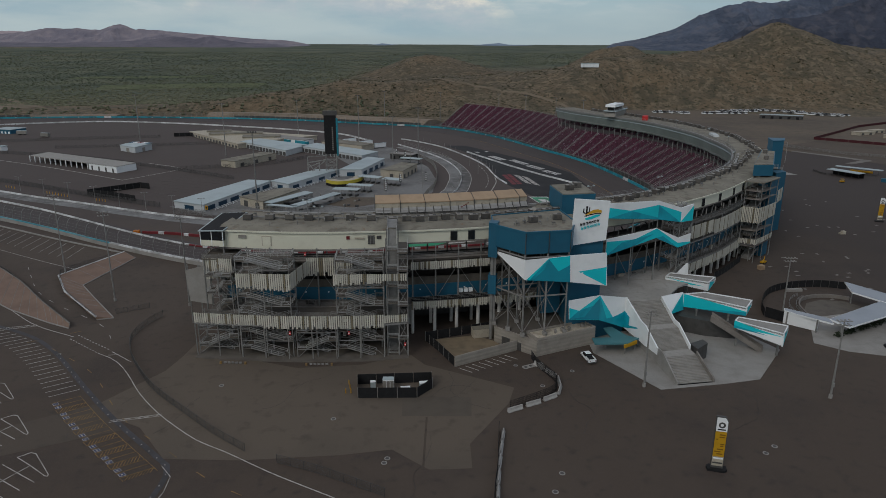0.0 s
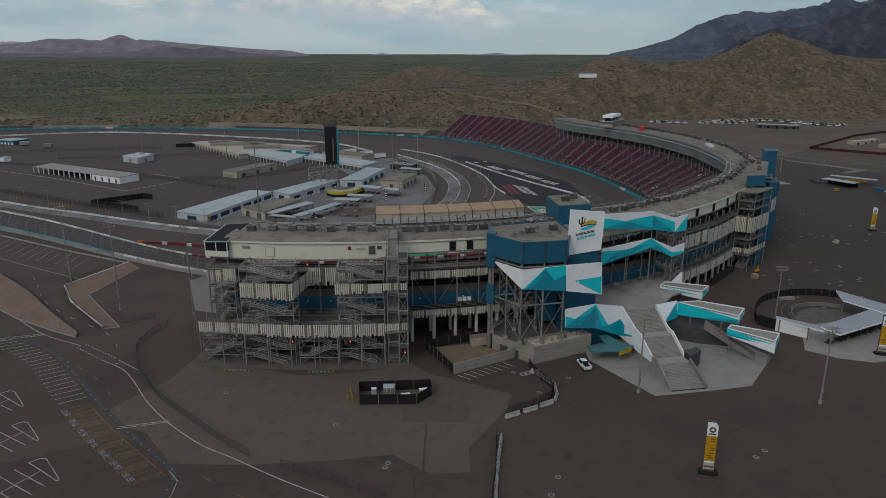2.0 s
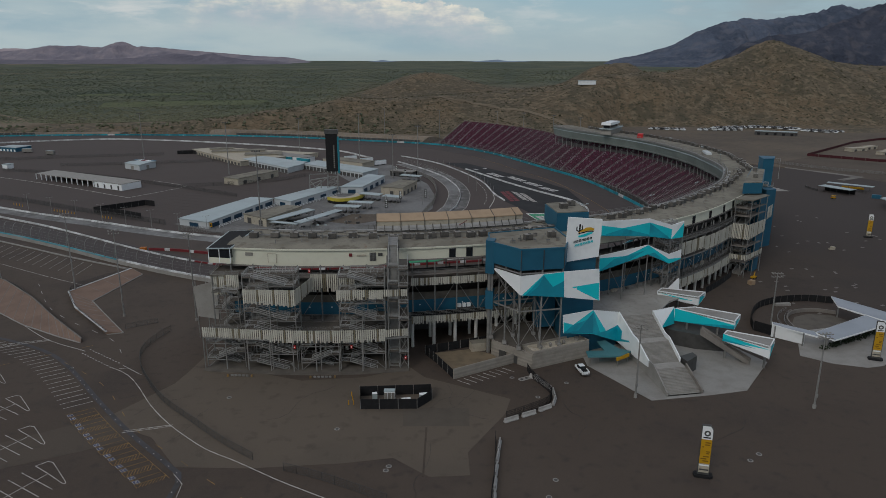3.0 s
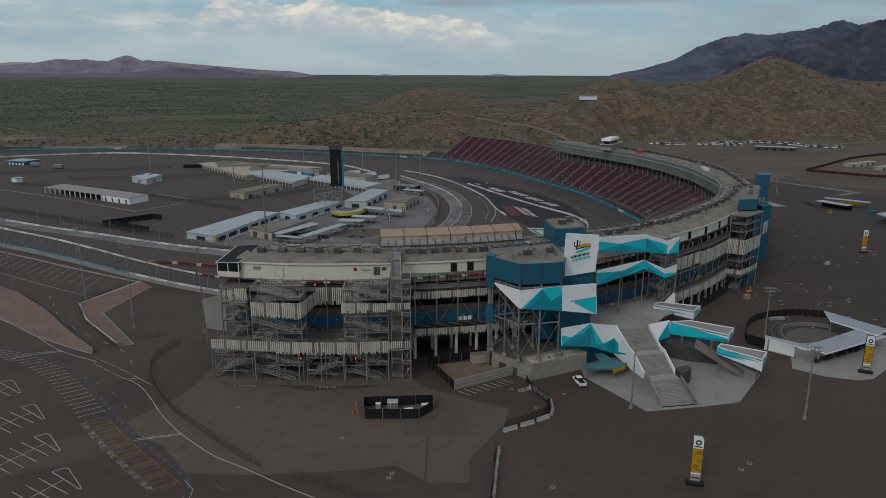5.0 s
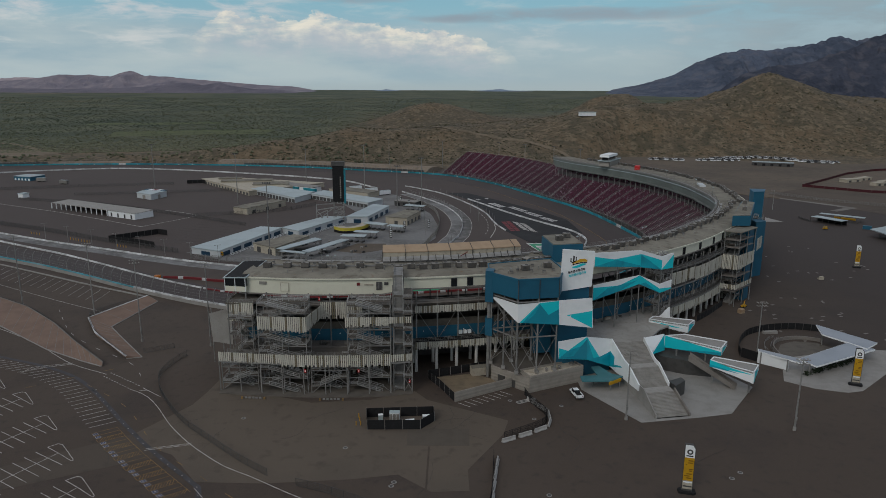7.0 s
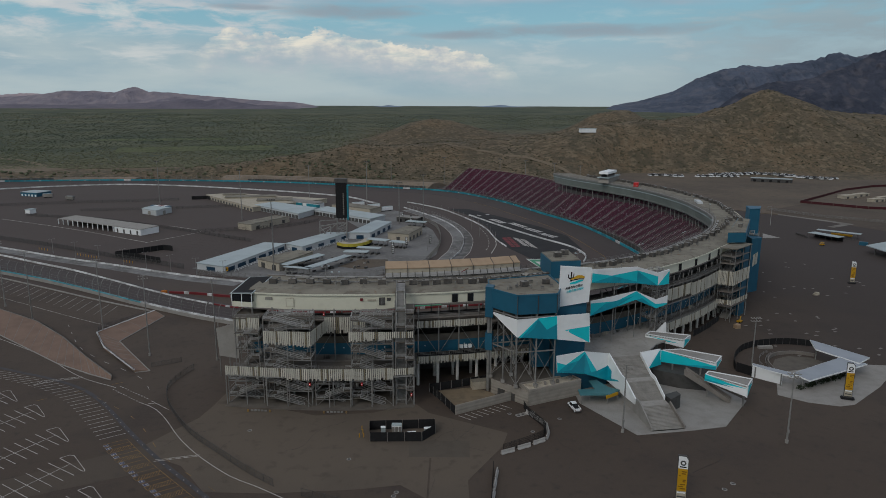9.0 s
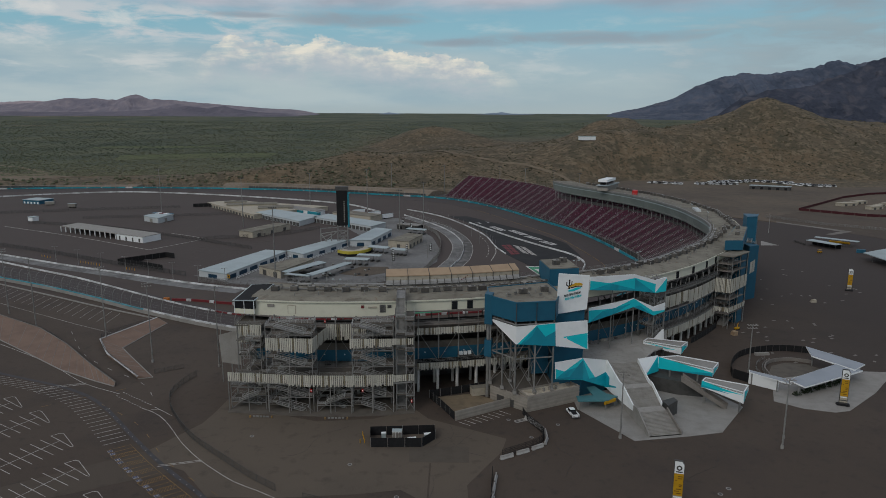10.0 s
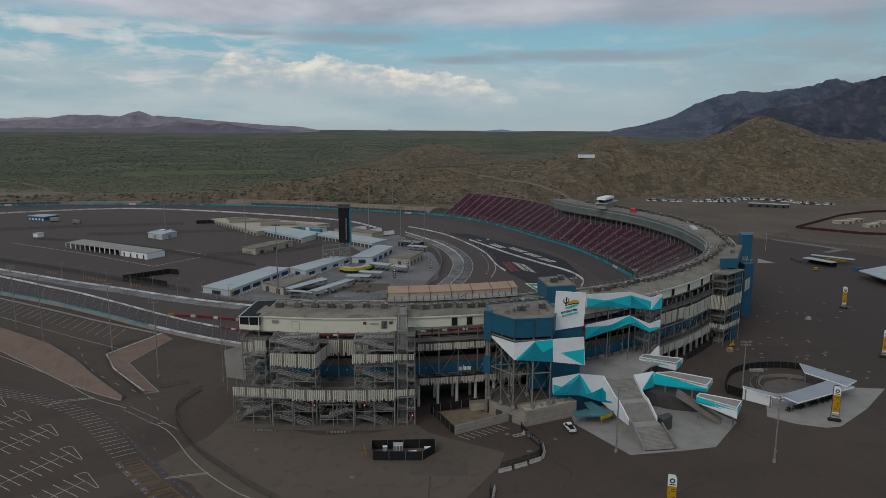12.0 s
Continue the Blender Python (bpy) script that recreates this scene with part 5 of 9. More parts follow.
def stair_tower(at, rz, width, depth, top, rise, label, land=2.4, flip=False, brace=True, z_from=0.0, mirror=False):
    """A switchback stair in a braced steel frame: flights run along its width, two lanes deep."""
    tw = thing("stair_tower", label, "stair tower", at, rz, group="stair towers of the grandstand")
    hw, lane = width / 2, depth / 2
    for x in (-hw, 0, hw):
        for y in (0, depth):
            Soup().beam((x, y, 0), (x, y, top + (1.2 if x else -1.0)), 0.2).done("column", STEEL, tw)
    z, k = z_from, 1 if flip else 0
    while z < top - 0.1:
        z2 = min(top, z + rise)
        xa, xb = (-hw + land, hw - land) if k % 2 == 0 else (hw - land, -hw + land)
        ya, yb = (0.15, lane - 0.1) if k % 2 == 0 else (lane + 0.1, depth - 0.15)
        if mirror:
            xa, xb = -xa, -xb
        flight(tw, xa, z, xb, z2, ya, yb)
        if (k % 2 == 0) != mirror:
            landing(tw, hw - land, hw, 0, depth, z2, "fbr")
        else:
            landing(tw, -hw, -hw + land, 0, depth, z2, "fbl")
        if k % 2:
            Soup().beam((-hw, 0, z2 - 0.2), (hw, 0, z2 - 0.2), 0.12, 0.2).done("girder", STEEL, tw)
        Soup().beam((-hw, depth, z2 - 0.2), (hw, depth, z2 - 0.2), 0.12, 0.2).done("girder", STEEL, tw)
        if brace:
            sgn = 1 if k % 2 == 0 else -1
            sp = Soup()
            sp.beam((sgn * hw, 0, z), (sgn * (hw - land), 0, z2 - 0.2), 0.12)
            sp.done("brace", STEEL, tw)
            Soup().beam((-sgn * hw, depth, z), (0, depth, z2), 0.1).done("brace", STEEL, tw)
        z, k = z2, k + 1
    if top > 20:
        landing(tw, -hw * 0.55, hw, lane, depth, top + 0.3, "fbr")
    return tw


FRONT = Line([(-63.4, 177.3), (-49, 175.6), (-34, 174.8), (-19, 175.4), (-8.5, 177.2)])
GREY_STAIR = "galvanised steel switchback stair tower against the grandstand"
stair_tower((-57.8, 178.2, 0), -3, 10.5, 5, 9.6, 2.4, GREY_STAIR, flip=True)
stair_tower((-44.8, 176.4, 0), -2, 13.5, 6, 26.2, 2.4, GREY_STAIR, mirror=True)
stair_tower((-31.8, 176.2, 0), 0, 10.5, 5, 9.6, 2.4, GREY_STAIR, flip=True)
stair_tower((-20.5, 176.8, 0), 2, 12.0, 6, 26.2, 2.4, GREY_STAIR, mirror=True)
stair_tower((-58.6, 184.0, 9.8), -3, 7.0, 4, 10.2, 2.5, GREY_STAIR)

deck_st = thing("front_deck", "steel and concrete deck before the concourse with slatted screens", "deck")
swept(FRONT, 0, FRONT.length, rect(5.5, 14.5, 9.0, 9.3), 5).done("deck_slab", PAD_DARK, deck_st)
swept(FRONT, 0, FRONT.length, rect(0.0, 0.35, 9.0, 9.5), 5).done("edge_girder", STEEL, deck_st)
bays = FRONT.steps(0, FRONT.length, 6)
for i, (a, b) in enumerate(zip(bays, bays[1:])):
    x = FRONT.at(a)[0]
    low = 9.6 if x < -48 else (9.4 if x < -20 else 9.9)
    slat_band(FRONT.at(a, -0.15), FRONT.at(b, -0.15), 12.1 if x < -20 else 11.8, (low, low), deck_st, jag=0.3 if x < -50 else 0.9 if x < -20 else 0.2, seed=70 + i)
for i, s in enumerate(FRONT.steps(0, FRONT.length, 6)):
    x, y = FRONT.at(s, 0.1)
    Soup().beam((x, y, 0), (x, y, 11.8), 0.24).done("post", STEEL, deck_st)
    x2, y2 = FRONT.at(s, 6.3)
    Soup().beam((x2, y2, 0), (x2, y2, 9.4), 0.28).done("post", STEEL, deck_st)
rail_soup(Soup(), [(*FRONT.at(s, 5.6), 9.7) for s in FRONT.steps(0, FRONT.length, 5)], 1.1, 4, 1.8).done("railing", STEEL, deck_st)
# upper screens round the stair heads
up_a = thing("slatted_screen", "slatted metal screen hung on a stair tower", "screen", group="slatted screens of the stair towers")
slat_band((-51.5, 175.9), (-37.8, 175.3), 23.1, (20.1, 19.2), up_a, jag=0.9, seed=91)
slat_band((-37.7, 175.4), (-35.2, 187.2), 23.1, (19.5, 20.2), up_a, jag=0.9, seed=92)
up_b = thing("slatted_screen", "slatted metal screen hung on a stair tower", "screen", group="slatted screens of the stair towers")
slat_band((-27, 175.4), (-14.8, 175.9), 23.0, (20.8, 21.3), up_b, jag=0.8, seed=93)
slat_band((-14.7, 175.9), (-8.5, 176.4), 23.0, (21.2, 21.2), up_b, jag=0.1, seed=94)
for x in (-51.5, -44.5, -37.8):
    Soup().beam((x, 176, 20.2), (x, 188, 20.2), 0.16, 0.3).done("bracket", STEEL, up_a)
for x in (-27, -20, -14.7):
    Soup().beam((x, 176, 21.2), (x, 188, 21.2), 0.16, 0.3).done("bracket", STEEL, up_b)
up_c = thing("slatted_screen", "slatted metal screen at the grandstand's end", "screen", group="slatted screens of the stair towers")
slat_band((-63.2, 187.2), (-55.4, 186.4), 23.6, (18.0, 18.4), up_c, jag=0.3, seed=95)
slat_band((-63.4, 187.3), (-63.4, 197), 23.6, (18.2, 18.2), up_c, jag=0.2, seed=96)
Soup().box(-59.4, 192, 23.2, 8.4, 10.5, 0.3).done("top_deck", PAD_DARK, up_c)
Soup().box(-59.4, 192, 18.3, 8.0, 10.0, 0.3).done("low_deck", PAD_DARK, up_c)
for x in (-63, -55.6):
    for y in (187, 196):
        Soup().beam((x, y, 9.6), (x, y, 24), 0.26).done("post", STEEL, up_c)
rail_soup(Soup(), [(-63.5, 197, 23.5), (-63.5, 187, 23.5), (-55.3, 186.4, 23.5)], 1.1, 4, 1.8).done("railing", STEEL, up_c)

# straight stair with flights seen end-on, up to the roof
tall = thing("stair_tower", "narrow straight steel stair climbing to the grandstand roof", "stair tower", (-11, 177.2, 0), 3, group="stair towers of the grandstand")
for x in (-2.7, 0.3, 2.6):
    for y in (0, 9.5):
        Soup().beam((x, y, 0), (x, y, 32 if x < 1 else 27), 0.26).done("column", STEEL, tall)
for k in range(7):
    z = k * 4.7
    if z + 4.7 > 33:
        break
    sp = folded_flight(20, lambda t, z=z: (2.6 + 5.4 * t, z + 0.6 + 3.5 * t), lambda u, w, h: (w, u, h), -2.3, -0.1)
    fl = sp.done("flight", STEEL, tall)
    for x in (-2.4, 0.0):
        Soup().beam((x, 2.4, z + 0.5), (x, 8.1, z + 4.2), 0.09, 0.36).done("stringer", STEEL_PALE, fl)
        rail_soup(Soup(), [(x, 2.6, z + 0.6), (x, 8.0, z + 4.1)], 1.05, 3, 1.4, 0.09).done("handrail", RAIL, fl)
    landing(tall, -2.5, 0.1, 0.0, 1.5, z + 0.6, "fl")
    if k < 6:
        landing(tall, 0.1, 2.7, -0.2, 9.5, z + 4.7, "fr")
        Soup().beam((0.3, 0, z + 0.4), (2.6, 0, z + 4.4), 0.11).done("brace", STEEL, tall)
        Soup().beam((2.6, 0, z + 0.4), (0.3, 0, z + 4.4), 0.11).done("brace", STEEL, tall)
Soup().box(-1.2, 12, 32.6, 2.6, 9, 0.2).done("roof_bridge", STEEL, tall)
rail_soup(Soup(), [(-2.5, 7.5, 32.7), (-2.5, 16.5, 32.7)], 1.1, 4, 1.6).done("guard_rail", STEEL, tall)
rail_soup(Soup(), [(0.1, 7.5, 32.7), (0.1, 16.5, 32.7)], 1.1, 4, 1.6).done("guard_rail", STEEL, tall)

# concrete pad under the stairs
swept(FRONT, 0, FRONT.length, rect(-1.6, 14, 0.0, 0.25), 5).done("pavement_pad", PAD_DARK)
tagged(bpy.data.objects["pavement_pad"], "low concrete pad under the stair towers", "pad", kind="structure")

# dark mesh balustrade over the slats of the concourse
swept(FACE, sx(-8.5), sx(13.5), rect(0.25, 0.32, 10.3, 11.5), 4).done("mesh_balustrade", BLACK, stand, "black mesh balustrade")
for x, y, z in ((-38.4, 174.9, 7.0), (-23.4, 175.1, 7.0), (-9.2, 177.0, 3.0), (-36.0, 187.4, 24.2)):
    ex = thing("extinguisher_box", "small red fire extinguisher box on a column", "extinguisher", (x, y - 0.2, z))
    Soup().box(0, 0, 0, 0.5, 0.3, 0.9).done("cabinet", material("signal_red", (0.5, 0.02, 0.02), 0.5) if "signal_red" not in bpy.data.materials else bpy.data.materials["signal_red"], ex)
    Soup().box(0, -0.16, 0.3, 0.3, 0.03, 0.35).done("label_plate", WHITE, ex)

# ---- blue elevator block with its painted screens ----
def facets(name, quad, shapes, parent, thick=0.3, base=None):
    """A painted panel over four corners (bottom left, bottom right, top right, top left), with coloured facets given in the panel's own u, v."""
    a, b, c, d = (Vector(p) for p in quad)
    ob = Soup().slab([a, b, c, d], thick).done(name, base or WHITE, parent)
    nrm = (b - a).cross(d - a).normalized()

    def spot(u, v):
        return (a.lerp(b, u)).lerp(d.lerp(c, u), v)

    for i, (mat, uv) in enumerate(shapes):
        Soup().slab([spot(*p) + nrm * (0.03 + 0.02 * min(i, 6)) for p in uv], 0.05, nrm).done("facet", mat, ob)
    return ob


block = thing("elevator_block", "blue clad elevator block on braced steel legs", "tower")
BX = [(13.9, 187.2), (21.4, 179.1), (33.2, 181.3), (36, 190), (34, 204), (14, 197)]
Soup().prism(BX, 27.2, 32.7).done("blue_box", BLUE, block)
Soup().prism([(x + (24 - x) * 0.02, y + (190 - y) * 0.02) for x, y in BX], 32.7, 32.9).done("roof", ROOF, block)
sp = Soup()
for (x, y), (x2, y2) in zip(BX, BX[1:] + BX[:1]):
    sp.beam((x, y, 32.9), (x2, y2, 32.9), 0.3, 0.5)
sp.done("coping", BLUE, block)
for p in ((21.4, 179.1), (27.5, 180.2), (33.2, 181.3)):
    Soup().box(p[0], p[1], 27.2, 0.12, 0.5, 5.5, 10).done("panel_joint", STEEL_DARK, block)
Soup().prism([(12.6, 187.2), (14.9, 186.4), (15.6, 189.6), (13.2, 190.4)], 24, 33.4).done("corner_pier", BLUE, block)
Soup().prism([(12.7, 187.2), (14.8, 186.5), (15.4, 189.4), (13.3, 190.1)], 13.6, 18.8).done("corner_pier", BLUE, block)
Soup().tube((13.9, 188.2, 0), (13.9, 188.2, 25), 0.55, sides=12).done("pier_leg", STEEL, block)
Soup().prism([(35, 206), (45, 208), (43.5, 223), (33.5, 220)], 9, 36.8).done("tower", BLUE, block)
Soup().prism([(35.2, 206.3), (44.8, 208.2), (43.4, 222.6), (33.8, 219.8)], 36.8, 37.1).done("tower_roof", ROOF, block)
Soup().prism([(34.3, 187.2), (43.4, 188.9), (42.5, 200), (33.5, 198)], 0, 30.5).done("lower_tower", BLUE, block)
Soup().prism([(28.0, 192), (33.4, 193), (33, 199), (27.6, 198)], 6, 19).done("shaft", BLUE, block)
legs = [(21.5, 179.6), (27.4, 180.6), (33.0, 181.8), (14.6, 187.6), (21.0, 189), (27, 190.2), (18, 183.6)]
for x, y in legs:
    lg = Soup().tube((x, y, 5.0), (x, y, 27.2), 0.24, sides=10).done("leg", STEEL, block)
    Soup().box(x, y, 4.6, 1.1, 1.1, 0.9).done("footing", CONCRETE, lg)
pairs = [(0, 1), (1, 2), (0, 3), (4, 5), (0, 4), (1, 5), (3, 4)]
for a, b in pairs:
    (xa, ya), (xb, yb) = legs[a], legs[b]
    for z0, z1 in ((5.5, 15.5), (15.8, 25.8)):
        Soup().beam((xa, ya, z0), (xb, yb, z1), 0.13).done("brace", STEEL, block)
        Soup().beam((xb, yb, z0), (xa, ya, z1), 0.13).done("brace", STEEL, block)
    Soup().beam((xa, ya, 15.6), (xb, yb, 15.6), 0.26, 0.34).done("strut", STEEL, block)
    Soup().beam((xa, ya, 26.2), (xb, yb, 26.2), 0.26, 0.34).done("strut", STEEL, block)

scr = thing("painted_screen", "white and teal faceted screen before the blue block", "screen")
facets("screen_panel", [(21.4, 178.7, 20.5), (21.3, 178.75, 25.8), (15.0, 186.6, 25.7), (15.02, 186.55, 25.2)][::1], [], scr)
facets("screen_panel", [(21.5, 178.7, 20.5), (33.5, 180.9, 19.2), (33.2, 180.9, 26.3), (21.4, 178.7, 25.8)], [(TEAL, [(0.03, 0.0), (1, 0.0), (1, 1.0), (0.53, 0.985)]), (TEAL_DARK, [(0.1, 0.0), (0.53, 0.96), (0.42, 0.5), (0.3, 0.0)]), (TEAL_MID, [(0.16, 0.0), (0.42, 0.5), (0.53, 0.94), (0.74, 0.42), (1, 0.66), (1, 0.0)])], scr)
facets("screen_panel", [(33.6, 180.8, 19.2), (43.9, 183.6, 17.3), (43.2, 183.4, 26.4), (33.2, 180.8, 26.4)], [(TEAL, [(0.22, 0.41), (0.97, 0.0), (0.99, 0.57)])], scr)

sign = thing("logo_sign", "white sign panel with a cactus and sunset emblem", "sign")
SB = [(34.3, 186.4, 27.4), (43.8, 187.8, 28.6), (44.3, 187.9, 39.1), (34.8, 186.5, 40.0)]
INK = material("black_ink", (0.012, 0.012, 0.013), 0.6)
GOLD = material("gold_ink", (0.62, 0.36, 0.03), 0.55)


shapes = [
    (INK, [(0.33, 0.62), (0.375, 0.62), (0.375, 0.86), (0.33, 0.86)]),
    (INK, [(0.25, 0.71), (0.33, 0.67), (0.33, 0.7), (0.28, 0.73), (0.28, 0.8), (0.25, 0.8)]),
    (INK, [(0.375, 0.69), (0.44, 0.72), (0.44, 0.83), (0.415, 0.83), (0.415, 0.745), (0.375, 0.72)]),
    (GOLD, [(0.3, 0.655), (0.5, 0.69), (0.62, 0.71), (0.78, 0.71), (0.78, 0.76), (0.68, 0.79), (0.54, 0.78), (0.46, 0.74)]),
    (INK, [(0.28, 0.62), (0.45, 0.65), (0.62, 0.68), (0.78, 0.675), (0.76, 0.70), (0.6, 0.70), (0.45, 0.675)]),
    (TEAL, [(0.34, 0.55), (0.5, 0.56), (0.74, 0.64), (0.74, 0.665), (0.62, 0.665), (0.48, 0.62), (0.32, 0.585)]),
]
# the two words of the mark, as plain letter-wide bars
for i in range(7):
    u, v = 0.2 + 0.078 * i, 0.415 + 0.012 * i
    for du, w, v0, v1 in ((0.0, 0.017, 0, 0.062), (0.038, 0.017, 0, 0.062), (0.012, 0.032, 0.024 + 0.012 * (i % 3), 0.04 + 0.012 * (i % 3))):
        for m_, ou, ov in ((INK, 0.0, 0.0), (TEAL, 0.04, -0.088)):
            shapes.append((m_, [(u + du + ou, v + v0 + ov), (u + du + w + ou, v + v0 + ov), (u + du + w + ou + 0.008, v + v1 + ov), (u + du + ou + 0.008, v + v1 + ov)]))
facets("panel", SB, [s for s in shapes], sign, 0.6)
for p in ((37, 187.6), (42, 188.4)):
    Soup().beam((p[0], p[1], 30), (p[0], p[1] + 12, 30), 0.3).done("bracket", STEEL, sign)

# two faceted strips along the walkways above the deck
for zs, lab in (((35.7, 34.6, 31.6, 32.2, 31.4, 29.0, 27.1, 27.1), "upper"), ((25.3, 26.3, 22.2, 23.0, 20.4, 23.3, 19.1, 19.9), "lower")):
    st = thing("painted_screen", "white and teal faceted screen along a stair walkway", "screen")
    pl = [(47.2, 200.0), (64.0, 208.7), (72.3, 212.9), (76.8, 215.3)]
    t, b = zs[:4], zs[4:]
    for i in range(3):
        q = [(*pl[i], b[i]), (*pl[i + 1], b[i + 1]), (*pl[i + 1], t[i + 1]), (*pl[i], t[i])]
        if lab == "upper":
            sh = [[(TEAL, [(0, 0), (1, 0), (1, 0.78), (0.42, 0.5), (0, 0.72)]), (TEAL_DARK, [(0, 0), (1, 0), (1, 0.1), (0.45, 0.48)])], [(TEAL, [(0, 0), (1, 0), (1, 0.7), (0, 0.78)]), (TEAL_DARK, [(0, 0), (1, 0), (0, 0.75)])], [(TEAL, [(0, 0), (1, 0), (1, 0.9)])]][i]
        else:
            sh = [[(TEAL, [(0, 0), (1, 0), (1, 0.98), (0.55, 0.5), (0, 0.85)]), (TEAL_DARK, [(0, 0), (0.55, 0.0), (0.95, 0.5), (0.3, 0.55)])], [(TEAL, [(0, 0), (1, 0), (1, 0.45), (0, 0.98)]), (TEAL_DARK, [(0, 0), (1, 0), (0.3, 0.5)])], [(TEAL, [(0, 0), (1, 0), (1, 0.15), (0, 0.5)])]][i]
        facets("screen_panel", q, sh, st)
    for x, y in pl[1:] + [(55.5, 204.4)]:
        o = 1.2 if lab == "upper" else 0.5
        Soup().beam((x + o * 0.3, y + o, 10.0), (x + o * 0.3, y + o, min(t) - 0.5), 0.26).done("post", STEEL, st)
    Soup().slab([(47.5, 201, b[0] + 0.8), (64, 209.4, b[1] + 0.8), (61, 214.5, b[1] + 0.8), (45, 206, b[0] + 0.8)], 0.25, (0, 0, 1)).done("walkway", CONCRETE_DARK, st)
stair_tower((74.0, 215.5, 9.9), 28, 7.0, 4.5, 20.5, 2.5, GREY_STAIR, land=1.8)

# far stair and elevator towers of the facade
stair_tower((119.6, 262.4, 0), 44, 9.0, 7.0, 27.0, 2.5, GREY_STAIR, land=2.2)
far_scr = thing("slatted_screen", "pale slatted metal screen wrapped round a stair tower", "screen", group="slatted screens of the stair towers")
slat_band((111.6, 259.0), (116.6, 255.9), 21.4, (15.7, 15.7), far_scr, jag=0.2, seed=101)
slat_band((116.8, 255.9), (127.6, 266.4), 21.4, (15.7, 16.6), far_scr, jag=0.2, seed=102)
slat_band((111.6, 259.0), (116.6, 255.9), 9.4, (7.9, 7.9), far_scr, jag=0.6, seed=103)
slat_band((116.8, 255.9), (127.6, 266.4), 9.4, (7.9, 7.9), far_scr, jag=0.6, seed=104)
slat_band((136.5, 283.5), (141.5, 290), 22.4, (17.8, 17.8), far_scr, jag=0.8, seed=105)
far_blk = thing("elevator_block", "blue clad elevator tower at the far bend", "tower")
Soup().prism([(124.4, 265.4), (128.2, 269.6), (125.4, 273.5), (121.2, 269.2)], 0, 30.2).done("blue_box", BLUE, far_blk)
Soup().prism([(117.5, 267.0), (125.2, 267.4), (142.1, 301.9), (137.6, 305.0)], 31.2, 35.3).done("roof_box", BLUE, far_blk)
Soup().prism([(117.8, 267.4), (125.0, 267.8), (141.7, 301.7), (137.7, 304.4)], 35.3, 35.5).done("box_roof", ROOF, far_blk)
Soup().prism([(111.8, 260.4), (117.2, 256.4), (128.6, 267.6), (124.6, 272.6)], 30.3, 30.6).done("tower_roof", ROOF, far_blk)
for p in ((112.2, 259.6), (117.0, 256.8), (127.6, 267.0), (122.2, 261.6)):
    Soup().beam((*p, 0), (*p, 30.3), 0.25).done("post", STEEL, far_blk)
for z in (6.4, 12.4, 18.4, 24.2, 27.2):
    Soup().slab([(112.0, 260.2, z), (117.0, 256.8, z), (127.4, 267, z), (119, 268, z)], 0.2, (0, 0, 1)).done("walkway", CONCRETE_DARK, far_blk)
far_twr = thing("elevator_tower", "tall blue clad elevator tower behind the grandstand", "tower")
Soup().prism([(151.5, 324), (157.2, 325.5), (161.2, 333.4), (154.4, 334.9)], 0, 36.6).done("shaft", BLUE, far_twr)
Soup().prism([(151.3, 323.8), (157.4, 325.3), (161.5, 333.6), (154.2, 335.2)], 36.6, 36.9).done("cap", BLUE, far_twr)
Soup().prism([(144, 302), (150, 305.5), (150, 315), (145, 312)], 0, 26).done("wing", BLUE, far_twr)
stair_tower((151.5, 312, 0), 62, 7.0, 4.0, 26.0, 2.6, GREY_STAIR, land=1.8)

# ---- plaza, deck and great stair ----
flat("plaza", [(52.2, 159), (68, 161.8), (78, 164.2), (91, 181), (84, 196), (62, 196), (40.5, 190), (40.5, 179)], 0.1, CONCRETE, "pale concrete plaza round the great stair", "plaza", 0.1)
DECK = material("deck_concrete", (0.37, 0.355, 0.33), 0.88, spots=[(0.12, 5, 0.42, 0.62, (0.29, 0.275, 0.25), 0.85), (0.8, 5, 0.52, 0.7, (0.23, 0.218, 0.2), 0.5)])
deck = thing("entry_deck", "raised concrete entry deck before the grandstand", "deck")
DK = [(36, 189.5), (43, 187.5), (50.8, 191.9), (53.1, 190.9), (61.6, 192.4), (63.2, 193.2), (70, 203), (76.8, 208.5), (79, 219), (76.5, 227), (62, 220), (44, 210), (36, 204)]
Soup().prism(DK, 9.5, 10.0).done("deck_slab", DECK, deck, "weathered concrete deck surface")
for x, y in ((50, 195), (62, 199), (70, 207), (75.5, 211), (76.5, 222)):
    Soup().tube((x, y, 0), (x, y, 9.5), 0.45, sides=12).done("pillar", CONCRETE, deck)
Soup().prism([(53.2, 191.4), (61.4, 193.0), (61.4, 194), (53.2, 192.4)], 0, 9.5).done("under_wall", CONCRETE_DARK, deck)
Soup().prism([(64, 196), (74, 190), (82, 188), (84, 192), (80, 206), (72, 205)], 0, 4.6).done("under_store", STEEL_DARK, deck, "dark panelled store under the deck")
rail_soup(Soup(), [(70, 222.6, 10), (77.5, 219.2, 10), (76.4, 209.4, 10)], 1.2, 4, 1.5).done("railing", STEEL, deck)

stair = thing("great_stair", "wide three-flight concrete stair with white panelled sides", "stairs")
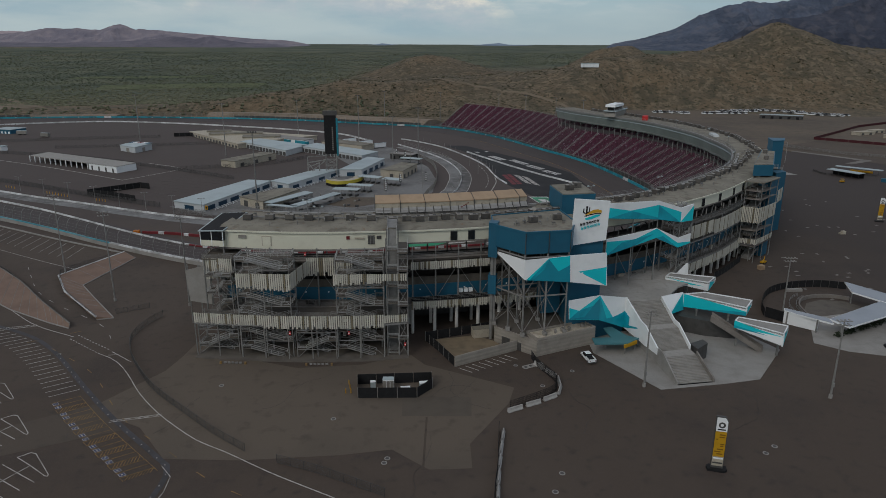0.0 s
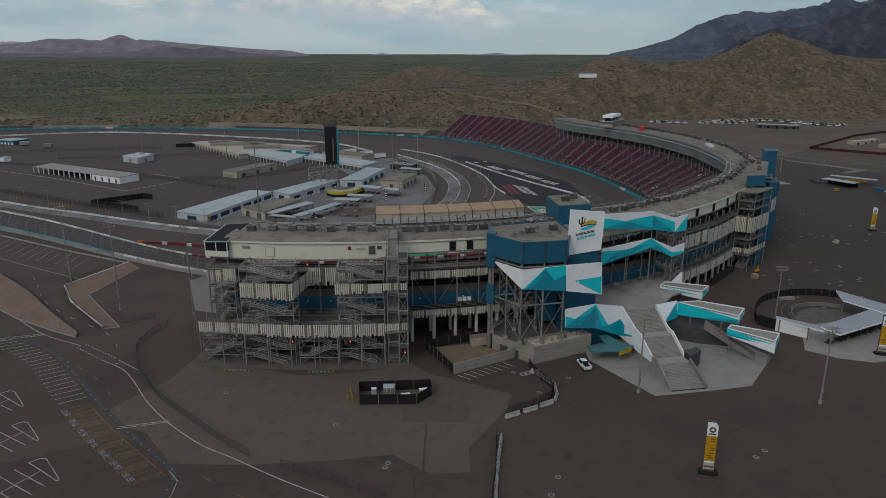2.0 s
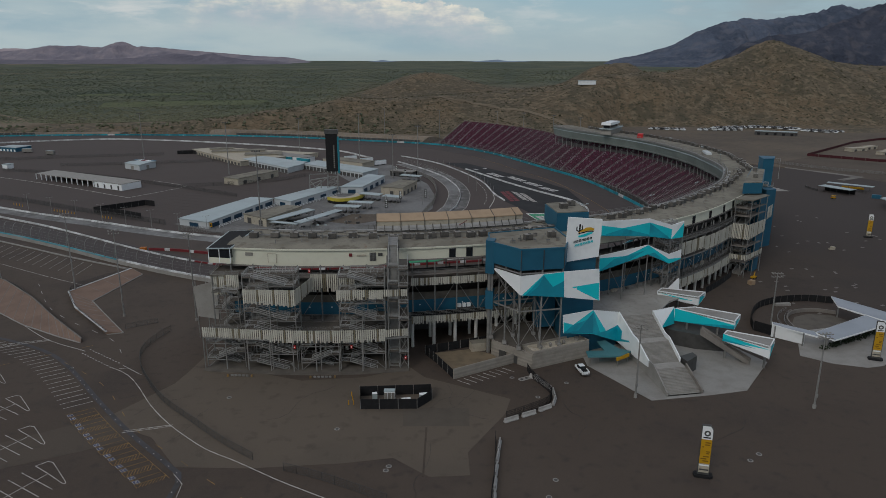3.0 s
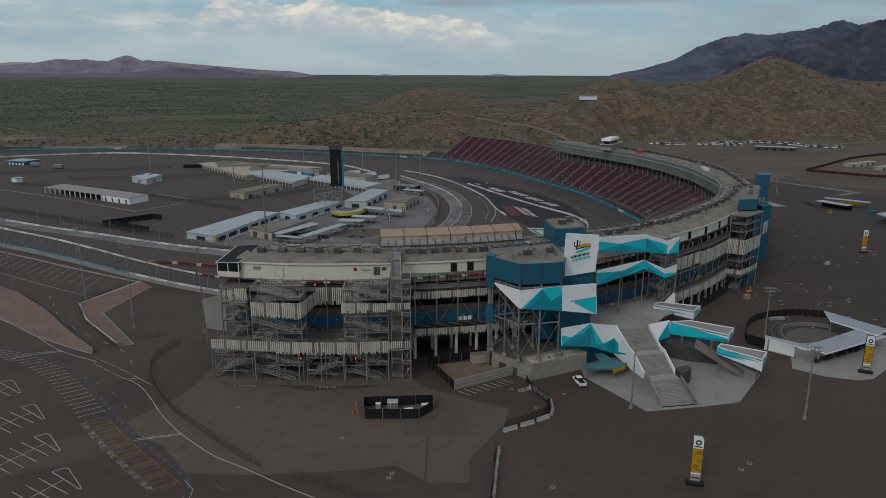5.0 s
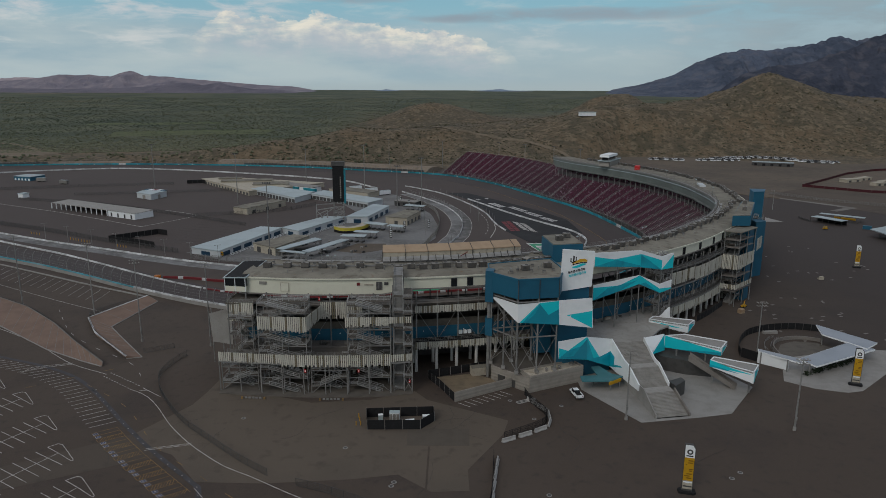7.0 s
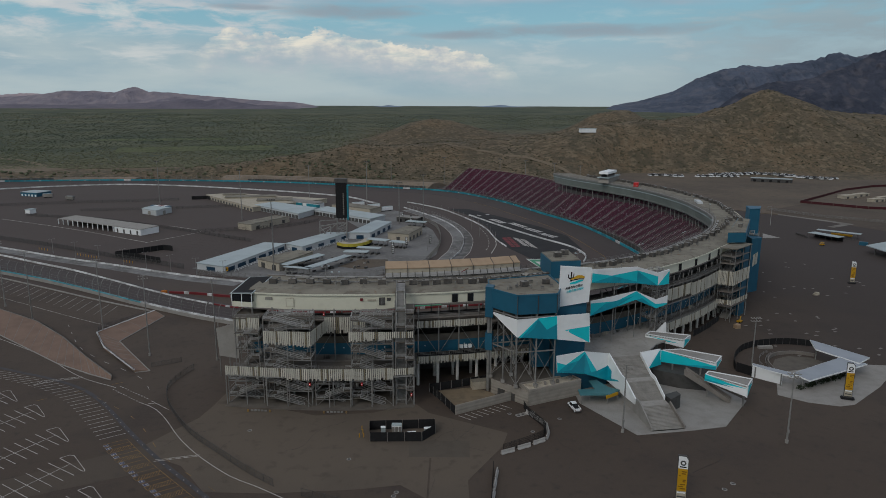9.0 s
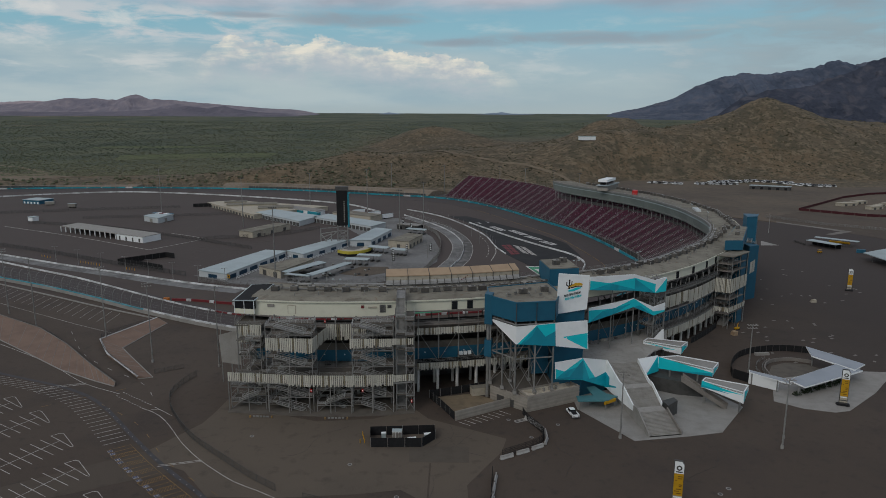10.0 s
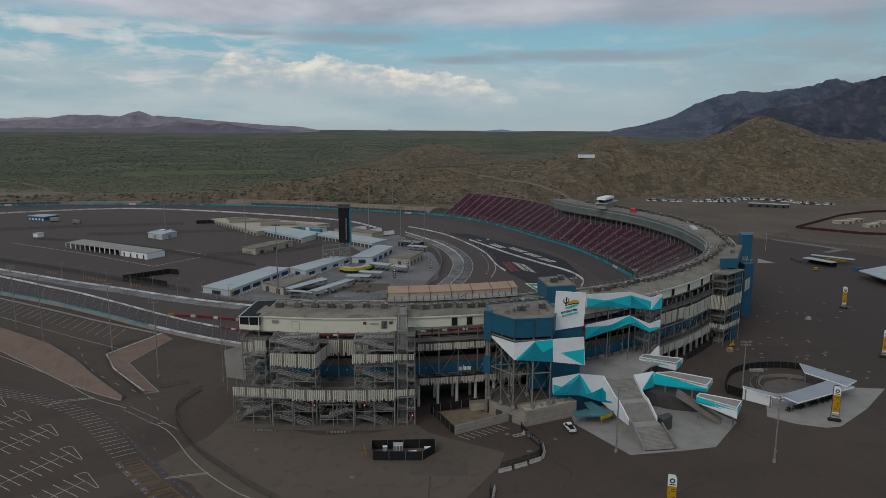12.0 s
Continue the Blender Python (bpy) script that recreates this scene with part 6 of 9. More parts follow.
# (height, left edge, right edge) where each flight and landing begins
LV = [(10.0, (53.0, 190.6), (61.6, 192.4)), (6.9, (54.4, 181.2), (62.4, 182.8)), (6.9, (54.7, 178.6), (62.7, 180.2)), (3.5, (55.6, 172.4), (63.8, 174.0)), (3.5, (55.9, 169.3), (64.3, 170.9)), (0.1, (56.8, 161.0), (65.9, 162.6))]
TREAD_CONCRETE = material("stair_tread_concrete", (0.3, 0.285, 0.26), 0.9, spots=[(0.5, 5, 0.45, 0.7, (0.22, 0.21, 0.19), 0.8), (3, 4, 0.5, 0.7, (0.2, 0.19, 0.178), 0.5)], island=0.05)
for (za, la, ra), (zb, lb, rb0) in zip(LV, LV[1:]):
    la, ra, lb, rb0 = Vector(la), Vector(ra), Vector(lb), Vector(rb0)
    if abs(za - zb) < 0.01:
        Soup().prism([tuple(lb), tuple(rb0), tuple(ra), tuple(la)], za - 0.6, za).done("landing", DECK, stair)
        continue
    n = int(round((za - zb) / 0.175))
    for i in range(n):
        a, b, z = i / n, (i + 1) / n, za - (za - zb) * (i + 1) / n
        Soup().prism([tuple(la.lerp(lb, b)), tuple(ra.lerp(rb0, b)), tuple(ra.lerp(rb0, a)), tuple(la.lerp(lb, a))], max(0, z - 0.7), z).done("step", TREAD_CONCRETE, stair)


def side_wall(k, i0, i1, up, low, mat, name, label, t=0.35):
    """A stair cheek between two breaks of the stair line: k 1 left, 2 right; up and low are heights above that line (low None: down to the ground)."""
    sp = Soup()
    out = -t if k == 1 else t
    for p, q in zip(LV[i0:i1], LV[i0 + 1 : i1 + 1]):
        (xa, ya), (xb, yb), za, zb = p[k], q[k], p[0], q[0]
        la, lb = (0.0 if low is None else za + low), (0.0 if low is None else zb + low)
        sp.hexa([(xb, yb, lb), (xb + out, yb, lb), (xa + out, ya, la), (xa, ya, la), (xb, yb, zb + up), (xb + out, yb, zb + up), (xa + out, ya, za + up), (xa, ya, za + up)])
    return sp.done(name, mat, stair, label)


side_wall(2, 0, 3, 1.15, -0.5, WHITE, "cheek_panel", "white painted metal cheek panel", 0.28)
side_wall(1, 0, 5, -0.1, None, CONCRETE, "cheek_wall", "", 0.3)
side_wall(2, 0, 5, -0.1, None, CONCRETE_DARK, "cheek_wall", "", 0.3)
side_wall(1, 3, 5, 1.0, -0.3, CONCRETE, "parapet", "")
side_wall(2, 4, 5, 1.0, -0.3, CONCRETE_DARK, "parapet", "")
cheek = thing("painted_screen", "white and teal cheek wall along the great stair", "screen")
top_l = [(51.3, 190.5, 11.3), (53.0, 181.2, 8.1), (53.4, 178.6, 8.0), (55.0, 172.4, 4.4)]
low_l = [(51.0, 189.8, 2.7), (52.9, 181.2, 2.65), (53.4, 178.6, 2.6), (55.0, 172.6, 2.6)]
for i in range(3):
    q = [low_l[i], low_l[i + 1], top_l[i + 1], top_l[i]]
    sh = [[(TEAL_DARK, [(0, 0), (0.88, 0.48), (0, 0.56)])], [], []][i]
    facets("screen_panel", q, sh, cheek, 0.25)
    a, b = Vector(top_l[i]), Vector(top_l[i + 1])
    Soup().beam(a + Vector((0.12, 0, 0.06)), b + Vector((0.12, 0, 0.06)), 0.4, 0.12).done("capping", WHITE, cheek)
Soup().prism([(65.4, 172.6), (69.3, 176.2), (68.9, 178.5), (64.6, 176)], 0.1, 4.2).done("wing_wall", STEEL_DARK, stair)

edge = thing("painted_screen", "white and teal faceted parapet of the entry deck", "screen")
facets("screen_panel", [(33.9, 180.6, 8.9), (42.9, 185.2, 6.8), (42.7, 185.2, 13.9), (33.6, 180.6, 14.1)], [(TEAL, [(0.0, 0.0), (1.0, 0.0), (1.0, 1.0), (0.32, 0.44), (0.0, 0.62)]), (TEAL_DARK, [(0.0, 0.02), (0.32, 0.44), (0.79, 0.62), (1.0, 0.9), (1.0, 0.02)]), (TEAL_MID, [(0.0, 0.02), (0.51, 0.16), (0.79, 0.62), (1.0, 0.9), (1.0, 0.02)])], edge)
facets("screen_panel", [(42.9, 185.2, 6.8), (51.0, 189.8, 2.7), (51.3, 190.5, 11.3), (42.7, 185.2, 13.9)], [(TEAL, [(0, 0.0), (0.55, 0.0), (0.55, 0.25), (0, 1.0)]), (TEAL_DARK, [(0.0, 0.0), (1, 0.0), (1, 0.56), (0.86, 0.46), (0.55, 0.26)]), (TEAL_DARK, [(0, 0.0), (0.3, 0.12), (0, 0.95)])], edge)
Soup().box(46.2, 193.2, 0.1, 10, 5, 7.4, 26).done("base_wall", BLUE, edge)


def tray(top, depth_near, depth_far, shapes, at_z, leg_at, lab):
    """A shallow cantilevered terrace: four plan corners, first two the near edge, with deep painted fascias."""
    tr = thing("terrace_tray", lab, "terrace")
    a, b, c, d = [Vector((x, y, at_z)) for x, y in top]
    Soup().prism([(v.x, v.y) for v in (a, b, c, d)], at_z - 0.6, at_z - 0.22).done("floor", CONCRETE, tr)
    la, lb = Vector((0, 0, depth_near)), Vector((0, 0, depth_far))
    facets("fascia", [a - la, b - lb, b, a], shapes, tr, 0.3)
    facets("fascia", [b - lb, c - Vector((0, 0, 1.6)), c, b], [(TEAL, [(0.1, 0), (0.9, 0.3), (0.2, 0.9)])], tr, 0.3)
    facets("fascia", [c - Vector((0, 0, 1.2)), d - Vector((0, 0, 1.2)), d, c], [], tr, 0.3)
    facets("fascia", [d - Vector((0, 0, 1.2)), a - la, a, d], [], tr, 0.3)
    sp = Soup()
    sp.slab([a - la, b - lb, c - Vector((0, 0, 1.2)), d - Vector((0, 0, 1.2))], 0.15, (0, 0, -1))
    sp.done("soffit", STEEL_DARK, tr)
    for x, y, z in leg_at:
        Soup().beam((x, y, 0), (x, y, z), 0.45).done("leg", STEEL, tr)
    return tr


tray([(68.3, 209.6), (79.2, 203.6), (83.2, 208.6), (70.8, 212.8)], 1.8, 2.9, [(TEAL, [(0.05, 0.7), (0.6, 0.35), (0.9, 0.45), (0.4, 0.6)])], 11.2, [(72, 209.5, 9.6), (79.5, 206.5, 9.0)], "white and teal cantilevered terrace off the deck")
tray([(69.6, 197.4), (83.2, 186.4), (87.3, 192.3), (76.4, 198.7)], 4.0, 2.4, [(TEAL, [(0, 0), (1, 0), (1, 0.5), (0, 0.99)]), (TEAL_DARK, [(0.3, 0), (1, 0), (1, 0.42), (0.62, 0.2)])], 10.0, [(72.6, 194, 6.5), (80, 190, 7.8)], "teal and white cantilevered terrace beside the stair")
tray([(78.4, 182.4), (87.4, 173.5), (91.2, 179), (80.5, 185.1)], 2.2, 3.6, [(TEAL, [(0, 0.2), (0.15, 0.25), (1, 0.72), (0.5, 0.75), (0, 0.98)]), (TEAL_DARK, [(0, 0.05), (0.7, 0.45), (0, 0.4)])], 8.0, [(80, 183.6, 6), (88.3, 177.5, 5)], "low white and teal cantilevered terrace over the plaza")
link = thing("painted_screen", "white and teal folded parapet beside the great stair", "screen")
facets("screen_panel", [(63.6, 190.0, 6.4), (70.1, 197.3, 5.0), (69.6, 197.3, 10.4), (62.1, 192.6, 10.9)], [(TEAL, [(0.05, 0), (1, 0), (1, 0.98)]), (TEAL_DARK, [(0.05, 0), (1, 0), (0.5, 0.2)])], link)

wedge = thing("wall_panel", "white wedge-shaped panel at the terrace's end", "wall panel")
Soup().slab([(72.8, 214.0, 10.0), (76.8, 214.0, 10.0), (76.5, 214.0, 13.8), (75.9, 214.0, 13.6)], 0.25).done("panel", WHITE, wedge)

ramp = thing("side_stair", "straight concrete stair down from a terrace to the plaza", "stairs")
sp = Soup()
for i in range(40):
    t = (i + 0.5) / 40
    sp.box(74.2 + 11.6 * t, 187 - 6.6 * t, 7.0 - 6.9 * t - 0.4, 0.5, 2.4, 0.42, -29.6)
sp.done("flight", CONCRETE, ramp)
for o in (-1.2, 1.2):
    dx, dy = o * 0.494, o * 0.87
    Soup().hexa([(74 + dx, 187 + dy, 6.2), (74.2 + dx, 187.2 + dy, 6.2), (86 + dx, 180.5 + dy, -0.3), (85.8 + dx, 180.3 + dy, -0.3), (74 + dx, 187 + dy, 8.0), (74.2 + dx, 187.2 + dy, 8.0), (86 + dx, 180.5 + dy, 1.1), (85.8 + dx, 180.3 + dy, 1.1)]).done("cheek_wall", CONCRETE_DARK, ramp)

can = thing("ticket_canopy", "blue-green flat canopy on posts beside the plaza", "canopy")
Soup().prism([(40.3, 177.6), (49.0, 177.8), (53, 181.2), (50, 183), (47.5, 188.8), (45, 188), (45.6, 181.6), (40.4, 181.3)], 3.0, 3.35).done("canopy_roof", material("blue_green_roof", (0.06, 0.18, 0.2), 0.5, spots=[(0.3, 4, 0.45, 0.7, (0.08, 0.22, 0.24), 0.6)]), can)
for x, y in ((41, 178.3), (48.6, 178.4), (52, 181), (44, 181)):
    Soup().tube((x, y, 0.1), (x, y, 3), 0.14).done("post", STEEL, can)
bar = Soup().box(50.0, 178.6, 2.3, 5.0, 0.4, 0.9, 36).done("banner_board", YELLOW, can, "yellow banner board")

# ---- block-walled service building and yard ----
svc = thing("service_building", "low concrete-block service building with a flat roof", "building")
SV = [(25.2, 176.8), (41.9, 184.9), (39.4, 189.2), (23.0, 181.8)]
Soup().prism(SV, 0, 4.6).done("wall", BLOCK, svc)
Soup().prism([(25.6, 177.6), (41.2, 185.0), (39.2, 188.5), (23.5, 181.6)], 4.6, 4.7).done("roof", material("pale_roof", (0.58, 0.52, 0.42), 0.9, spots=[(0.4, 5, 0.45, 0.65, (0.36, 0.31, 0.24), 0.8), (1.5, 4, 0.55, 0.7, (0.25, 0.21, 0.16), 0.6)]), svc)
sp = Soup()
for (x, y), (x2, y2) in zip(SV, SV[1:] + SV[:1]):
    sp.beam((x, y, 4.85), (x2, y2, 4.85), 0.35, 0.5)
sp.done("parapet", BLOCK, svc)
BLOCK_B = material("darker_concrete_block", (0.285, 0.26, 0.224), 0.9, spots=[(0.4, 5, 0.45, 0.7, (0.22, 0.2, 0.17), 0.8)], island=0.06)
for i in range(8):
    k = 0.012 + 0.006 * (i % 2)
    q = [(x + (32.4 - x) * -k, y + (183.2 - y) * -k * 2) for x, y in SV]
    Soup().prism(q, 0.55 * i + 0.02, 0.55 * i + 0.53).done("block_course", BLOCK if i % 2 else BLOCK_B, svc)
for x, y, r in ((27.5, 179.6, 0.5), (30.5, 181.4, 0.35), (32.5, 182.6, 0.4), (34.5, 183.2, 0.4), (38.6, 185.8, 0.6)):
    v = Soup().tube((x, y, 4.7), (x, y, 5.5), r, sides=10).done("roof_vent", HVAC, svc)
    Soup().tube((x, y, 5.5), (x, y, 5.8), r * 1.35, r * 0.6, sides=10).done("vent_cap", HVAC, v)
pad = thing("service_yard", "block-walled yard with a raised pad under the blue block", "yard")
Soup().prism([(14.8, 186.4), (23.2, 178.4), (25.0, 176.9), (23.0, 181.8), (39.4, 189.2), (36, 203), (15, 199)], 0, 4.3).done("raised_pad", BLOCK, pad)
Soup().prism([(15.4, 186.6), (23.3, 179.2), (22.6, 182.2), (38.8, 189.6), (35.6, 202), (15.6, 198)], 4.3, 4.42).done("pad_floor", PAD_DARK, pad)
Soup().box(20.9, 180.3, 0.1, 1.1, 0.25, 2.2, -46).done("door", STEEL_DARK, pad)
Soup().box(17.6, 183.4, 0.1, 2.6, 0.25, 2.4, -46).done("door", STEEL_DARK, pad)
yard = thing("loading_yard", "walled loading yard with a dusty floor", "yard")
Soup().prism([(3.7, 171.2), (18.9, 179.9), (14.8, 186.2), (9.5, 190), (-3.6, 186.6)], 0.02, 0.16).done("yard_floor", material("dusty_floor", (0.23, 0.18, 0.12), 0.95, spots=[(0.3, 5, 0.45, 0.65, (0.15, 0.12, 0.085), 0.8)]), yard)
for i in range(6):
    o = 0.02 * (i % 2)
    Soup().slab([(3.7 + o, 170.8 - o, 0.48 * i), (20.6, 180.8 - o, 0.48 * i), (20.6, 180.8 - o, 0.48 * i + 0.46), (3.7 + o, 170.8 - o, 0.48 * i + 0.46)], 0.35).done("block_course", BLOCK if i % 2 else BLOCK_B, yard)
for i in range(9):
    o = 0.03 * (i % 2)
    Soup().slab([(14.7 - o, 186.2 - o, 0.48 * i), (25.0 - o, 176.7 - o, 0.48 * i), (25.0 - o, 176.7 - o, 0.48 * i + 0.46), (14.7 - o, 186.2 - o, 0.48 * i + 0.46)], 0.1).done("block_course", BLOCK if i % 2 else BLOCK_B, pad)
for x0, y0, x1, y1 in ((-4.1, 186.4, -0.6, 180), (-0.6, 180, 3.5, 171), (-4.1, 186.6, 6, 190.5), (6, 190.5, 14, 194)):
    n = 3
    for i in range(n):
        a = Vector((x0 + (x1 - x0) * i / n, y0 + (y1 - y0) * i / n, 0.1))
        b = Vector((x0 + (x1 - x0) * (i + 0.94) / n, y0 + (y1 - y0) * (i + 0.94) / n, 0.1))
        Soup().slab([a, b, b + Vector((0, 0, 2.5)), a + Vector((0, 0, 2.5))], 0.08).done("mesh_panel", BLACK, yard, "black mesh fence panel")
        Soup().beam(a, a + Vector((0, 0, 2.7)), 0.12).done("fence_post", STEEL, yard)
box = thing("storage_container", "dusty tan storage container in the yard", "container", (12.0, 189.8, 0.16), 14)
Soup().box(0, 0, 0, 6.4, 2.5, 2.5).done("container_body", BEIGE, box)
for i in range(15):
    Soup().box(-2.9 + 0.415 * i, -1.28, 0.1, 0.16, 0.06, 2.3).done("rib", BEIGE, box)
Soup().box(0, 0, 2.5, 6.5, 2.6, 0.08).done("container_roof", ROOF, box)

# ---- things on the lot ----
def at_many(make, places, group):
    """Builds a thing once and copies it to the other places (x, y, z, rz)."""
    first = make()
    tagged(first, group=group)
    for i, p in enumerate(places):
        m = pose(p[0], p[1], p[2], 0, 0, p[3])
        if i == 0:
            first.matrix_world = m
        else:
            copy_thing(first, m)
    return first


def light_pole(h, heads=6, name="area_light"):
    t = thing(name, "tall galvanised area-light pole with floodlight heads", "light pole")
    Soup().tube((0, 0, 0), (0, 0, 0.9), 0.42, sides=12).done("footing", CONCRETE, t)
    Soup().tube((0, 0, 0.9), (0, 0, h), 0.25, 0.13, sides=10).done("pole", STEEL, t)
    Soup().box(0, -0.28, 3.0, 0.4, 0.3, 0.9).done("control_box", STEEL, t)
    for k, z in enumerate((h - 0.3, h - 1.3)):
        arm = Soup().beam((-1.5, 0, z), (1.5, 0, z), 0.1).done("crossarm", STEEL, t)
        n = heads // 2
        for i in range(n):
            x = -1.4 + 2.8 * i / (n - 1)
            for y in (-0.45, 0.45):
                sp = Soup().box(x, y, z + 0.1, 0.42, 0.38, 0.18, 0, 0.75)
                sp.beam((x, 0, z), (x, y, z + 0.15), 0.06)
                sp.done("lamp_head", HVAC, arm)
    return t


at_many(lambda: light_pole(29, 8), [(-190.8, 274.7, 0, 20), (-167.5, 255.5, 0, 25), (-131.5, 241, 0, 30), (-103, 216.5, 0, 30), (-78, 212.5, 0, 10)], "tall area lights along the track fence")
at_many(lambda: light_pole(19.4, 8), [(48.6, 160.7, 0, 8), (90.2, 155.2, 0, 5), (101.5, 202, 0, 0)], "area lights of the entry plaza")


def totem():
    t = thing("totem_sign", "tall white and yellow totem sign on a dark base", "sign")
    Soup().prism([(-1.7, -0.85), (1.3, -0.95), (1.85, -0.5), (1.8, 0.8), (-1.4, 0.9), (-1.85, 0.4)], 0, 0.5).done("plinth", BLACK, t)
    sp = Soup()
    sp.slab([(-1.12, -0.25, 0.5), (1.12, -0.25, 0.5), (1.12, -0.25, 10.6), (0.55, -0.25, 11.5), (-1.12, -0.25, 11.5)], 0.5)
    sp.done("body", STEEL_DARK, t)
    f = sp = Soup().slab([(-1.0, -0.3, 8.4), (1.0, -0.3, 8.4), (1.0, -0.3, 10.5), (0.5, -0.3, 11.3), (-1.0, -0.3, 11.3)], 0.06).done("header_panel", WHITE, t, "white header panel with a dark round emblem")
    Soup().slab([(-1.0, -0.3, 3.0), (1.0, -0.3, 3.0), (1.0, -0.3, 8.38), (-1.0, -0.3, 8.38)], 0.06).done("yellow_panel", YELLOW, t, "yellow lettered panel")
    lo = Soup().slab([(-1.0, -0.3, 1.0), (1.0, -0.3, 1.0), (1.0, -0.3, 2.98), (-1.0, -0.3, 2.98)], 0.06).done("foot_panel", BEIGE, t, "pale printed foot panel")
    ring = Soup()
    for i in range(16):
        a, b = 2 * math.pi * i / 16, 2 * math.pi * (i + 1) / 16
        ring.slab([(0.62 * math.cos(q), -0.34, 9.75 + 0.62 * math.sin(q)) for q in (a, b)] + [(0.3 * math.cos(q), -0.34, 9.75 + 0.3 * math.sin(q)) for q in (b, a)], 0.03)
    ring.done("emblem", STEEL_DARK, f)
    Soup().slab([(-0.7, -0.34, 8.7), (0.7, -0.34, 8.7), (0.7, -0.34, 8.95), (-0.7, -0.34, 8.95)], 0.03).done("text_bar", BLACK, f)
    for z, x0, x1 in ((7.6, -0.2, 0.8), (7.1, -0.2, 0.7), (6.6, -0.7, -0.4), (5.6, 0.1, 0.8), (5.2, 0.1, 0.7), (4.5, -0.4, 0.7), (4.0, -0.8, 0.3), (3.5, -0.4, 0.7)):
        Soup().slab([(x0, -0.34, z), (x1, -0.34, z), (x1, -0.34, z + 0.24), (x0, -0.34, z + 0.24)], 0.03).done("text_bar", material("sign_brown", (0.2, 0.1, 0.01), 0.6) if z == 7.6 else bpy.data.materials["sign_brown"], t)
    for z in (2.5, 1.5):
        Soup().slab([(-0.9, -0.34, z), (0.9, -0.34, z), (0.9, -0.34, z + 0.3), (-0.9, -0.34, z + 0.3)], 0.03).done("text_bar", WHITE if z > 2 else STEEL_DARK, lo)
    return t


at_many(totem, [(52.9, 127.6, 0, -14), (122.0, 182.6, 0.1, -20), (176.2, 243.4, 0, -25), (204.2, 320, 0, -22)], "totem signs on the lot")


CAST = material("cast_barrier_concrete", (0.4, 0.385, 0.365), 0.9, spots=[(0.6, 5, 0.45, 0.65, (0.3, 0.285, 0.265), 0.8), (3.0, 4, 0.52, 0.7, (0.24, 0.225, 0.21), 0.5)])


def k_rail():
    t = thing("concrete_barrier", "pale concrete road barrier segment", "barrier")
    sp = Soup()
    prof = [(-0.38, 0.08), (-0.38, 0.25), (-0.18, 0.55), (-0.14, 1.1), (0.14, 1.1), (0.18, 0.55), (0.38, 0.25), (0.38, 0.08)]
    L = 1.95
    n = len(prof)
    sp.v += [(-L, y, z) for y, z in prof] + [(L, y, z) for y, z in prof]
    sp.f += [tuple(range(n)), tuple(reversed(range(n, 2 * n)))] + [(i, i + n, (i + 1) % n + n, (i + 1) % n) for i in range(n)]
    sp.box(-1.1, 0, 0, 0.8, 0.7, 0.1).box(1.1, 0, 0, 0.8, 0.7, 0.1)
    sp.done("body", CAST, t)
    return t


at_many(k_rail, [(16.6, 149.4, 0, 28), (21.0, 151.9, 0, 28), (25.2, 154.6, 0, 33), (28.0, 158.2, 0, 72), (28.6, 162.2, 0, 88), (27.3, 166.6, 0, 120), (25.0, 170.6, 0, 122), (12.9, 138.6, 0, 80), (12.2, 134.2, 0, 80), (11.5, 129.4, 0, 80), (10.9, 124.6, 0, 82), (10.4, 120, 0, 84)], "concrete barriers on the lot")


def chain_fence(pts, h, label, mat=STEEL_DARK, step=3.0, wire=0.025, name="wire_fence"):
    """A fence on posts, with rails and thin pickets for its mesh."""
    t = thing(name, label, "fence")
    line = Line(pts)
    ss = line.steps(0, line.length, step)
    first = None
    for s in ss:
        if first is None:
            first = Soup().tube((0, 0, 0), (0, 0, h + 0.1), 0.06 if step < 4 else 0.12, sides=6).done("fence_post", mat, t)
            o = first
        else:
            o = first.copy()
            scene.collection.objects.link(o)
        o.matrix_basis = pose(*line.at(s), 0, 0, 0, line.angle(s))

    wires = Soup()
    for a, b in zip(ss, ss[1:]):
        n = int(step / 0.22)
        for i in range(n):
            x, y = line.at(a + (b - a) * i / n)
            wires.beam((x, y, 0.12), (x, y, h), wire)
        for k in range(1, 5):
            wires.beam((*line.at(a), h * k / 5), (*line.at(b), h * k / 5), wire)
    for z in (0.12, h):
        swept(line, 0, line.length, rect(-0.03, 0.03, z - 0.03, z + 0.03), step).done("rail", mat, t)
    tagged(wires.done("fence_mesh", mat, t), kind="stuff")
    return t


chain_fence([(-83, 204), (-84.8, 197.6), (-85.2, 188.5), (-82.5, 180.5), (-77.7, 172.1), (-67.8, 158.9), (-55.7, 147.4), (-47, 139.5), (-39.1, 133.4)], 1.9, "low dark wire fence curving along the road", step=3.4)
chain_fence([(-31.8, 129.6), (-23.6, 126.3), (-10.1, 119.3)], 1.9, "low dark wire fence along the road", step=3.2)
chain_fence([(-97.8, 205.8), (-89.7, 210.8)], 1.6, "short dark wire fence at the ramp", step=3.0)
chain_fence([(15.5, 149.6), (20.8, 152.9), (25.0, 155.8), (27.3, 158.6), (27.8, 162.5), (26.4, 166.4), (24.4, 171), (23.6, 175.5)], 2.3, "dark wire fence behind concrete barriers", BLACK, step=2.6, wire=0.05)
chain_fence([(12.3, 141), (11.6, 134), (10.9, 127), (9.8, 120), (9.0, 112)], 2.3, "dark wire fence beside concrete barriers", BLACK, step=2.6, wire=0.05)

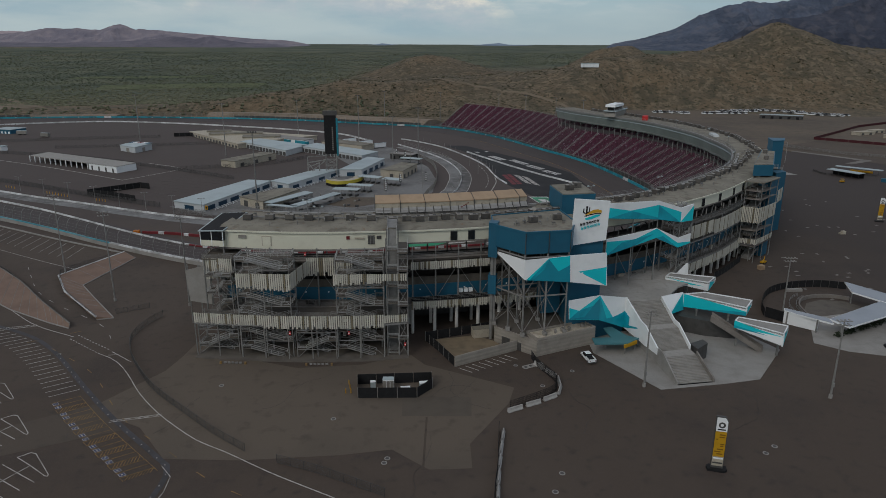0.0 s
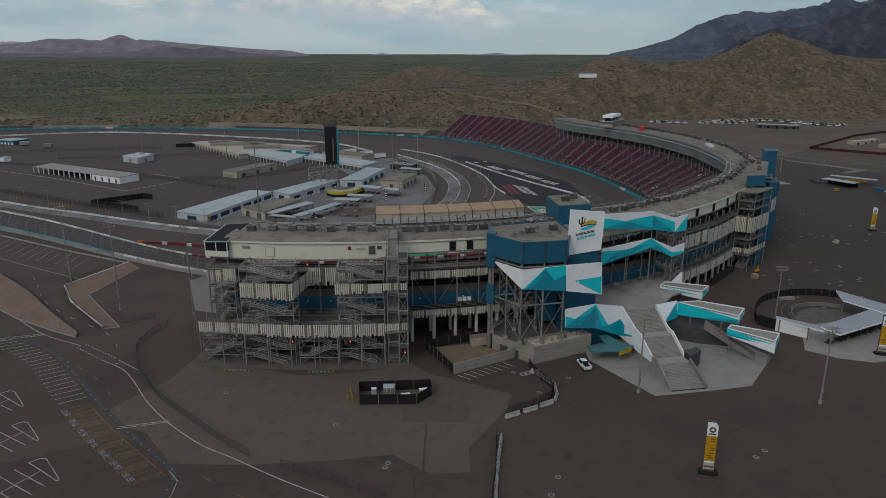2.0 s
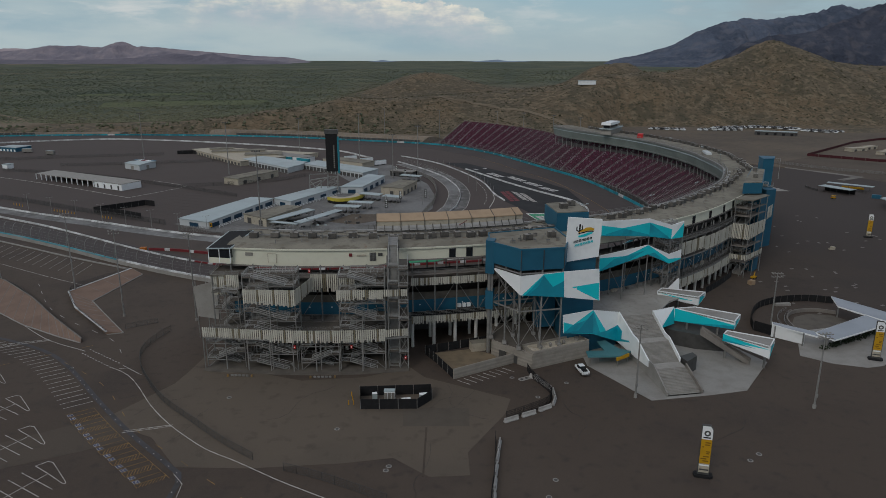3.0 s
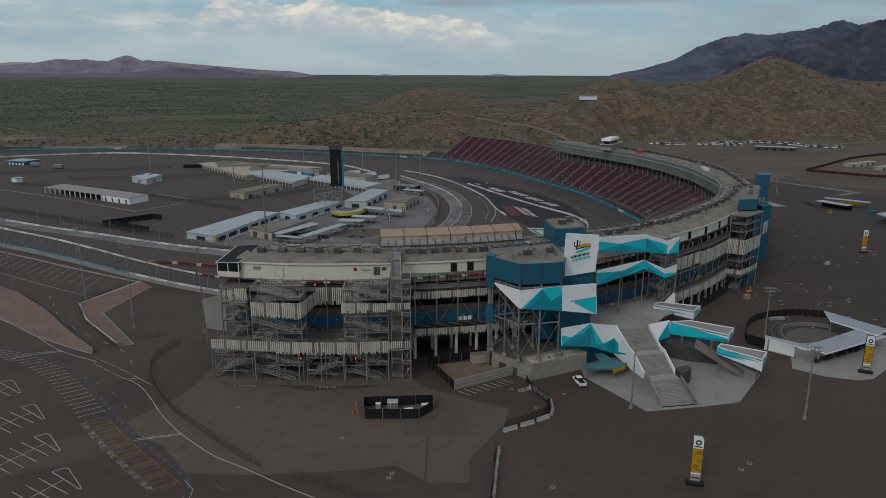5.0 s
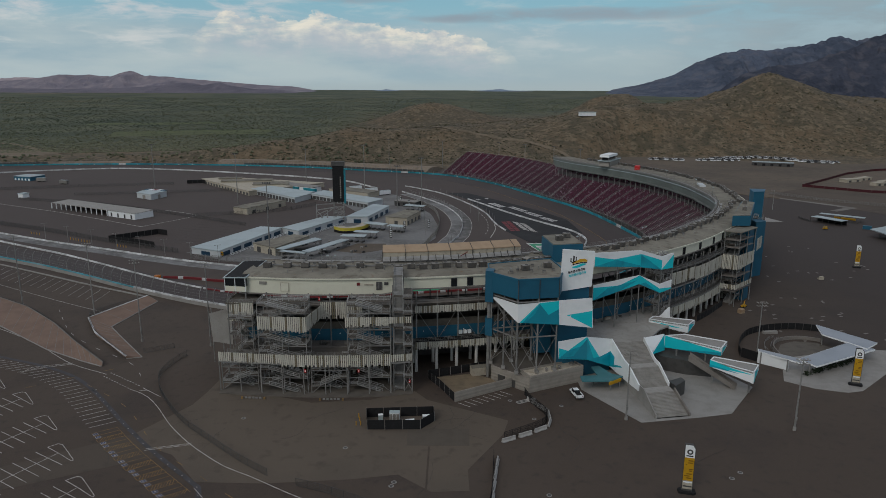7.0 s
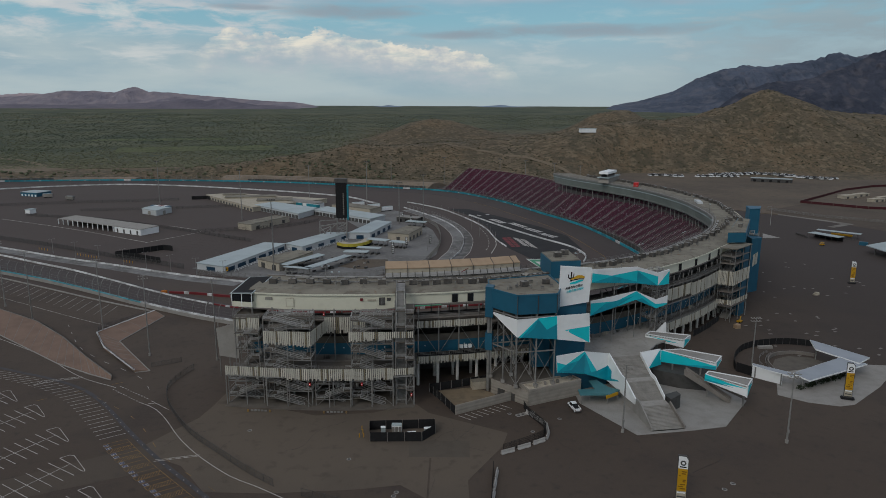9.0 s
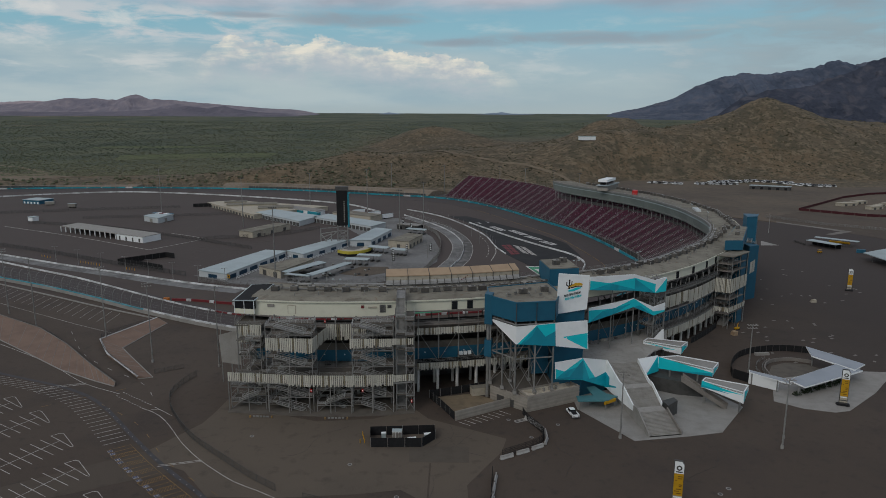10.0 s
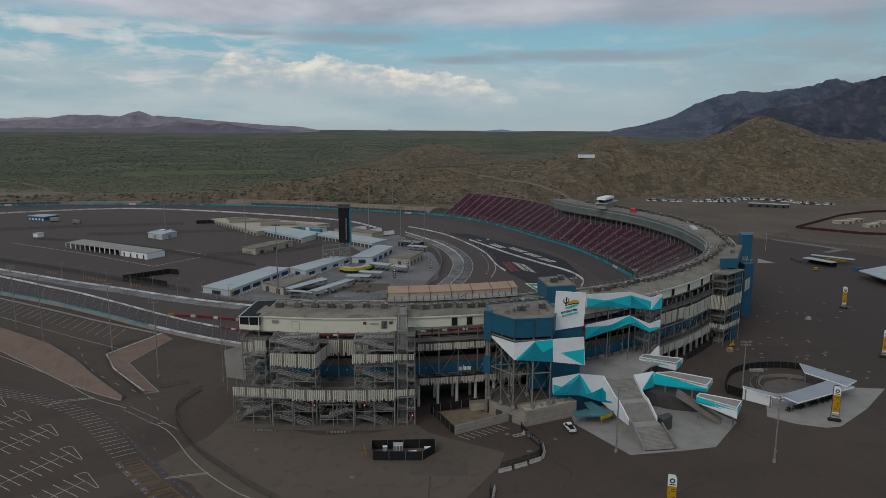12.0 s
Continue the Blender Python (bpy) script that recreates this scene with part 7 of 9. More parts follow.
# fenced compound
comp = thing("equipment_compound", "small compound fenced with black mesh panels", "compound")
cp = [(-19.0, 154.9), (-5.4, 155.1), (-1.9, 159.6), (-2.2, 162.8), (-19.9, 161.6), (-19.0, 154.9)]
for (x0, y0), (x1, y1) in zip(cp, cp[1:]):
    n = max(1, int(math.hypot(x1 - x0, y1 - y0) / 4.4))
    for i in range(n):
        a, b = Vector((x0 + (x1 - x0) * i / n, y0 + (y1 - y0) * i / n, 0.05)), Vector((x0 + (x1 - x0) * (i + 0.97) / n, y0 + (y1 - y0) * (i + 0.97) / n, 0.05))
        Soup().slab([a, b, b + Vector((0, 0, 2.6)), a + Vector((0, 0, 2.6))], 0.07).done("mesh_panel", BLACK, comp)
        Soup().tube(a, a + Vector((0, 0, 2.75)), 0.06, sides=6).done("fence_post", STEEL, comp)
gen = thing("generator", "white equipment cabinet in the compound", "generator", (-12.3, 159.4, 0.03))
Soup().box(0, 0, 0.15, 2.6, 1.5, 2.5).done("cabinet", WHITE, gen)
Soup().box(0, 0, 0, 2.8, 1.7, 0.15).done("skid", STEEL_DARK, gen)
Soup().box(0, 0, 2.65, 2.7, 1.6, 0.1).done("lid", METAL_ROOF, gen)
for dx in (-0.9, 0.0, 0.9):
    Soup().box(dx, -0.83, 0.4, 0.75, 0.05, 2.0).done("door", HVAC, gen)
for x, y, w, d, h, lab in ((-16.0, 159.8, 1.2, 1.0, 1.6, "grey equipment box in the compound"), (-8.2, 157.8, 2.2, 1.2, 1.1, "pale equipment box in the compound"), (-4.0, 159.8, 2.0, 1.2, 1.4, "pale equipment box in the compound")):
    b = thing("equipment_box", lab, "equipment box", (x, y, 0.03), 10)
    Soup().box(0, 0, 0.1, w, d, h, 0, 0.96).done("body", METAL_ROOF, b)
    Soup().box(0, 0, h + 0.08, w * 1.03, d * 1.03, 0.06).done("lid", WHITE, b)


def bollard():
    t = thing("bollard", "yellow painted steel guard bollard", "bollard")
    Soup().tube((0, 0, 0), (0, 0, 1.15), 0.11, sides=10).done("post", YELLOW, t)
    Soup().tube((0, 0, 1.15), (0, 0, 1.22), 0.11, 0.04, sides=10).done("cap", YELLOW, t)
    return t


at_many(bollard, [(-22.1, 157.2, 0.03, 0), (-21.4, 159.4, 0.03, 0), (-20.9, 157.2, 0.03, 0), (-21.9, 161.5, 0.03, 0)], "bollards by the compound")


def bike_rail():
    t = thing("rail_rack", "low galvanised rack with yellow end blocks", "rack")
    for x in (-3.2, 3.2):
        Soup().box(x, 0, 0, 0.55, 0.5, 0.6, 0, 0.8).done("end_block", PAINT_OCHRE, t)
    for i in range(5):
        Soup().beam((-2.4 + 1.0 * i, 0, 0.35), (-1.7 + 1.0 * i, 0, 0.35), 0.14, 0.5).done("rail", STEEL, t)
    return t


at_many(bike_rail, [(-52.8, 172.4, 0.03, -3), (-30.8, 171.6, 0.03, 1)], "low racks before the stairs")


def pickup():
    t = thing("pickup_truck", "white pickup truck with an open dark bed", "truck")
    sp = Soup()
    sp.hexa([(-0.95, -2.85, 0.5), (0.95, -2.85, 0.5), (0.95, 2.85, 0.5), (-0.95, 2.85, 0.5), (-0.98, -2.85, 1.15), (0.98, -2.85, 1.15), (0.95, 2.8, 1.05), (-0.95, 2.8, 1.05)])
    b = sp.done("body", WHITE, t)
    Soup().box(0, 0.55, 1.12, 1.8, 2.1, 0.75, 0, 0.84).done("cab", GLASS, b, "dark glazed cab")
    Soup().box(0, 0.55, 1.8, 1.5, 1.7, 0.1).done("cab_roof", WHITE, b)
    for x in (-0.95, 0.95):
        Soup().box(x, -1.7, 1.1, 0.1, 2.3, 0.4).done("bed_side", WHITE, b)
    Soup().box(0, -2.83, 1.1, 1.9, 0.1, 0.4).done("tailgate", WHITE, b)
    Soup().box(0, -1.7, 1.12, 1.75, 2.2, 0.06).done("bed_liner", BLACK, b)
    Soup().box(0, -2.95, 0.45, 1.8, 0.2, 0.25).done("bumper", STEEL_DARK, b)
    for x in (-0.7, 0.7):
        Soup().box(x, -2.9, 0.85, 0.16, 0.06, 0.3).done("tail_light", RED, b)
        Soup().box(x, 2.84, 0.75, 0.4, 0.06, 0.2).done("headlight", METAL_ROOF, b)
    for x in (-0.88, 0.88):
        for y in (-1.75, 1.85):
            w = Soup().tube((x - 0.13, y, 0.39), (x + 0.13, y, 0.39), 0.39, sides=16).done("tyre", BLACK, t)
            Soup().tube((x - 0.14, y, 0.39), (x + 0.14, y, 0.39), 0.2, sides=10).done("rim", STEEL, w)
    return t


pickup().matrix_world = pose(38.2, 174.9, 0, 0, 0, 11)

# concrete ramp slopes with their curbs
def slope(name, label, low_edge, high_edge, z_low, z_high):
    t = thing(name, label, "retaining slope")
    n = len(low_edge)
    sp = Soup()
    m = 8 * (n - 1)

    def along(edge):
        return [tuple(Vector(edge[i // 8]).lerp(Vector(edge[min(i // 8 + 1, n - 1)]), (i % 8) / 8)) for i in range(m + 1)]

    A, B = along(low_edge), along(high_edge)
    for i in range(m):
        p = [(*A[i], z_low), (*A[i + 1], z_low), (*B[i + 1], z_high), (*B[i], z_high)]
        s = Soup()
        s.v = p + [(x, y, -0.4) for x, y, _ in p]
        s.f = [(0, 1, 2, 3), (7, 6, 5, 4), (0, 4, 5, 1), (1, 5, 6, 2), (2, 6, 7, 3), (3, 7, 4, 0)]
        if i % 2 == 0:
            k = s
        else:
            off = len(k.v)
            k.v += s.v
            k.f += [tuple(q + off for q in f) for f in s.f]
            k.done("slope_slab", ROCK, t)
            joint = Soup().beam((*A[i + 1], z_low + 0.02), (*B[i + 1], z_high + 0.02), 0.14, 0.05)
            joint.done("joint", CONCRETE_DARK, t)
    sp = Soup()
    for p, q in list(zip(low_edge, low_edge[1:])) + [(low_edge[0], high_edge[0])]:
        sp.beam((*p, z_low), (*q, z_low), 0.3, 0.3)
    sp.done("curb", CONCRETE, t)
    sp = Soup()
    for p, q in zip(high_edge, high_edge[1:]):
        sp.beam((*p, z_high), (*q, z_high), 0.3 if n > 4 else 0.5, 0.3)
    sp.done("top_curb", CONCRETE_DARK if n > 4 else BARRIER, t)
    return t


slope("ramp_slope", "reddish concrete paved slope beside the tunnel ramp", [(-240, 282), (-178.7, 244.5), (-153.8, 225.8), (-131.8, 209), (-114.8, 199), (-106.2, 194.6)], [(-250, 306), (-197.1, 273), (-163, 251), (-142.4, 232.5), (-123.7, 212.8), (-106.3, 195.6)], 0.1, 1.2)
slope("ramp_slope", "reddish concrete paved slope beside the tunnel ramp", [(-97, 202.4), (-112, 220.5), (-120.4, 230.8), (-116, 261.6)], [(-101.4, 201), (-122, 222.5), (-132.6, 238.5), (-122.4, 266.7)], 0.1, 1.0)
chain_fence([(-244, 302), (-197.4, 273.2), (-163.2, 251.4), (-142.6, 232.8), (-123.9, 213.1), (-106.5, 196)], 1.5, "dark guard fence along the ramp slope", step=3.0)
chain_fence([(-101.8, 201.4), (-122, 223), (-132.4, 239), (-133.6, 247), (-122.8, 266.6)], 1.5, "dark guard fence along the ramp slope", step=3.0)

# ---- painted lines on the near lot ----
def paint_run(pts, w, mat, z=0.06, dash=None, label="painted line on the asphalt"):
    line = Line(pts)
    if dash is None:
        return stripe(line, -w / 2, w, mat, z, label=label)
    s = 0.0
    while s < line.length - dash[0]:
        ob = swept(line, s, s + dash[0], rect(-w / 2, w / 2, z - 0.05, z), 3).done("road_dash", mat)
        tagged(ob, "painted dash on the road", "marking", kind="structure")
        s += dash[0] + dash[1]


paint_run([(-205, 258), (-160, 229), (-137.8, 214), (-117.7, 197.5), (-101.8, 188.8)], 0.2, PAINT)
paint_run([(-101.0, 189.9), (-87.3, 180)], 0.26, PAINT, dash=(0.6, 0.9))
paint_run([(-102, 187.4), (-89.3, 177.9)], 0.26, PAINT, dash=(0.6, 0.9))
paint_run([(-89.2, 177.9), (-87.4, 177), (-82.2, 172.8), (-76.6, 166), (-70.1, 157), (-62.5, 148.4), (-55.6, 142), (-49.6, 137.1), (-42.8, 133.2), (-32.1, 126.3), (-22.6, 120.9), (-12, 115)], 0.19, PAINT)
paint_run([(-86.7, 179.3), (-79.2, 173.4)], 0.16, PAINT)
paint_run([(-86.9, 177.3), (-84.6, 177.6)], 0.14, PAINT)
paint_run([(-53.8, 128.6), (-52, 127.1), (-50.7, 124.9), (-50.3, 121), (-51, 116)], 0.16, PAINT)
paint_run([(-121, 178.8), (-96, 197)], 0.14, PAINT_OCHRE, dash=(3, 7.5))
paint_run([(-150, 250), (-133, 226), (-118, 212), (-98, 197), (-88, 183)], 0.16, PAINT, dash=(3, 7.5))
paint_run([(-104, 181.5), (-86, 167), (-70, 147), (-55, 134), (-40, 122), (-20, 112)], 0.16, PAINT_OCHRE, dash=(2.6, 7.4))
for d in (0, 0.75):
    paint_run([(-71.3, 144.3 + d), (-61.2, 147.0 + d)], 0.14, PAINT)
for i in range(5):
    x = -70.5 + 1.9 * i
    paint_run([(x, 144.55 + 0.5 * i), (x + 1.4, 145.6 + 0.5 * i)], 0.1, PAINT)
paint_run([(-128.4, 189.5), (-126.2, 192.6), (-116.4, 196.4)], 0.14, PAINT)
paint_run([(-128.2, 190.6), (-127.4, 193.9), (-116.8, 197.4)], 0.14, PAINT)
for i in range(6):
    paint_run([(-126.6 + 1.7 * i, 192.6 + 0.66 * i), (-125.4 + 1.7 * i, 194.3 + 0.6 * i)], 0.1, PAINT)
# dark sealed edge strip
SEAL = material("sealed_asphalt", (0.036, 0.035, 0.036), 0.7, spots=[(0.4, 4, 0.45, 0.7, (0.05, 0.047, 0.045), 0.7)])
SEAL_GREY = material("grey_sealed_joint", (0.07, 0.068, 0.073), 0.85, spots=[(0.3, 5, 0.45, 0.65, (0.052, 0.048, 0.048), 0.8)])
curb = Line([(-200, 226), (-170, 213.5), (-140, 201), (-126.2, 195.4), (-112.1, 187.6), (-100.1, 177), (-83.7, 158.8), (-70.7, 145.1), (-55.2, 130.5), (-52.3, 127), (-52.1, 119), (-54, 108)])
ob = swept(curb, 0, curb.length, rect(-0.3, 0.85, -0.05, 0.05), 3).done("pavement_seam", SEAL_GREY)
tagged(ob, "dark sealed seam along the lot's edge", "seam", kind="structure")
stops = thing("wheel_stop", "small pale delineator post foot", "wheel stop")
Soup().box(0, 0, 0.04, 0.32, 0.22, 0.12, 0, 0.8).done("body", CONCRETE, stops)
for i, s in enumerate(curb.steps(curb.near(-98, 175), curb.near(-52.1, 119), 3.4)):
    m = pose(*curb.at(s, 0.1), 0, 0, 0, curb.angle(s))
    if i == 0:
        stops.matrix_world = m
    else:
        copy_thing(stops, m)
tagged(stops, group="delineator feet along the seam")
# stall lines beside the seam: plain, then accessible bays
e0 = curb.near(-113.5, 188.6)
e1 = curb.near(-84.5, 159.6)
for s in curb.steps(e0, e1, 2.75):
    x, y = curb.at(s, -0.9)
    paint_run([(x, y), (x - 5.3, y - 3.6)], 0.12, PAINT)
for s in curb.steps(2, e0 - 2.7, 2.75):
    x, y = curb.at(s, -0.9)
    paint_run([(x, y), (x - 6, y - 3.2)], 0.12, PAINT)
e2 = curb.near(-52.4, 127.5)
bays = curb.steps(e1 + 3.6, e2, 6.0)
for i, (s, s2) in enumerate(zip(bays, bays[1:])):
    def bay_pt(u, v):
        x, y = curb.at(s + (s2 - s) * u, -1.7)
        return x - 5.0 * v, y - 3.4 * v
    for u in (0, 0.34, 0.67):
        paint_run([bay_pt(u, 0), bay_pt(u, 1)], 0.12, PAINT_OCHRE)
    paint_run([bay_pt(0, 0), bay_pt(1, 0)], 0.12, PAINT_OCHRE)
    paint_run([bay_pt(0.67, 1), bay_pt(1, 1)], 0.12, PAINT_OCHRE)
    for k in range(8):
        v = 0.02 + 0.105 * k
        paint_run([bay_pt(0.69, v), bay_pt(0.98, v + 0.2)], 0.13, PAINT_OCHRE)
    for u in (0.07, 0.41):
        q = [bay_pt(u, 0.78), bay_pt(u, 0.97), bay_pt(u + 0.2, 0.97), bay_pt(u + 0.2, 0.78)]
        flat("access_mark", q[::-1], 0.07, PAINT, "white edged blue access mark", "marking", 0.03)
        c = Vector((sum(p[0] for p in q) / 4, sum(p[1] for p in q) / 4))
        q2 = [tuple(c + (Vector(p) - c) * 0.82) for p in q]
        flat("access_mark", q2[::-1], 0.09, PAINT_BLUE, "blue square of an access mark", "marking", 0.03)
        q3 = [tuple(c + (Vector(p) - c) * 0.3) for p in q]
        flat("access_mark", q3[::-1], 0.11, PAINT, "white pictogram patch of an access mark", "marking", 0.03)
# parking islands painted as rounded loops with stall lines across a spine
def island(ox, oy):
    def run(*pts):
        paint_run([(x + ox, y + oy) for x, y in pts], 0.15, PAINT)

    loop = [(-107.2, 160.4), (-105.5, 162.0), (-104.3, 161.7), (-100.9, 158.0), (-98.1, 154.9), (-97.9, 154.3), (-98.6, 154.5), (-103.1, 157.7), (-107.2, 160.4)]
    for p, q in zip(loop, loop[1:]):
        run(p, q)
    run((-103.1, 157.7), (-112.9, 138.6))
    for k in range(8):
        run((-108.6 - 1.3 * k, 158.0 - 2.4 * k), (-99.4 - 1.3 * k, 152.5 - 2.4 * k))


for ox, oy in ((0, 0), (-14.5, 14.3), (-28.5, 24.3), (-43, 35), (11.9, -14.7), (24, -29)):
    island(ox, oy)
# short stall lines by the yard wall
for i in range(8):
    x, y = 4.6 + 1.75 * i, 170.2 + 1.05 * i
    paint_run([(x, y), (x + 3.2, y - 2.4)], 0.15, PAINT)
# manhole covers with pale collars
def manhole():
    t = thing("manhole", "round manhole cover in a pale concrete collar", "manhole")
    Soup().tube((0, 0, 0.0), (0, 0, 0.05), 0.6, sides=20).done("collar", CONCRETE, t)
    Soup().tube((0, 0, 0.05), (0, 0, 0.07), 0.4, sides=16).done("cover", STEEL_DARK, t)
    return t


at_many(manhole, [(-23.3, 145.8, 0.02, 0), (-52.2, 160.8, 0.02, 0), (19.1, 171.7, 0, 0), (24.4, 160.9, 0, 0), (32.9, 168.6, 0, 0), (-10.5, 131.1, 0.02, 0), (-11, 129.6, 0.02, 0), (23.1, 126.3, 0, 0), (20.9, 120.7, 0, 0), (-100, 177.7, 0, 0), (65, 133, 0, 0), (67.9, 135.4, 0, 0)], "manhole covers on the lot")
pill = Line([(20.8, 170.3), (26.3, 173.2)])
rim_p = [pill.at(pill.length * t, d) for t, d in ((0.0, 0.5), (0.0, -0.5), (0.08, -0.85), (0.92, -0.85), (1.0, -0.5), (1.0, 0.5), (0.92, 0.85), (0.08, 0.85))]
flat("utility_slab", rim_p, 0.05, CONCRETE, "long pale utility slab with round covers", "utility slab", 0.05)
at_many(lambda: tagged(Soup().tube((0, 0, 0.05), (0, 0, 0.08), 0.45, sides=14).done("slab_cover", STEEL_DARK), "round dark cover in the utility slab", "cover"), [(*pill.at(pill.length * t), 0, 0) for t in (0.14, 0.38, 0.62, 0.86)], "covers of the utility slab")
# sealed cracks
sp = Soup()
rnd = random.Random(3)
for x, y, a, n in ((2, 168, -1.0, 14), (-6, 150, 0.2, 12), (8, 160, 2.4, 10), (-40, 150, 0.5, 14), (-60, 140, 0.8, 10), (-88, 150, -0.9, 10), (60, 140, 0.3, 14), (80, 120, -0.6, 12), (30, 140, 0.9, 12), (-2, 140, -1.5, 12), (-72, 152, 1.2, 8)):
    p = Vector((x, y, 0.035))
    for _ in range(n):
        a += rnd.uniform(-0.5, 0.5)
        q = p + Vector((math.cos(a), math.sin(a), 0)) * rnd.uniform(1.0, 2.4)
        sp.beam(p, q, 0.06, 0.02)
        p = q
tagged(sp.done("pavement_cracks", SEAL), "dark sealed cracks in the asphalt", "cracks", kind="stuff")
# straight seam and darker repair before the compound
ob = Soup().box(-3.2, 137, 0.02, 0.45, 19, 0.035, -1).done("pavement_seam", ASPHALT)
tagged(ob, "dark sealed seam across the worn asphalt", "seam", kind="structure")
flat("repair_patch", [(-8.5, 147), (6.8, 147), (7.1, 155.4), (-8.7, 155.4)], 0.045, material("patched_asphalt", (0.1, 0.084, 0.067), 0.93, spots=[(0.3, 5, 0.45, 0.65, (0.088, 0.073, 0.059), 0.8), (3.0, 4, 0.5, 0.7, (0.11, 0.094, 0.077), 0.4)]), "darker repaired asphalt before the compound", "pavement", 0.02)

# ---- infield ----
def shed(name, label, corners, h, wall, roof, category="building", over=0.5, doors=(), rise=0.0, door_mat=None):
    """A low building over four plan corners. doors: (edge, count, width, height) rows of doors let into its sides."""
    t = thing(name, label, category)
    area = sum(a[0] * b[1] - b[0] * a[1] for a, b in zip(corners, corners[1:] + corners[:1]))
    cs = [Vector((*p, 0)) for p in (corners if area > 0 else corners[::-1])]
    c = sum(cs, Vector()) / 4
    Soup().prism([(v.x, v.y) for v in cs], 0, h).done("wall", wall, t)
    out = [c + (v - c) * (1 + over / (v - c).length) for v in cs]
    if rise:
        # ridge along the longer side
        a, b, d, e = out if (out[1] - out[0]).length > (out[2] - out[1]).length else out[1:] + out[:1]
        m0, m1 = (b + d) / 2, (a + e) / 2
        up = lambda v, z: (v.x, v.y, z)
        Soup().slab([up(a, h), up(b, h), up(m0, h + rise), up(m1, h + rise)], 0.25, (0, 0, 1)).done("roof_pitch", roof, t)
        Soup().slab([up(d, h), up(e, h), up(m1, h + rise), up(m0, h + rise)], 0.25, (0, 0, 1)).done("roof_pitch", roof, t)
    else:
        Soup().prism([(v.x, v.y) for v in out], h, h + 0.35).done("roof", roof, t)
    for edge, n, w, dh in doors:
        a, b = cs[edge], cs[(edge + 1) % 4]
        d = (b - a).normalized()
        nrm = Vector((d.y, -d.x, 0))
        L = (b - a).length
        for i in range(n):
            p = a + d * (L * (i + 0.5) / n) + nrm * 0.03
            q0, q1 = p - d * w / 2, p + d * w / 2
            Soup().slab([q0 + Vector((0, 0, 0.1)), q1 + Vector((0, 0, 0.1)), q1 + Vector((0, 0, dh)), q0 + Vector((0, 0, dh))], 0.12).done("door", door_mat or BLUE, t)
    return t


def edge_facing(corners, point):
    """The index of the side that faces a point best, in the anticlockwise order that shed() uses."""
    area = sum(a[0] * b[1] - b[0] * a[1] for a, b in zip(corners, corners[1:] + corners[:1]))
    cs = corners if area > 0 else corners[::-1]
    best = []
    for i in range(4):
        a, b = cs[i], cs[(i + 1) % 4]
        m = ((a[0] + b[0]) / 2, (a[1] + b[1]) / 2)
        n = (b[1] - a[1], a[0] - b[0])
        k = math.hypot(*n)
        w = (point[0] - m[0], point[1] - m[1])
        best.append(((n[0] * w[0] + n[1] * w[1]) / k / math.hypot(*w), i))
    return [i for _, i in sorted(best, reverse=True)]


def garage(label, corners, h, wall, roof, long_n, end_n, dw=5.0, dh=3.2, rise=0.0, mat=None, eye=(60, 60), name="garage"):
    e = edge_facing(corners, eye)[:2]
    area = sum(a[0] * b[1] - b[0] * a[1] for a, b in zip(corners, corners[1:] + corners[:1]))
    cs = corners if area > 0 else corners[::-1]
    L = [math.dist(cs[i], cs[(i + 1) % 4]) for i in range(4)]
    e.sort(key=lambda i: -L[i])
    doors = []
    if long_n:
        doors.append((e[0], long_n, dw, dh))
    if end_n:
        doors.append((e[1], end_n, dw * 0.8, dh))
    return shed(name, label, corners, h, wall, roof, "garage", doors=doors, rise=rise, door_mat=mat)


garage("long pale garage with a blue-grey metal roof and dark blue doors", [(-132.2, 344.8), (-114.6, 336.2), (-96.8, 396.6), (-110.6, 399.9)], 3.4, GARAGE_WALL, METAL_ROOF, 6, 1, 7.6, 2.3, 0, BLUE_DOOR)
garage("pale garage with a blue-grey metal roof and dark blue doors", [(-96.3, 396.8), (-84.3, 386.9), (-62.9, 433.9), (-76.9, 433.7)], 3.6, GARAGE_WALL, METAL_ROOF, 4, 1, 6.0, 2.3, 0, BLUE_DOOR)
garage("pale garage with a blue-grey metal roof and dark blue doors", [(-62.3, 430.5), (-48.4, 430.6), (-37.8, 472.4), (-49.9, 479.4)], 4.2, GARAGE_WALL, METAL_ROOF, 4, 1, 6.0, 2.6, 0, BLUE_DOOR)
garage("beige concrete block building beside the garages", [(-101.4, 351.6), (-86.9, 340.1), (-74.9, 370.2), (-84.5, 373.2)], 4.2, BEIGE, ROOF, 0, 2, 4.0, 3.0, 0, STEEL_DARK, name="beige_building")
garage("wide tan-roofed media building in the infield", [(-223.5, 624.6), (-158.3, 546.3), (-105.6, 599.2), (-203.1, 637.8)], 3.6, BEIGE, BEIGE, 16, 0, 3.6, 2.2, 0, STEEL_DARK, name="media_building")
garage("pale garage block with rows of dark bays", [(-159.3, 557.9), (-112.8, 509.9), (-101.9, 539.6), (-148.1, 575.3)], 4.0, GARAGE_WALL, METAL_ROOF, 14, 0, 3.9, 2.8, 0, STEEL_DARK)
garage("pale garage block with rows of dark bays", [(-106.2, 532.9), (-54.6, 487.0), (-45.2, 505.3), (-97.0, 549.2)], 4.0, GARAGE_WALL, METAL_ROOF, 16, 0, 3.6, 2.8, 0, STEEL_DARK)
garage("long beige block wall building in the infield", [(-146.6, 466.2), (-135.1, 459.5), (-116.7, 496.5), (-128.6, 498.8)], 4.2, BEIGE, ROOF, 3, 0, 3.0, 2.6, 0, STEEL_DARK, name="beige_building")
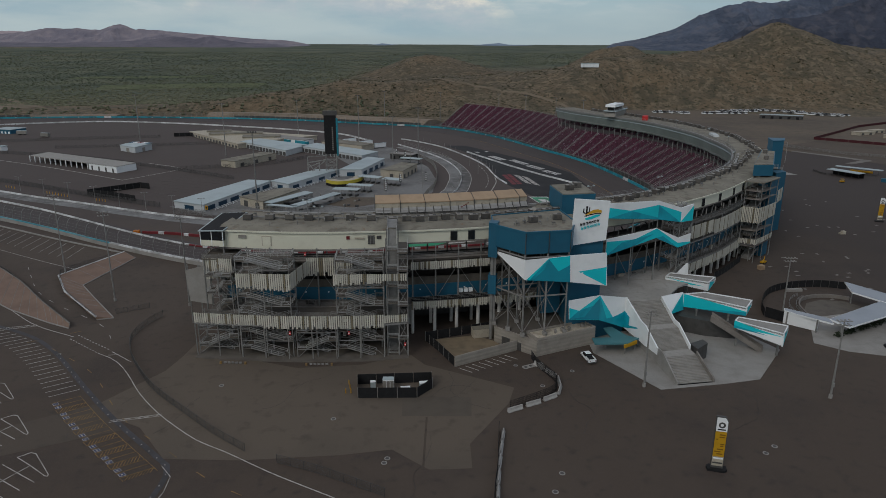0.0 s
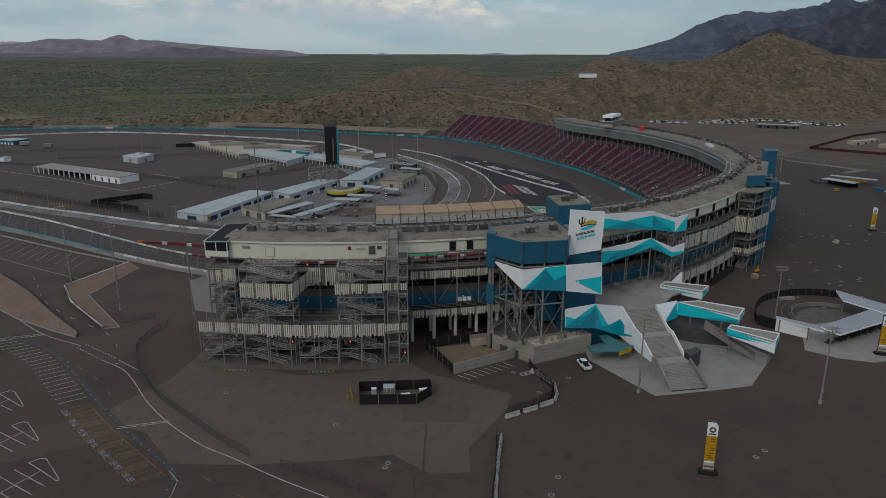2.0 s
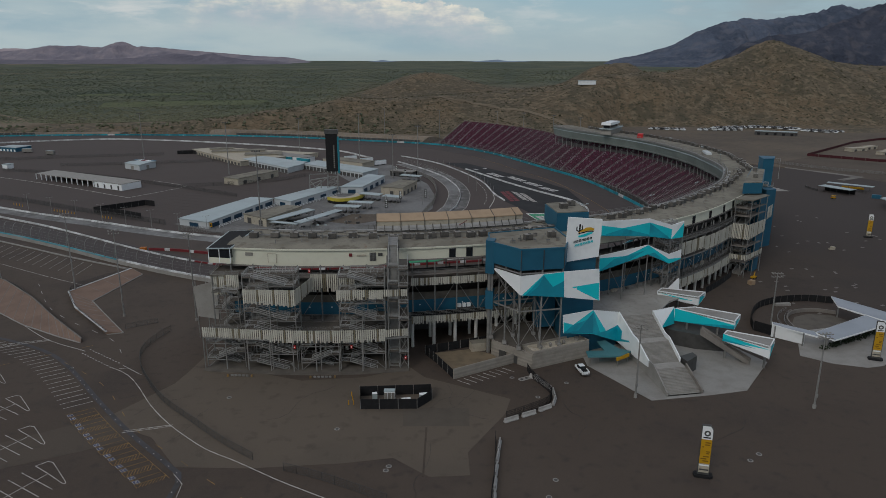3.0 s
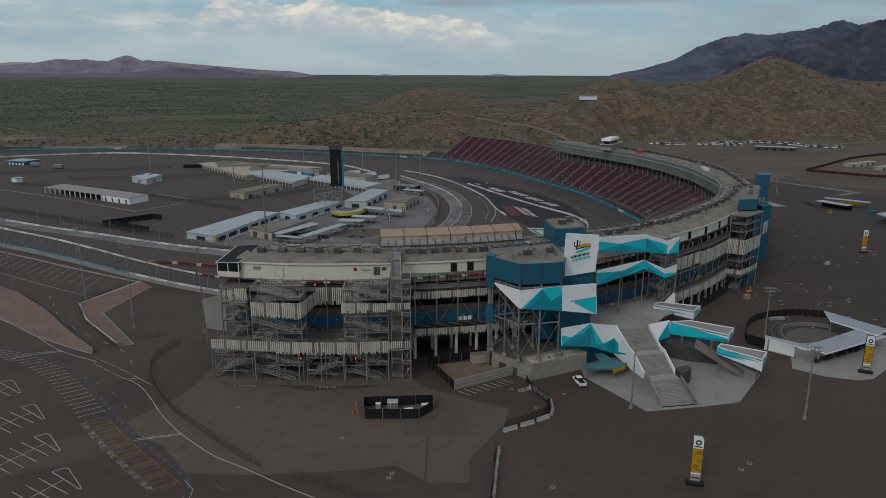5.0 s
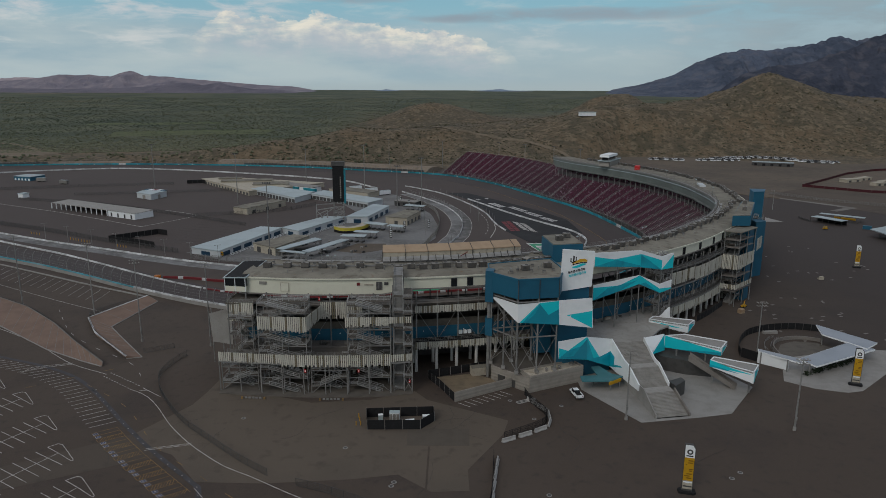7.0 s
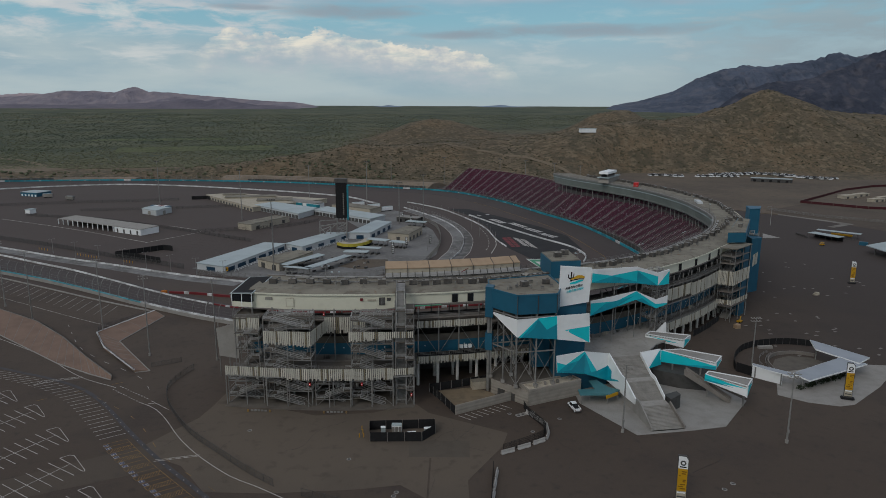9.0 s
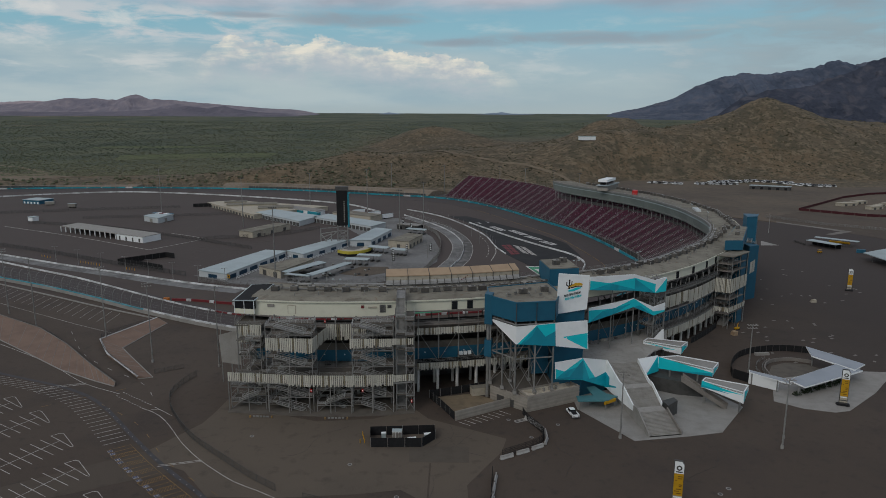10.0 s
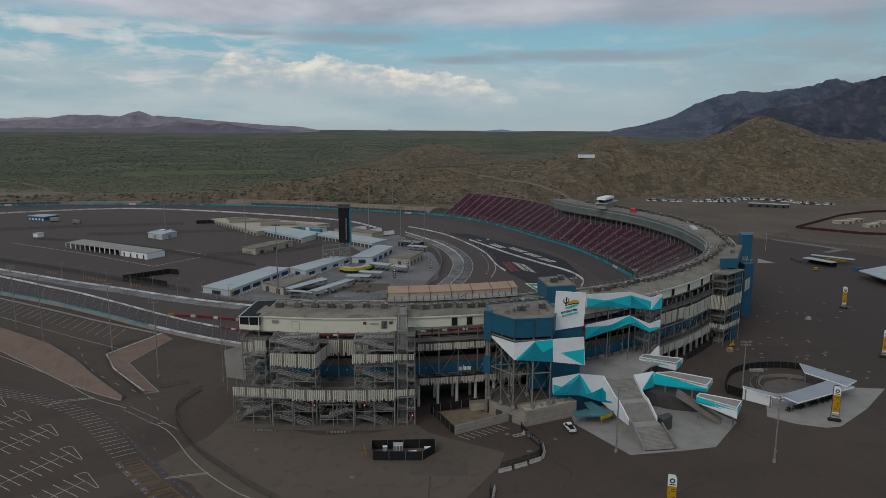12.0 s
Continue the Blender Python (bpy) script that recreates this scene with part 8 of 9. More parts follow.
garage("beige flat-roofed building in the paddock", [(-36.7, 427.7), (-22.8, 422), (-14.8, 448.8), (-25.2, 453)], 4.8, BEIGE, ROOF, 4, 1, 3.0, 2.6, 0, STEEL_DARK, name="beige_building")
garage("small white metal shed in the infield", [(-244.3, 534), (-228, 522.4), (-223, 540.6), (-240, 546.6)], 4.4, GARAGE_WALL, METAL_ROOF, 1, 1, 4.0, 3.0, 0.5, HVAC, name="white_shed")
garage("blue and white transporter trailer in the infield", [(-408, 640), (-388, 633), (-384, 650), (-404, 655)], 3.6, BLUE, METAL_ROOF, 5, 1, 2.0, 2.0, 0, WHITE, name="trailer")
garage("grey flat-roofed shed in the paddock", [(-36, 500), (-20, 492), (-17, 500), (-33, 508)], 3.6, STEEL_DARK, HVAC, 3, 0, 3.0, 2.4, 0, BLACK, name="grey_shed")
garage("flat tan-roofed shed behind the garages", [(-95, 560), (-60, 535), (-52, 548), (-88, 574)], 4.0, BEIGE, ROOF, 0, 0, name="tan_shed")
garage("flat grey-roofed shed beyond the garages", [(-150, 590), (-110, 565), (-104, 575), (-140, 602)], 4.0, WHITE, HVAC, 0, 0, name="grey_shed")
garage("white transporter trailer by the far fence", [(-338, 532), (-333, 530), (-331, 535), (-336, 537)], 3.2, WHITE, METAL_ROOF, 0, 0, name="trailer")

upper = thing("roof_block", "low tan plant room on the media building", "plant room")
for x, y, w, d, hh in ((-176, 605, 44, 12, 1.4), (-150, 588, 30, 16, 1.0), (-196, 622, 20, 8, 1.1)):
    Soup().box(x, y, 3.9, w, d, hh, 12).done("plant_wall", BEIGE, upper)
    Soup().box(x, y, 3.9 + hh, w + 1, d + 1, 0.25, 12).done("plant_roof", ROOF, upper)

og = thing("open_garage", "long open-fronted white garage with a grey metal roof", "garage")
oc = [Vector(p) for p in ((-284, 483.6, 0), (-204, 439.2, 0), (-197, 452, 0), (-278, 496.6, 0))]
Soup().slab([oc[0] + Vector((0, 0, 4.2)), oc[1] + Vector((0, 0, 4.2)), oc[2] + Vector((0, 0, 4.6)), oc[3] + Vector((0, 0, 4.6))], 0.4, (0, 0, 1)).done("roof", HVAC, og)
Soup().slab([oc[3], oc[2], oc[2] + Vector((0, 0, 4.2)), oc[3] + Vector((0, 0, 4.2))], 0.3).done("back_wall", STEEL_DARK, og)
for i in range(12):
    p = oc[0].lerp(oc[1], i / 16)
    Soup().box(p.x, p.y, 0, 0.55, 0.5, 4.0, -29).done("pier", WHITE, og)
a, b, c, d = oc[0].lerp(oc[1], 0.7), oc[1], oc[2], oc[3].lerp(oc[2], 0.7)
Soup().prism([(a.x, a.y), (b.x, b.y), (c.x, c.y), (d.x, d.y)], 0, 4.1).done("closed_end", WHITE, og)
for i in range(4):
    p = a.lerp(b, (i + 0.5) / 4)
    Soup().box(p.x - 0.05, p.y - 0.1, 0.2, 1.2, 0.3, 2.6, -29).done("door", STEEL_DARK, og)


def canopy(label, corners, h, mat=METAL_ROOF, n=4):
    t = thing("canopy", label, "canopy", group="pit canopies")
    cs = [Vector((*p, h)) for p in corners]
    Soup().slab(cs, 0.3, (0, 0, 1)).done("canopy_roof", mat, t)
    for e in (0, 2):
        for i in range(n):
            p = cs[e].lerp(cs[e + 1], (i + 0.5) / n)
            Soup().beam((p.x, p.y, 0), (p.x, p.y, h - 0.2), 0.2).done("post", STEEL, t)
    for i in range(n):
        p = cs[0].lerp(cs[1], (i + 0.5) / n).lerp(cs[3].lerp(cs[2], (i + 0.5) / n), 0.5)
        Soup().box(p.x, p.y, 0.05, 2.6, 1.2, 0.9, 55).done("bench", STEEL_DARK, t)


PC = "pale flat metal canopy on posts in the paddock"
canopy(PC, [(-87, 341), (-82.3, 338.2), (-66.5, 363.6), (-71.4, 367.9)], 4, n=6)
canopy(PC, [(-84, 334.8), (-69.6, 330), (-68, 333), (-82, 337)], 4)
canopy(PC, [(-73, 334), (-68.6, 331), (-51.5, 362.5), (-56, 365)], 4, n=7)
canopy(PC, [(-58, 372), (-44, 370), (-43, 376), (-57, 378)], 4)
canopy(PC, [(-52, 384), (-38, 381), (-37, 386), (-51, 389)], 4)
canopy(PC, [(-49, 410), (-36, 404), (-34, 410), (-46, 416)], 4)
canopy(PC, [(-34, 402), (-24, 398), (-22, 404), (-32, 408)], 4)
canopy(PC, [(-28, 478), (-14, 472), (-12, 478), (-26, 484)], 4)

# scoring pylon
pyl = thing("scoring_pylon", "tall black scoring pylon on a steel lattice base", "pylon", (-67, 431.5, 0))
Soup().box(0, 0, 14, 7.2, 2.4, 23.5).done("display", BLACK, pyl)
Soup().box(0, 0, 37.3, 8.2, 3.0, 2.6).done("crown", STEEL_DARK, pyl)
Soup().box(4.1, 0, 13, 0.9, 2.6, 22.5).done("side_panel", TEAL_WALL, pyl, "teal lit side panel")
for i in range(12):
    Soup().box(1.4, -1.24, 16.4 + 1.2 * i, 0.8, 0.08, 0.7).done("digit_bar", HVAC, pyl)
for x in (-3.2, 3.2):
    for y in (-3, 3):
        Soup().beam((x, y, 0), (x, y * 0.4, 14.2), 0.4).done("leg", STEEL, pyl)
for z in (3.5, 7, 10.5):
    for y in (-2.6, 2.6):
        k = 1 - 0.6 * z / 14
        Soup().beam((-3.2, y * k, z), (3.2, y * k, z), 0.3).done("lattice_bar", STEEL, pyl)
        Soup().beam((-3.2, y * k, z), (3.2, y * k * 0.85, z - 3.2), 0.22).done("lattice_bar", STEEL, pyl)
        Soup().beam((3.2, y * k, z), (-3.2, y * k * 0.85, z - 3.2), 0.22).done("lattice_bar", STEEL, pyl)
for x in (-14, -7):
    Soup().beam((x, -4, 0), (x, -4, 9), 0.6).done("leg", STEEL, pyl)
Soup().beam((-14, -4, 9), (-3, -2, 10.5), 0.6).done("lattice_bar", STEEL, pyl)
Soup().beam((-14, -4, 2), (-3, -2, 10.5), 0.5).done("lattice_bar", STEEL, pyl)
Soup().beam((-14, -4, 12.5), (-3, -2, 13), 0.5).done("lattice_bar", STEEL, pyl)
Soup().beam((-14, -4, 0), (-14, -4, 12.5), 0.5).done("lattice_bar", STEEL, pyl)
Soup().beam((-7, -4, 0), (-14, -4, 9), 0.4).done("lattice_bar", STEEL, pyl)
Soup().beam((-14, -4, 6), (-7, -4, 9), 0.5).done("lattice_bar", STEEL, pyl)
YELLOW_PALE = material("pale_yellow_fascia", (0.5, 0.42, 0.06), 0.5, spots=[(0.8, 3, 0.5, 0.7, (0.42, 0.35, 0.05), 0.5)])
stage = thing("victory_stage", "curved stage with a bright yellow fascia", "stage")
SG = Line([(-66, 403), (-60, 397.5), (-52, 400), (-47, 408), (-46, 416)])
swept(SG, 0, SG.length, rect(0, 5, 0, 3.2), 3).done("platform", BEIGE, stage)
swept(SG, 0, SG.length, rect(-0.4, 0, 1.6, 3.4), 3).done("fascia", YELLOW_PALE, stage, "bright yellow fascia")
swept(SG, 0, SG.length, rect(-0.3, 0, 0, 1.8), 3).done("skirt", BLACK, stage)


def mast(h):
    t = thing("light_mast", "slender tall steel light mast", "light pole")
    Soup().tube((0, 0, 0), (0, 0, h), 0.42, 0.2, sides=8).done("pole", STEEL, t)
    Soup().beam((-2, 0, h - 0.5), (2, 0, h - 0.5), 0.25).done("crossarm", STEEL, t)
    for x in (-1.8, -0.6, 0.6, 1.8):
        Soup().box(x, 0, h - 0.5, 0.7, 0.5, 0.8, 0, 0.8).done("lamp_head", STEEL_DARK, t)
    return t


at_many(lambda: mast(38), [(-252.7, 589.2, 0, 0), (-90.5, 343.1, 0, 0), (-155.3, 506, 0, 0), (-15, 478.5, 0, 0), (-68.9, 592.8, 0, 0)], "tall infield light masts")
at_many(lambda: mast(31), [(-33.3, 490.2, 0, 0), (-127.5, 629.4, 0, 0), (60, 722, 0, 0), (0, 742, 0, 0), (110, 670, 0, 0), (-60, 760, 0, 0), (130, 640, 0, 0), (85, 700, 0, 0)], "light masts round the far bend")


def feather_sign():
    t = thing("banner_flag", "black and white vertical banner on a post", "banner")
    Soup().beam((0, 0, 0), (0, 0, 7.5), 0.15).done("post", STEEL, t)
    Soup().box(0.7, 0, 2.4, 1.2, 0.08, 5.0).done("banner", BLACK, t)
    for i in range(4):
        Soup().box(0.7, -0.06, 3.0 + 1.15 * i, 0.8, 0.05, 0.55).done("text_bar", WHITE, t)
    return t


at_many(feather_sign, [(-31, 385, 0, 0), (-23.6, 400, 0, 0), (-30, 375, 0, 0), (-9, 405, 0, 0), (-25, 485, 0, 0), (-32, 500, 0, 0)], "banner flags in the paddock")
bf = thing("mesh_fence", "tall black mesh fence enclosing a yard", "fence")
for x0, y0, x1, y1 in ((-190, 374, -170, 394), (-170, 394, -163.5, 391), (-190, 374, -172, 367), (-172, 367, -157.5, 358.5), (-235, 618, -222, 622), (-222, 622, -205, 605), (-30, 507, -15, 500)):
    n = max(1, int(math.hypot(x1 - x0, y1 - y0) / 4))
    for i in range(n):
        a, b = Vector((x0 + (x1 - x0) * i / n, y0 + (y1 - y0) * i / n, 0.03)), Vector((x0 + (x1 - x0) * (i + 0.98) / n, y0 + (y1 - y0) * (i + 0.98) / n, 0.03))
        Soup().slab([a, b, b + Vector((0, 0, 3.2)), a + Vector((0, 0, 3.2))], 0.1).done("mesh_panel", BLACK, bf)
        Soup().beam(a, a + Vector((0, 0, 3.4)), 0.14).done("fence_post", STEEL_DARK, bf)
chain_fence([(-300, 430), (-240, 400), (-180, 366), (-140, 346)], 2.6, "grey wire fence along the infield edge", step=4, wire=0.04)
chain_fence([(-330, 520), (-260, 500), (-180, 455), (-125, 420)], 2.2, "grey wire fence across the infield", step=5, wire=0.04)
chain_fence([(-170, 452), (-120, 470), (-95, 500)], 2.4, "grey wire fence across the infield", step=5, wire=0.04)
chain_fence([(-420, 560), (-330, 590), (-245, 612)], 2.4, "grey wire fence across the infield", step=5, wire=0.04)
chain_fence([(-300, 545), (-230, 560), (-160, 580)], 2.2, "grey wire fence across the infield", step=5, wire=0.04)
chain_fence([(-128, 333), (-100, 326), (-70, 322), (-40, 330), (-14, 352), (-6, 385), (-3.4, 400), (-2, 436), (-6.1, 478), (-16.1, 509)], 2.8, "grey wire fence along the pit lane", STEEL, step=4, wire=0.04)


def yard_lamp():
    t = thing("yard_light", "grey double-headed yard light", "light pole")
    Soup().tube((0, 0, 0), (0, 0, 9), 0.14, 0.09, sides=8).done("pole", STEEL, t)
    Soup().beam((-1.3, 0, 9), (1.3, 0, 9), 0.1).done("arm", STEEL, t)
    for x in (-1.3, 1.3):
        Soup().box(x, 0, 8.9, 0.8, 0.35, 0.2, 0, 0.8).done("lamp_head", STEEL, t)
    return t


at_many(yard_lamp, [(-230, 381 , 0, 30), (-212, 372, 0, 30), (-194, 363, 0, 30), (-176, 354, 0, 30), (-160, 346, 0, 30), (-144, 339, 0, 30), (-128, 332, 0, 20), (-112, 326, 0, 20), (-10, 395, 0, 80), (-12, 440, 0, 80), (-20, 470, 0, 80), (20, 470, 0, 70), (24, 440, 0, 80)], "yard lights along the pit lane")


def bollard():
    t = thing("bollard", "small yellow guard post", "bollard")
    Soup().tube((0, 0, 0), (0, 0, 1.3), 0.16, sides=8).done("post", YELLOW, t)
    return t


at_many(bollard, [(-246 + 2.4 * i, 394 - 1.3 * i, 0, 0) for i in range(4)] + [(-214 + 2.2 * i, 378 - 1.2 * i, 0, 0) for i in range(8)] + [(-179 + 2.0 * i, 361 - i, 0, 0) for i in range(4)] + [(-288 + 2.4 * i, 506 - 1.2 * i, 0, 0) for i in range(6)], "guard posts in the infield")


def trailer(mat, L=11.0):
    t = thing("trailer", "boxy parked trailer in the infield", "trailer")
    b = Soup().box(0, 0, 0.8, L, 2.6, 2.9).done("body", mat, t)
    Soup().box(0, 0, 3.7, L - 0.1, 2.5, 0.12).done("trailer_roof", METAL_ROOF, b)
    for x in (-L * 0.3, -L * 0.3 + 1.3, L * 0.3):
        for y in (-1.1, 1.1):
            Soup().tube((x, y - 0.15, 0.5), (x, y + 0.15, 0.5), 0.5, sides=10).done("wheel", BLACK, t)
    return t


at_many(lambda: trailer(WHITE), [(-60, 566, 0, 35), (-75, 579, 0, 35), (-48, 553, 0, 40)], "pale trailers behind the garages")
at_many(lambda: trailer(TEAL_WALL, 14), [(-128, 577, 0, -38), (-112, 566, 0, -38)], "teal trailers behind the garages")
at_many(lambda: trailer(HVAC, 8), [(-375, 628, 0, 10), (-345, 612, 0, -15)], "grey trailers by the far fence")
bus = thing("shade_canopy", "red and blue striped flat canopy in the infield", "canopy", (-238, 556, 0), -20)
for k, m in enumerate((BLUE, WHITE, RED, WHITE, BLUE)):
    Soup().box(-8 + 4 * k, 0, 3.2, 3.9, 4.5, 0.2).done("canopy_panel", m, bus)
for x in (-9, 0, 9):
    for y in (-2, 2):
        Soup().beam((x, y, 0), (x, y, 3.2), 0.15).done("post", STEEL_DARK, bus)
warn = thing("warning_sign", "small yellow and black board on a garage wall", "sign", (-113.4, 336.4, 1.2), -26)
Soup().box(0, -0.15, 0, 1.6, 0.1, 2.0).done("plate", YELLOW, warn)
Soup().box(0, -0.22, 0.4, 0.9, 0.05, 1.0).done("emblem", BLACK, warn)
# white rails before the long garages
for pts in ([(-111.6, 339), (-102.5, 369.5), (-94.2, 397.5)], [(-82.5, 387.5), (-72, 411), (-62, 433)]):
    t = thing("guard_rail", "white guard rails before the garage doors", "railing")
    rail_soup(Soup(), [(x + 1.4, y - 0.3, 0.02) for x, y in pts], 1.3, 2, 3.0, 0.14).done("railing", WHITE, t)
rack = thing("tyre_rack", "dark cluttered racks under the paddock canopies", "rack")
rk = random.Random(8)
for i in range(26):
    Soup().box(-66 + rk.uniform(-14, 24), 352 + rk.uniform(-12, 26), 0.1, rk.uniform(0.8, 2.2), rk.uniform(0.6, 1.2), rk.uniform(0.5, 1.3), rk.uniform(0, 90)).done("rack_unit", STEEL_DARK if i % 3 else HVAC, rack)

# ---- east lot: ticket enclosure, tents, parked cars ----
flat("ticket_pad", [(102.4, 185.4), (109, 180), (117, 177.4), (122, 178.6), (138, 192), (155, 209.5), (138.5, 211), (110.3, 203)], 0.1, CONCRETE, "pale concrete pad of the ticket enclosure", "pad", 0.1)
enc = thing("ticket_enclosure", "curved black mesh fence round a paved court", "fence")
EL = Line([(97.6, 204.6), (99.6, 211), (104, 218.9), (109.5, 225.1), (118.2, 229.5), (128.4, 230.7), (136, 228.4)])
for s in EL.steps(0, EL.length - 2.5, 2.6):
    a, b = Vector((*EL.at(s), 0.03)), Vector((*EL.at(s + 2.5), 0.03))
    Soup().slab([a, b, b + Vector((0, 0, 2.4)), a + Vector((0, 0, 2.4))], 0.08).done("mesh_panel", BLACK, enc)
    Soup().beam(a, a + Vector((0, 0, 2.55)), 0.1).done("fence_post", STEEL_DARK, enc)
for x0, y0, x1, y1 in ((97.6, 204.4, 101, 200.2),):
    a, b = Vector((x0, y0, 0.03)), Vector((x1, y1, 0.03))
    Soup().slab([a, b, b + Vector((0, 0, 3.2)), a + Vector((0, 0, 3.2))], 0.08).done("mesh_panel", BLACK, enc)
flat("court_floor", [(111.5, 203.5), (116, 200), (127, 204), (131.5, 213), (129, 217), (122, 218.5), (116, 215.5), (112.5, 210)], 0.06, PAD_DARK, "grey paved floor of the round court", "pavement", 0.05)
court = thing("round_court", "low curved pale wall round the court with steel rails", "low wall")
RL2 = Line([(110.5, 204), (112, 212), (117, 218.5), (125, 220.5), (131, 218)])
swept(RL2, 0, RL2.length, rect(0, 0.4, 0, 1.2), 2).done("low_wall", CONCRETE_DARK, court)
for k in (1.0, 3.0):
    for h in (0.4, 0.8, 1.2):
        swept(RL2, 0, RL2.length * 0.55, rect(k - 0.03, k + 0.03, h - 0.03, h + 0.03), 2).done("queue_rail", STEEL, court)
    for s in RL2.steps(0.2, RL2.length * 0.55, 2.6):
        Soup().tube((*RL2.at(s, k), 0.02), (*RL2.at(s, k), 1.2), 0.04, sides=6).done("rail_post", STEEL, court)
bx = thing("planter_block", "long pale concrete block by the fence", "block", (117.5, 226.5, 0), 6)
Soup().box(0, 0, 0, 5.5, 1.2, 0.9, 0, 0.97).done("body", CONCRETE, bx)


def v_canopy(label, corners, legs):
    t = thing("ticket_canopy", label, "canopy")
    cs = [Vector(p) for p in corners]
    Soup().slab(cs, 0.45, (0, 0, 1)).done("canopy_roof", CANOPY, t)
    sp = Soup()
    for a, b in zip(cs, cs[1:] + cs[:1]):
        sp.beam(a - Vector((0, 0, 0.25)), b - Vector((0, 0, 0.25)), 0.16, 0.46)
    sp.done("edge_trim", WHITE, t)
    for x, y, z in legs:
        Soup().tube((x, y, 0), (x, y, z), 0.22, sides=10).done("post", STEEL, t)
    return t


v_canopy("pale angular canopy roof on slim posts", [(109.9, 192.2, 4.4), (112.6, 187.1, 4.1), (138.1, 200.0, 4.5), (133.3, 205.6, 4.8)], [(112, 189.6, 3.8), (118.5, 193.8, 3.9), (126, 198.6, 4.0), (133, 203, 4.2)])
v_canopy("pale angular canopy roof on slim posts", [(130.5, 221.0, 5.3), (128.1, 212.7, 4.9), (135.2, 199.5, 5.0), (141.0, 203.7, 5.3)], [(130, 215.5, 4.6), (135.5, 206, 4.6)])
v_canopy("narrow white wedge canopy over the entry", [(101.0, 200.4, 4.4), (100.9, 199.5, 3.8), (109.6, 189.8, 4.0), (109.6, 192.4, 4.5)], [(101.3, 198.7, 3.8), (106.5, 192.2, 4.0)])
wd = thing("white_fence_panel", "white wedge-shaped wall panel under a canopy", "wall panel")
Soup().slab([(100.6, 199.4, 0.05), (107.4, 193.2, 0.05), (107.4, 193.2, 3.6), (100.6, 199.4, 4.0)], 0.2).done("panel", WHITE, wd)
SHRUB = material("dark_shrub_leaf", (0.03, 0.042, 0.022), 0.8, island=0.35)
hedge = thing("hedge", "dark green shrubs in front of the ticket canopy", "hedge")
rnd = random.Random(12)
for i in range(26):
    t = i / 25
    x, y = 111.0 + 22 * t + rnd.uniform(-0.6, 0.6), 189.4 + 11.4 * t + rnd.uniform(-0.6, 0.6)
    sp = Soup()
    for _ in range(70):
        a, r, z = rnd.uniform(0, 6.28), rnd.uniform(0, 0.85), rnd.uniform(0.15, 1.3)
        p = Vector((x + r * math.cos(a), y + r * math.sin(a), 0.1 + z * (1.2 - 0.5 * r)))
        u, v = Vector((rnd.uniform(-1, 1), rnd.uniform(-1, 1), rnd.uniform(-1, 1))) * 0.2, Vector((rnd.uniform(-1, 1), rnd.uniform(-1, 1), rnd.uniform(-1, 1))) * 0.2
        k = len(sp.v)
        sp.v += [tuple(p + u), tuple(p + v), tuple(p - u), tuple(p - v)]
        sp.f.append((k, k + 1, k + 2, k + 3))
    raw("shrub", sp.v, sp.f, SHRUB, hedge)

tent = thing("ticket_tent", "long open stall with a white flat roof", "stall")
tc = [(245.4, 441.3), (255.8, 423.5), (262, 427), (252, 445)]
Soup().prism([(x, y) for x, y in tc], 3.3, 3.55).done("roof", METAL_ROOF, tent)
for i in range(6):
    a, b = Vector((*tc[0], 0)), Vector((*tc[1], 0))
    p = a.lerp(b, i / 5)
    Soup().beam(p, p + Vector((0, 0, 3.3)), 0.16).done("post", STEEL_DARK, tent)
Soup().slab([(252, 444.5, 0), (261.6, 427.4, 0), (261.6, 427.4, 3.2), (252, 444.5, 3.2)], 0.2).done("back_panel", BLACK, tent)
tent2 = thing("ticket_tent", "long open stall with a white flat roof", "stall")
Soup().prism([(257, 452), (276.7, 434), (280, 437.6), (260, 455.5)], 3.4, 3.65).done("roof", METAL_ROOF, tent2)
for x, y in ((258, 453), (276, 436), (267, 444)):
    Soup().beam((x, y, 0), (x, y, 3.4), 0.16).done("post", STEEL_DARK, tent2)
Soup().box(273, 449, 0, 13, 0.3, 1.3, -42).done("banner_board", YELLOW, tent2, "yellow banner board")
cart = thing("utility_cart", "small yellow utility cart", "cart", (241, 415, 0), 10)
Soup().box(0, 0, 0.4, 2.6, 1.4, 0.8).done("body", YELLOW, cart)
Soup().box(0, 0, 2.0, 2.4, 1.4, 0.1).done("cart_roof", YELLOW, cart)
for x in (-1.1, 1.1):
    for y in (-0.6, 0.6):
        Soup().beam((x, y, 1.2), (x, y, 2.0), 0.08).done("post", STEEL_DARK, cart)
        Soup().tube((x * 0.8, y - 0.1, 0.35), (x * 0.8, y + 0.1, 0.35), 0.35, sides=10).done("wheel", BLACK, cart)
pav = thing("ticket_pavilion", "white-roofed open pavilion on the east lot", "pavilion")
Soup().slab([(254, 391, 5.2), (258, 360, 4.2), (309, 385, 5.0), (309, 421, 6.0)], 0.5, (0, 0, 1)).done("roof", METAL_ROOF, pav)
for x, y in ((258, 388), (261, 366), (272, 371), (286, 378), (271, 397)):
    Soup().beam((x, y, 0), (x, y, 4.4), 0.3).done("post", STEEL, pav)
Soup().prism([(272, 376), (302, 392), (298, 404), (268, 388)], 0, 3.6).done("booth", STEEL_DARK, pav)
bin_ = thing("storage_cube", "blue-grey container on the lot", "container", (268, 416, 0), -30)
Soup().box(0, 0, 0, 5, 2.2, 2.2).done("body", BLUE, bin_)
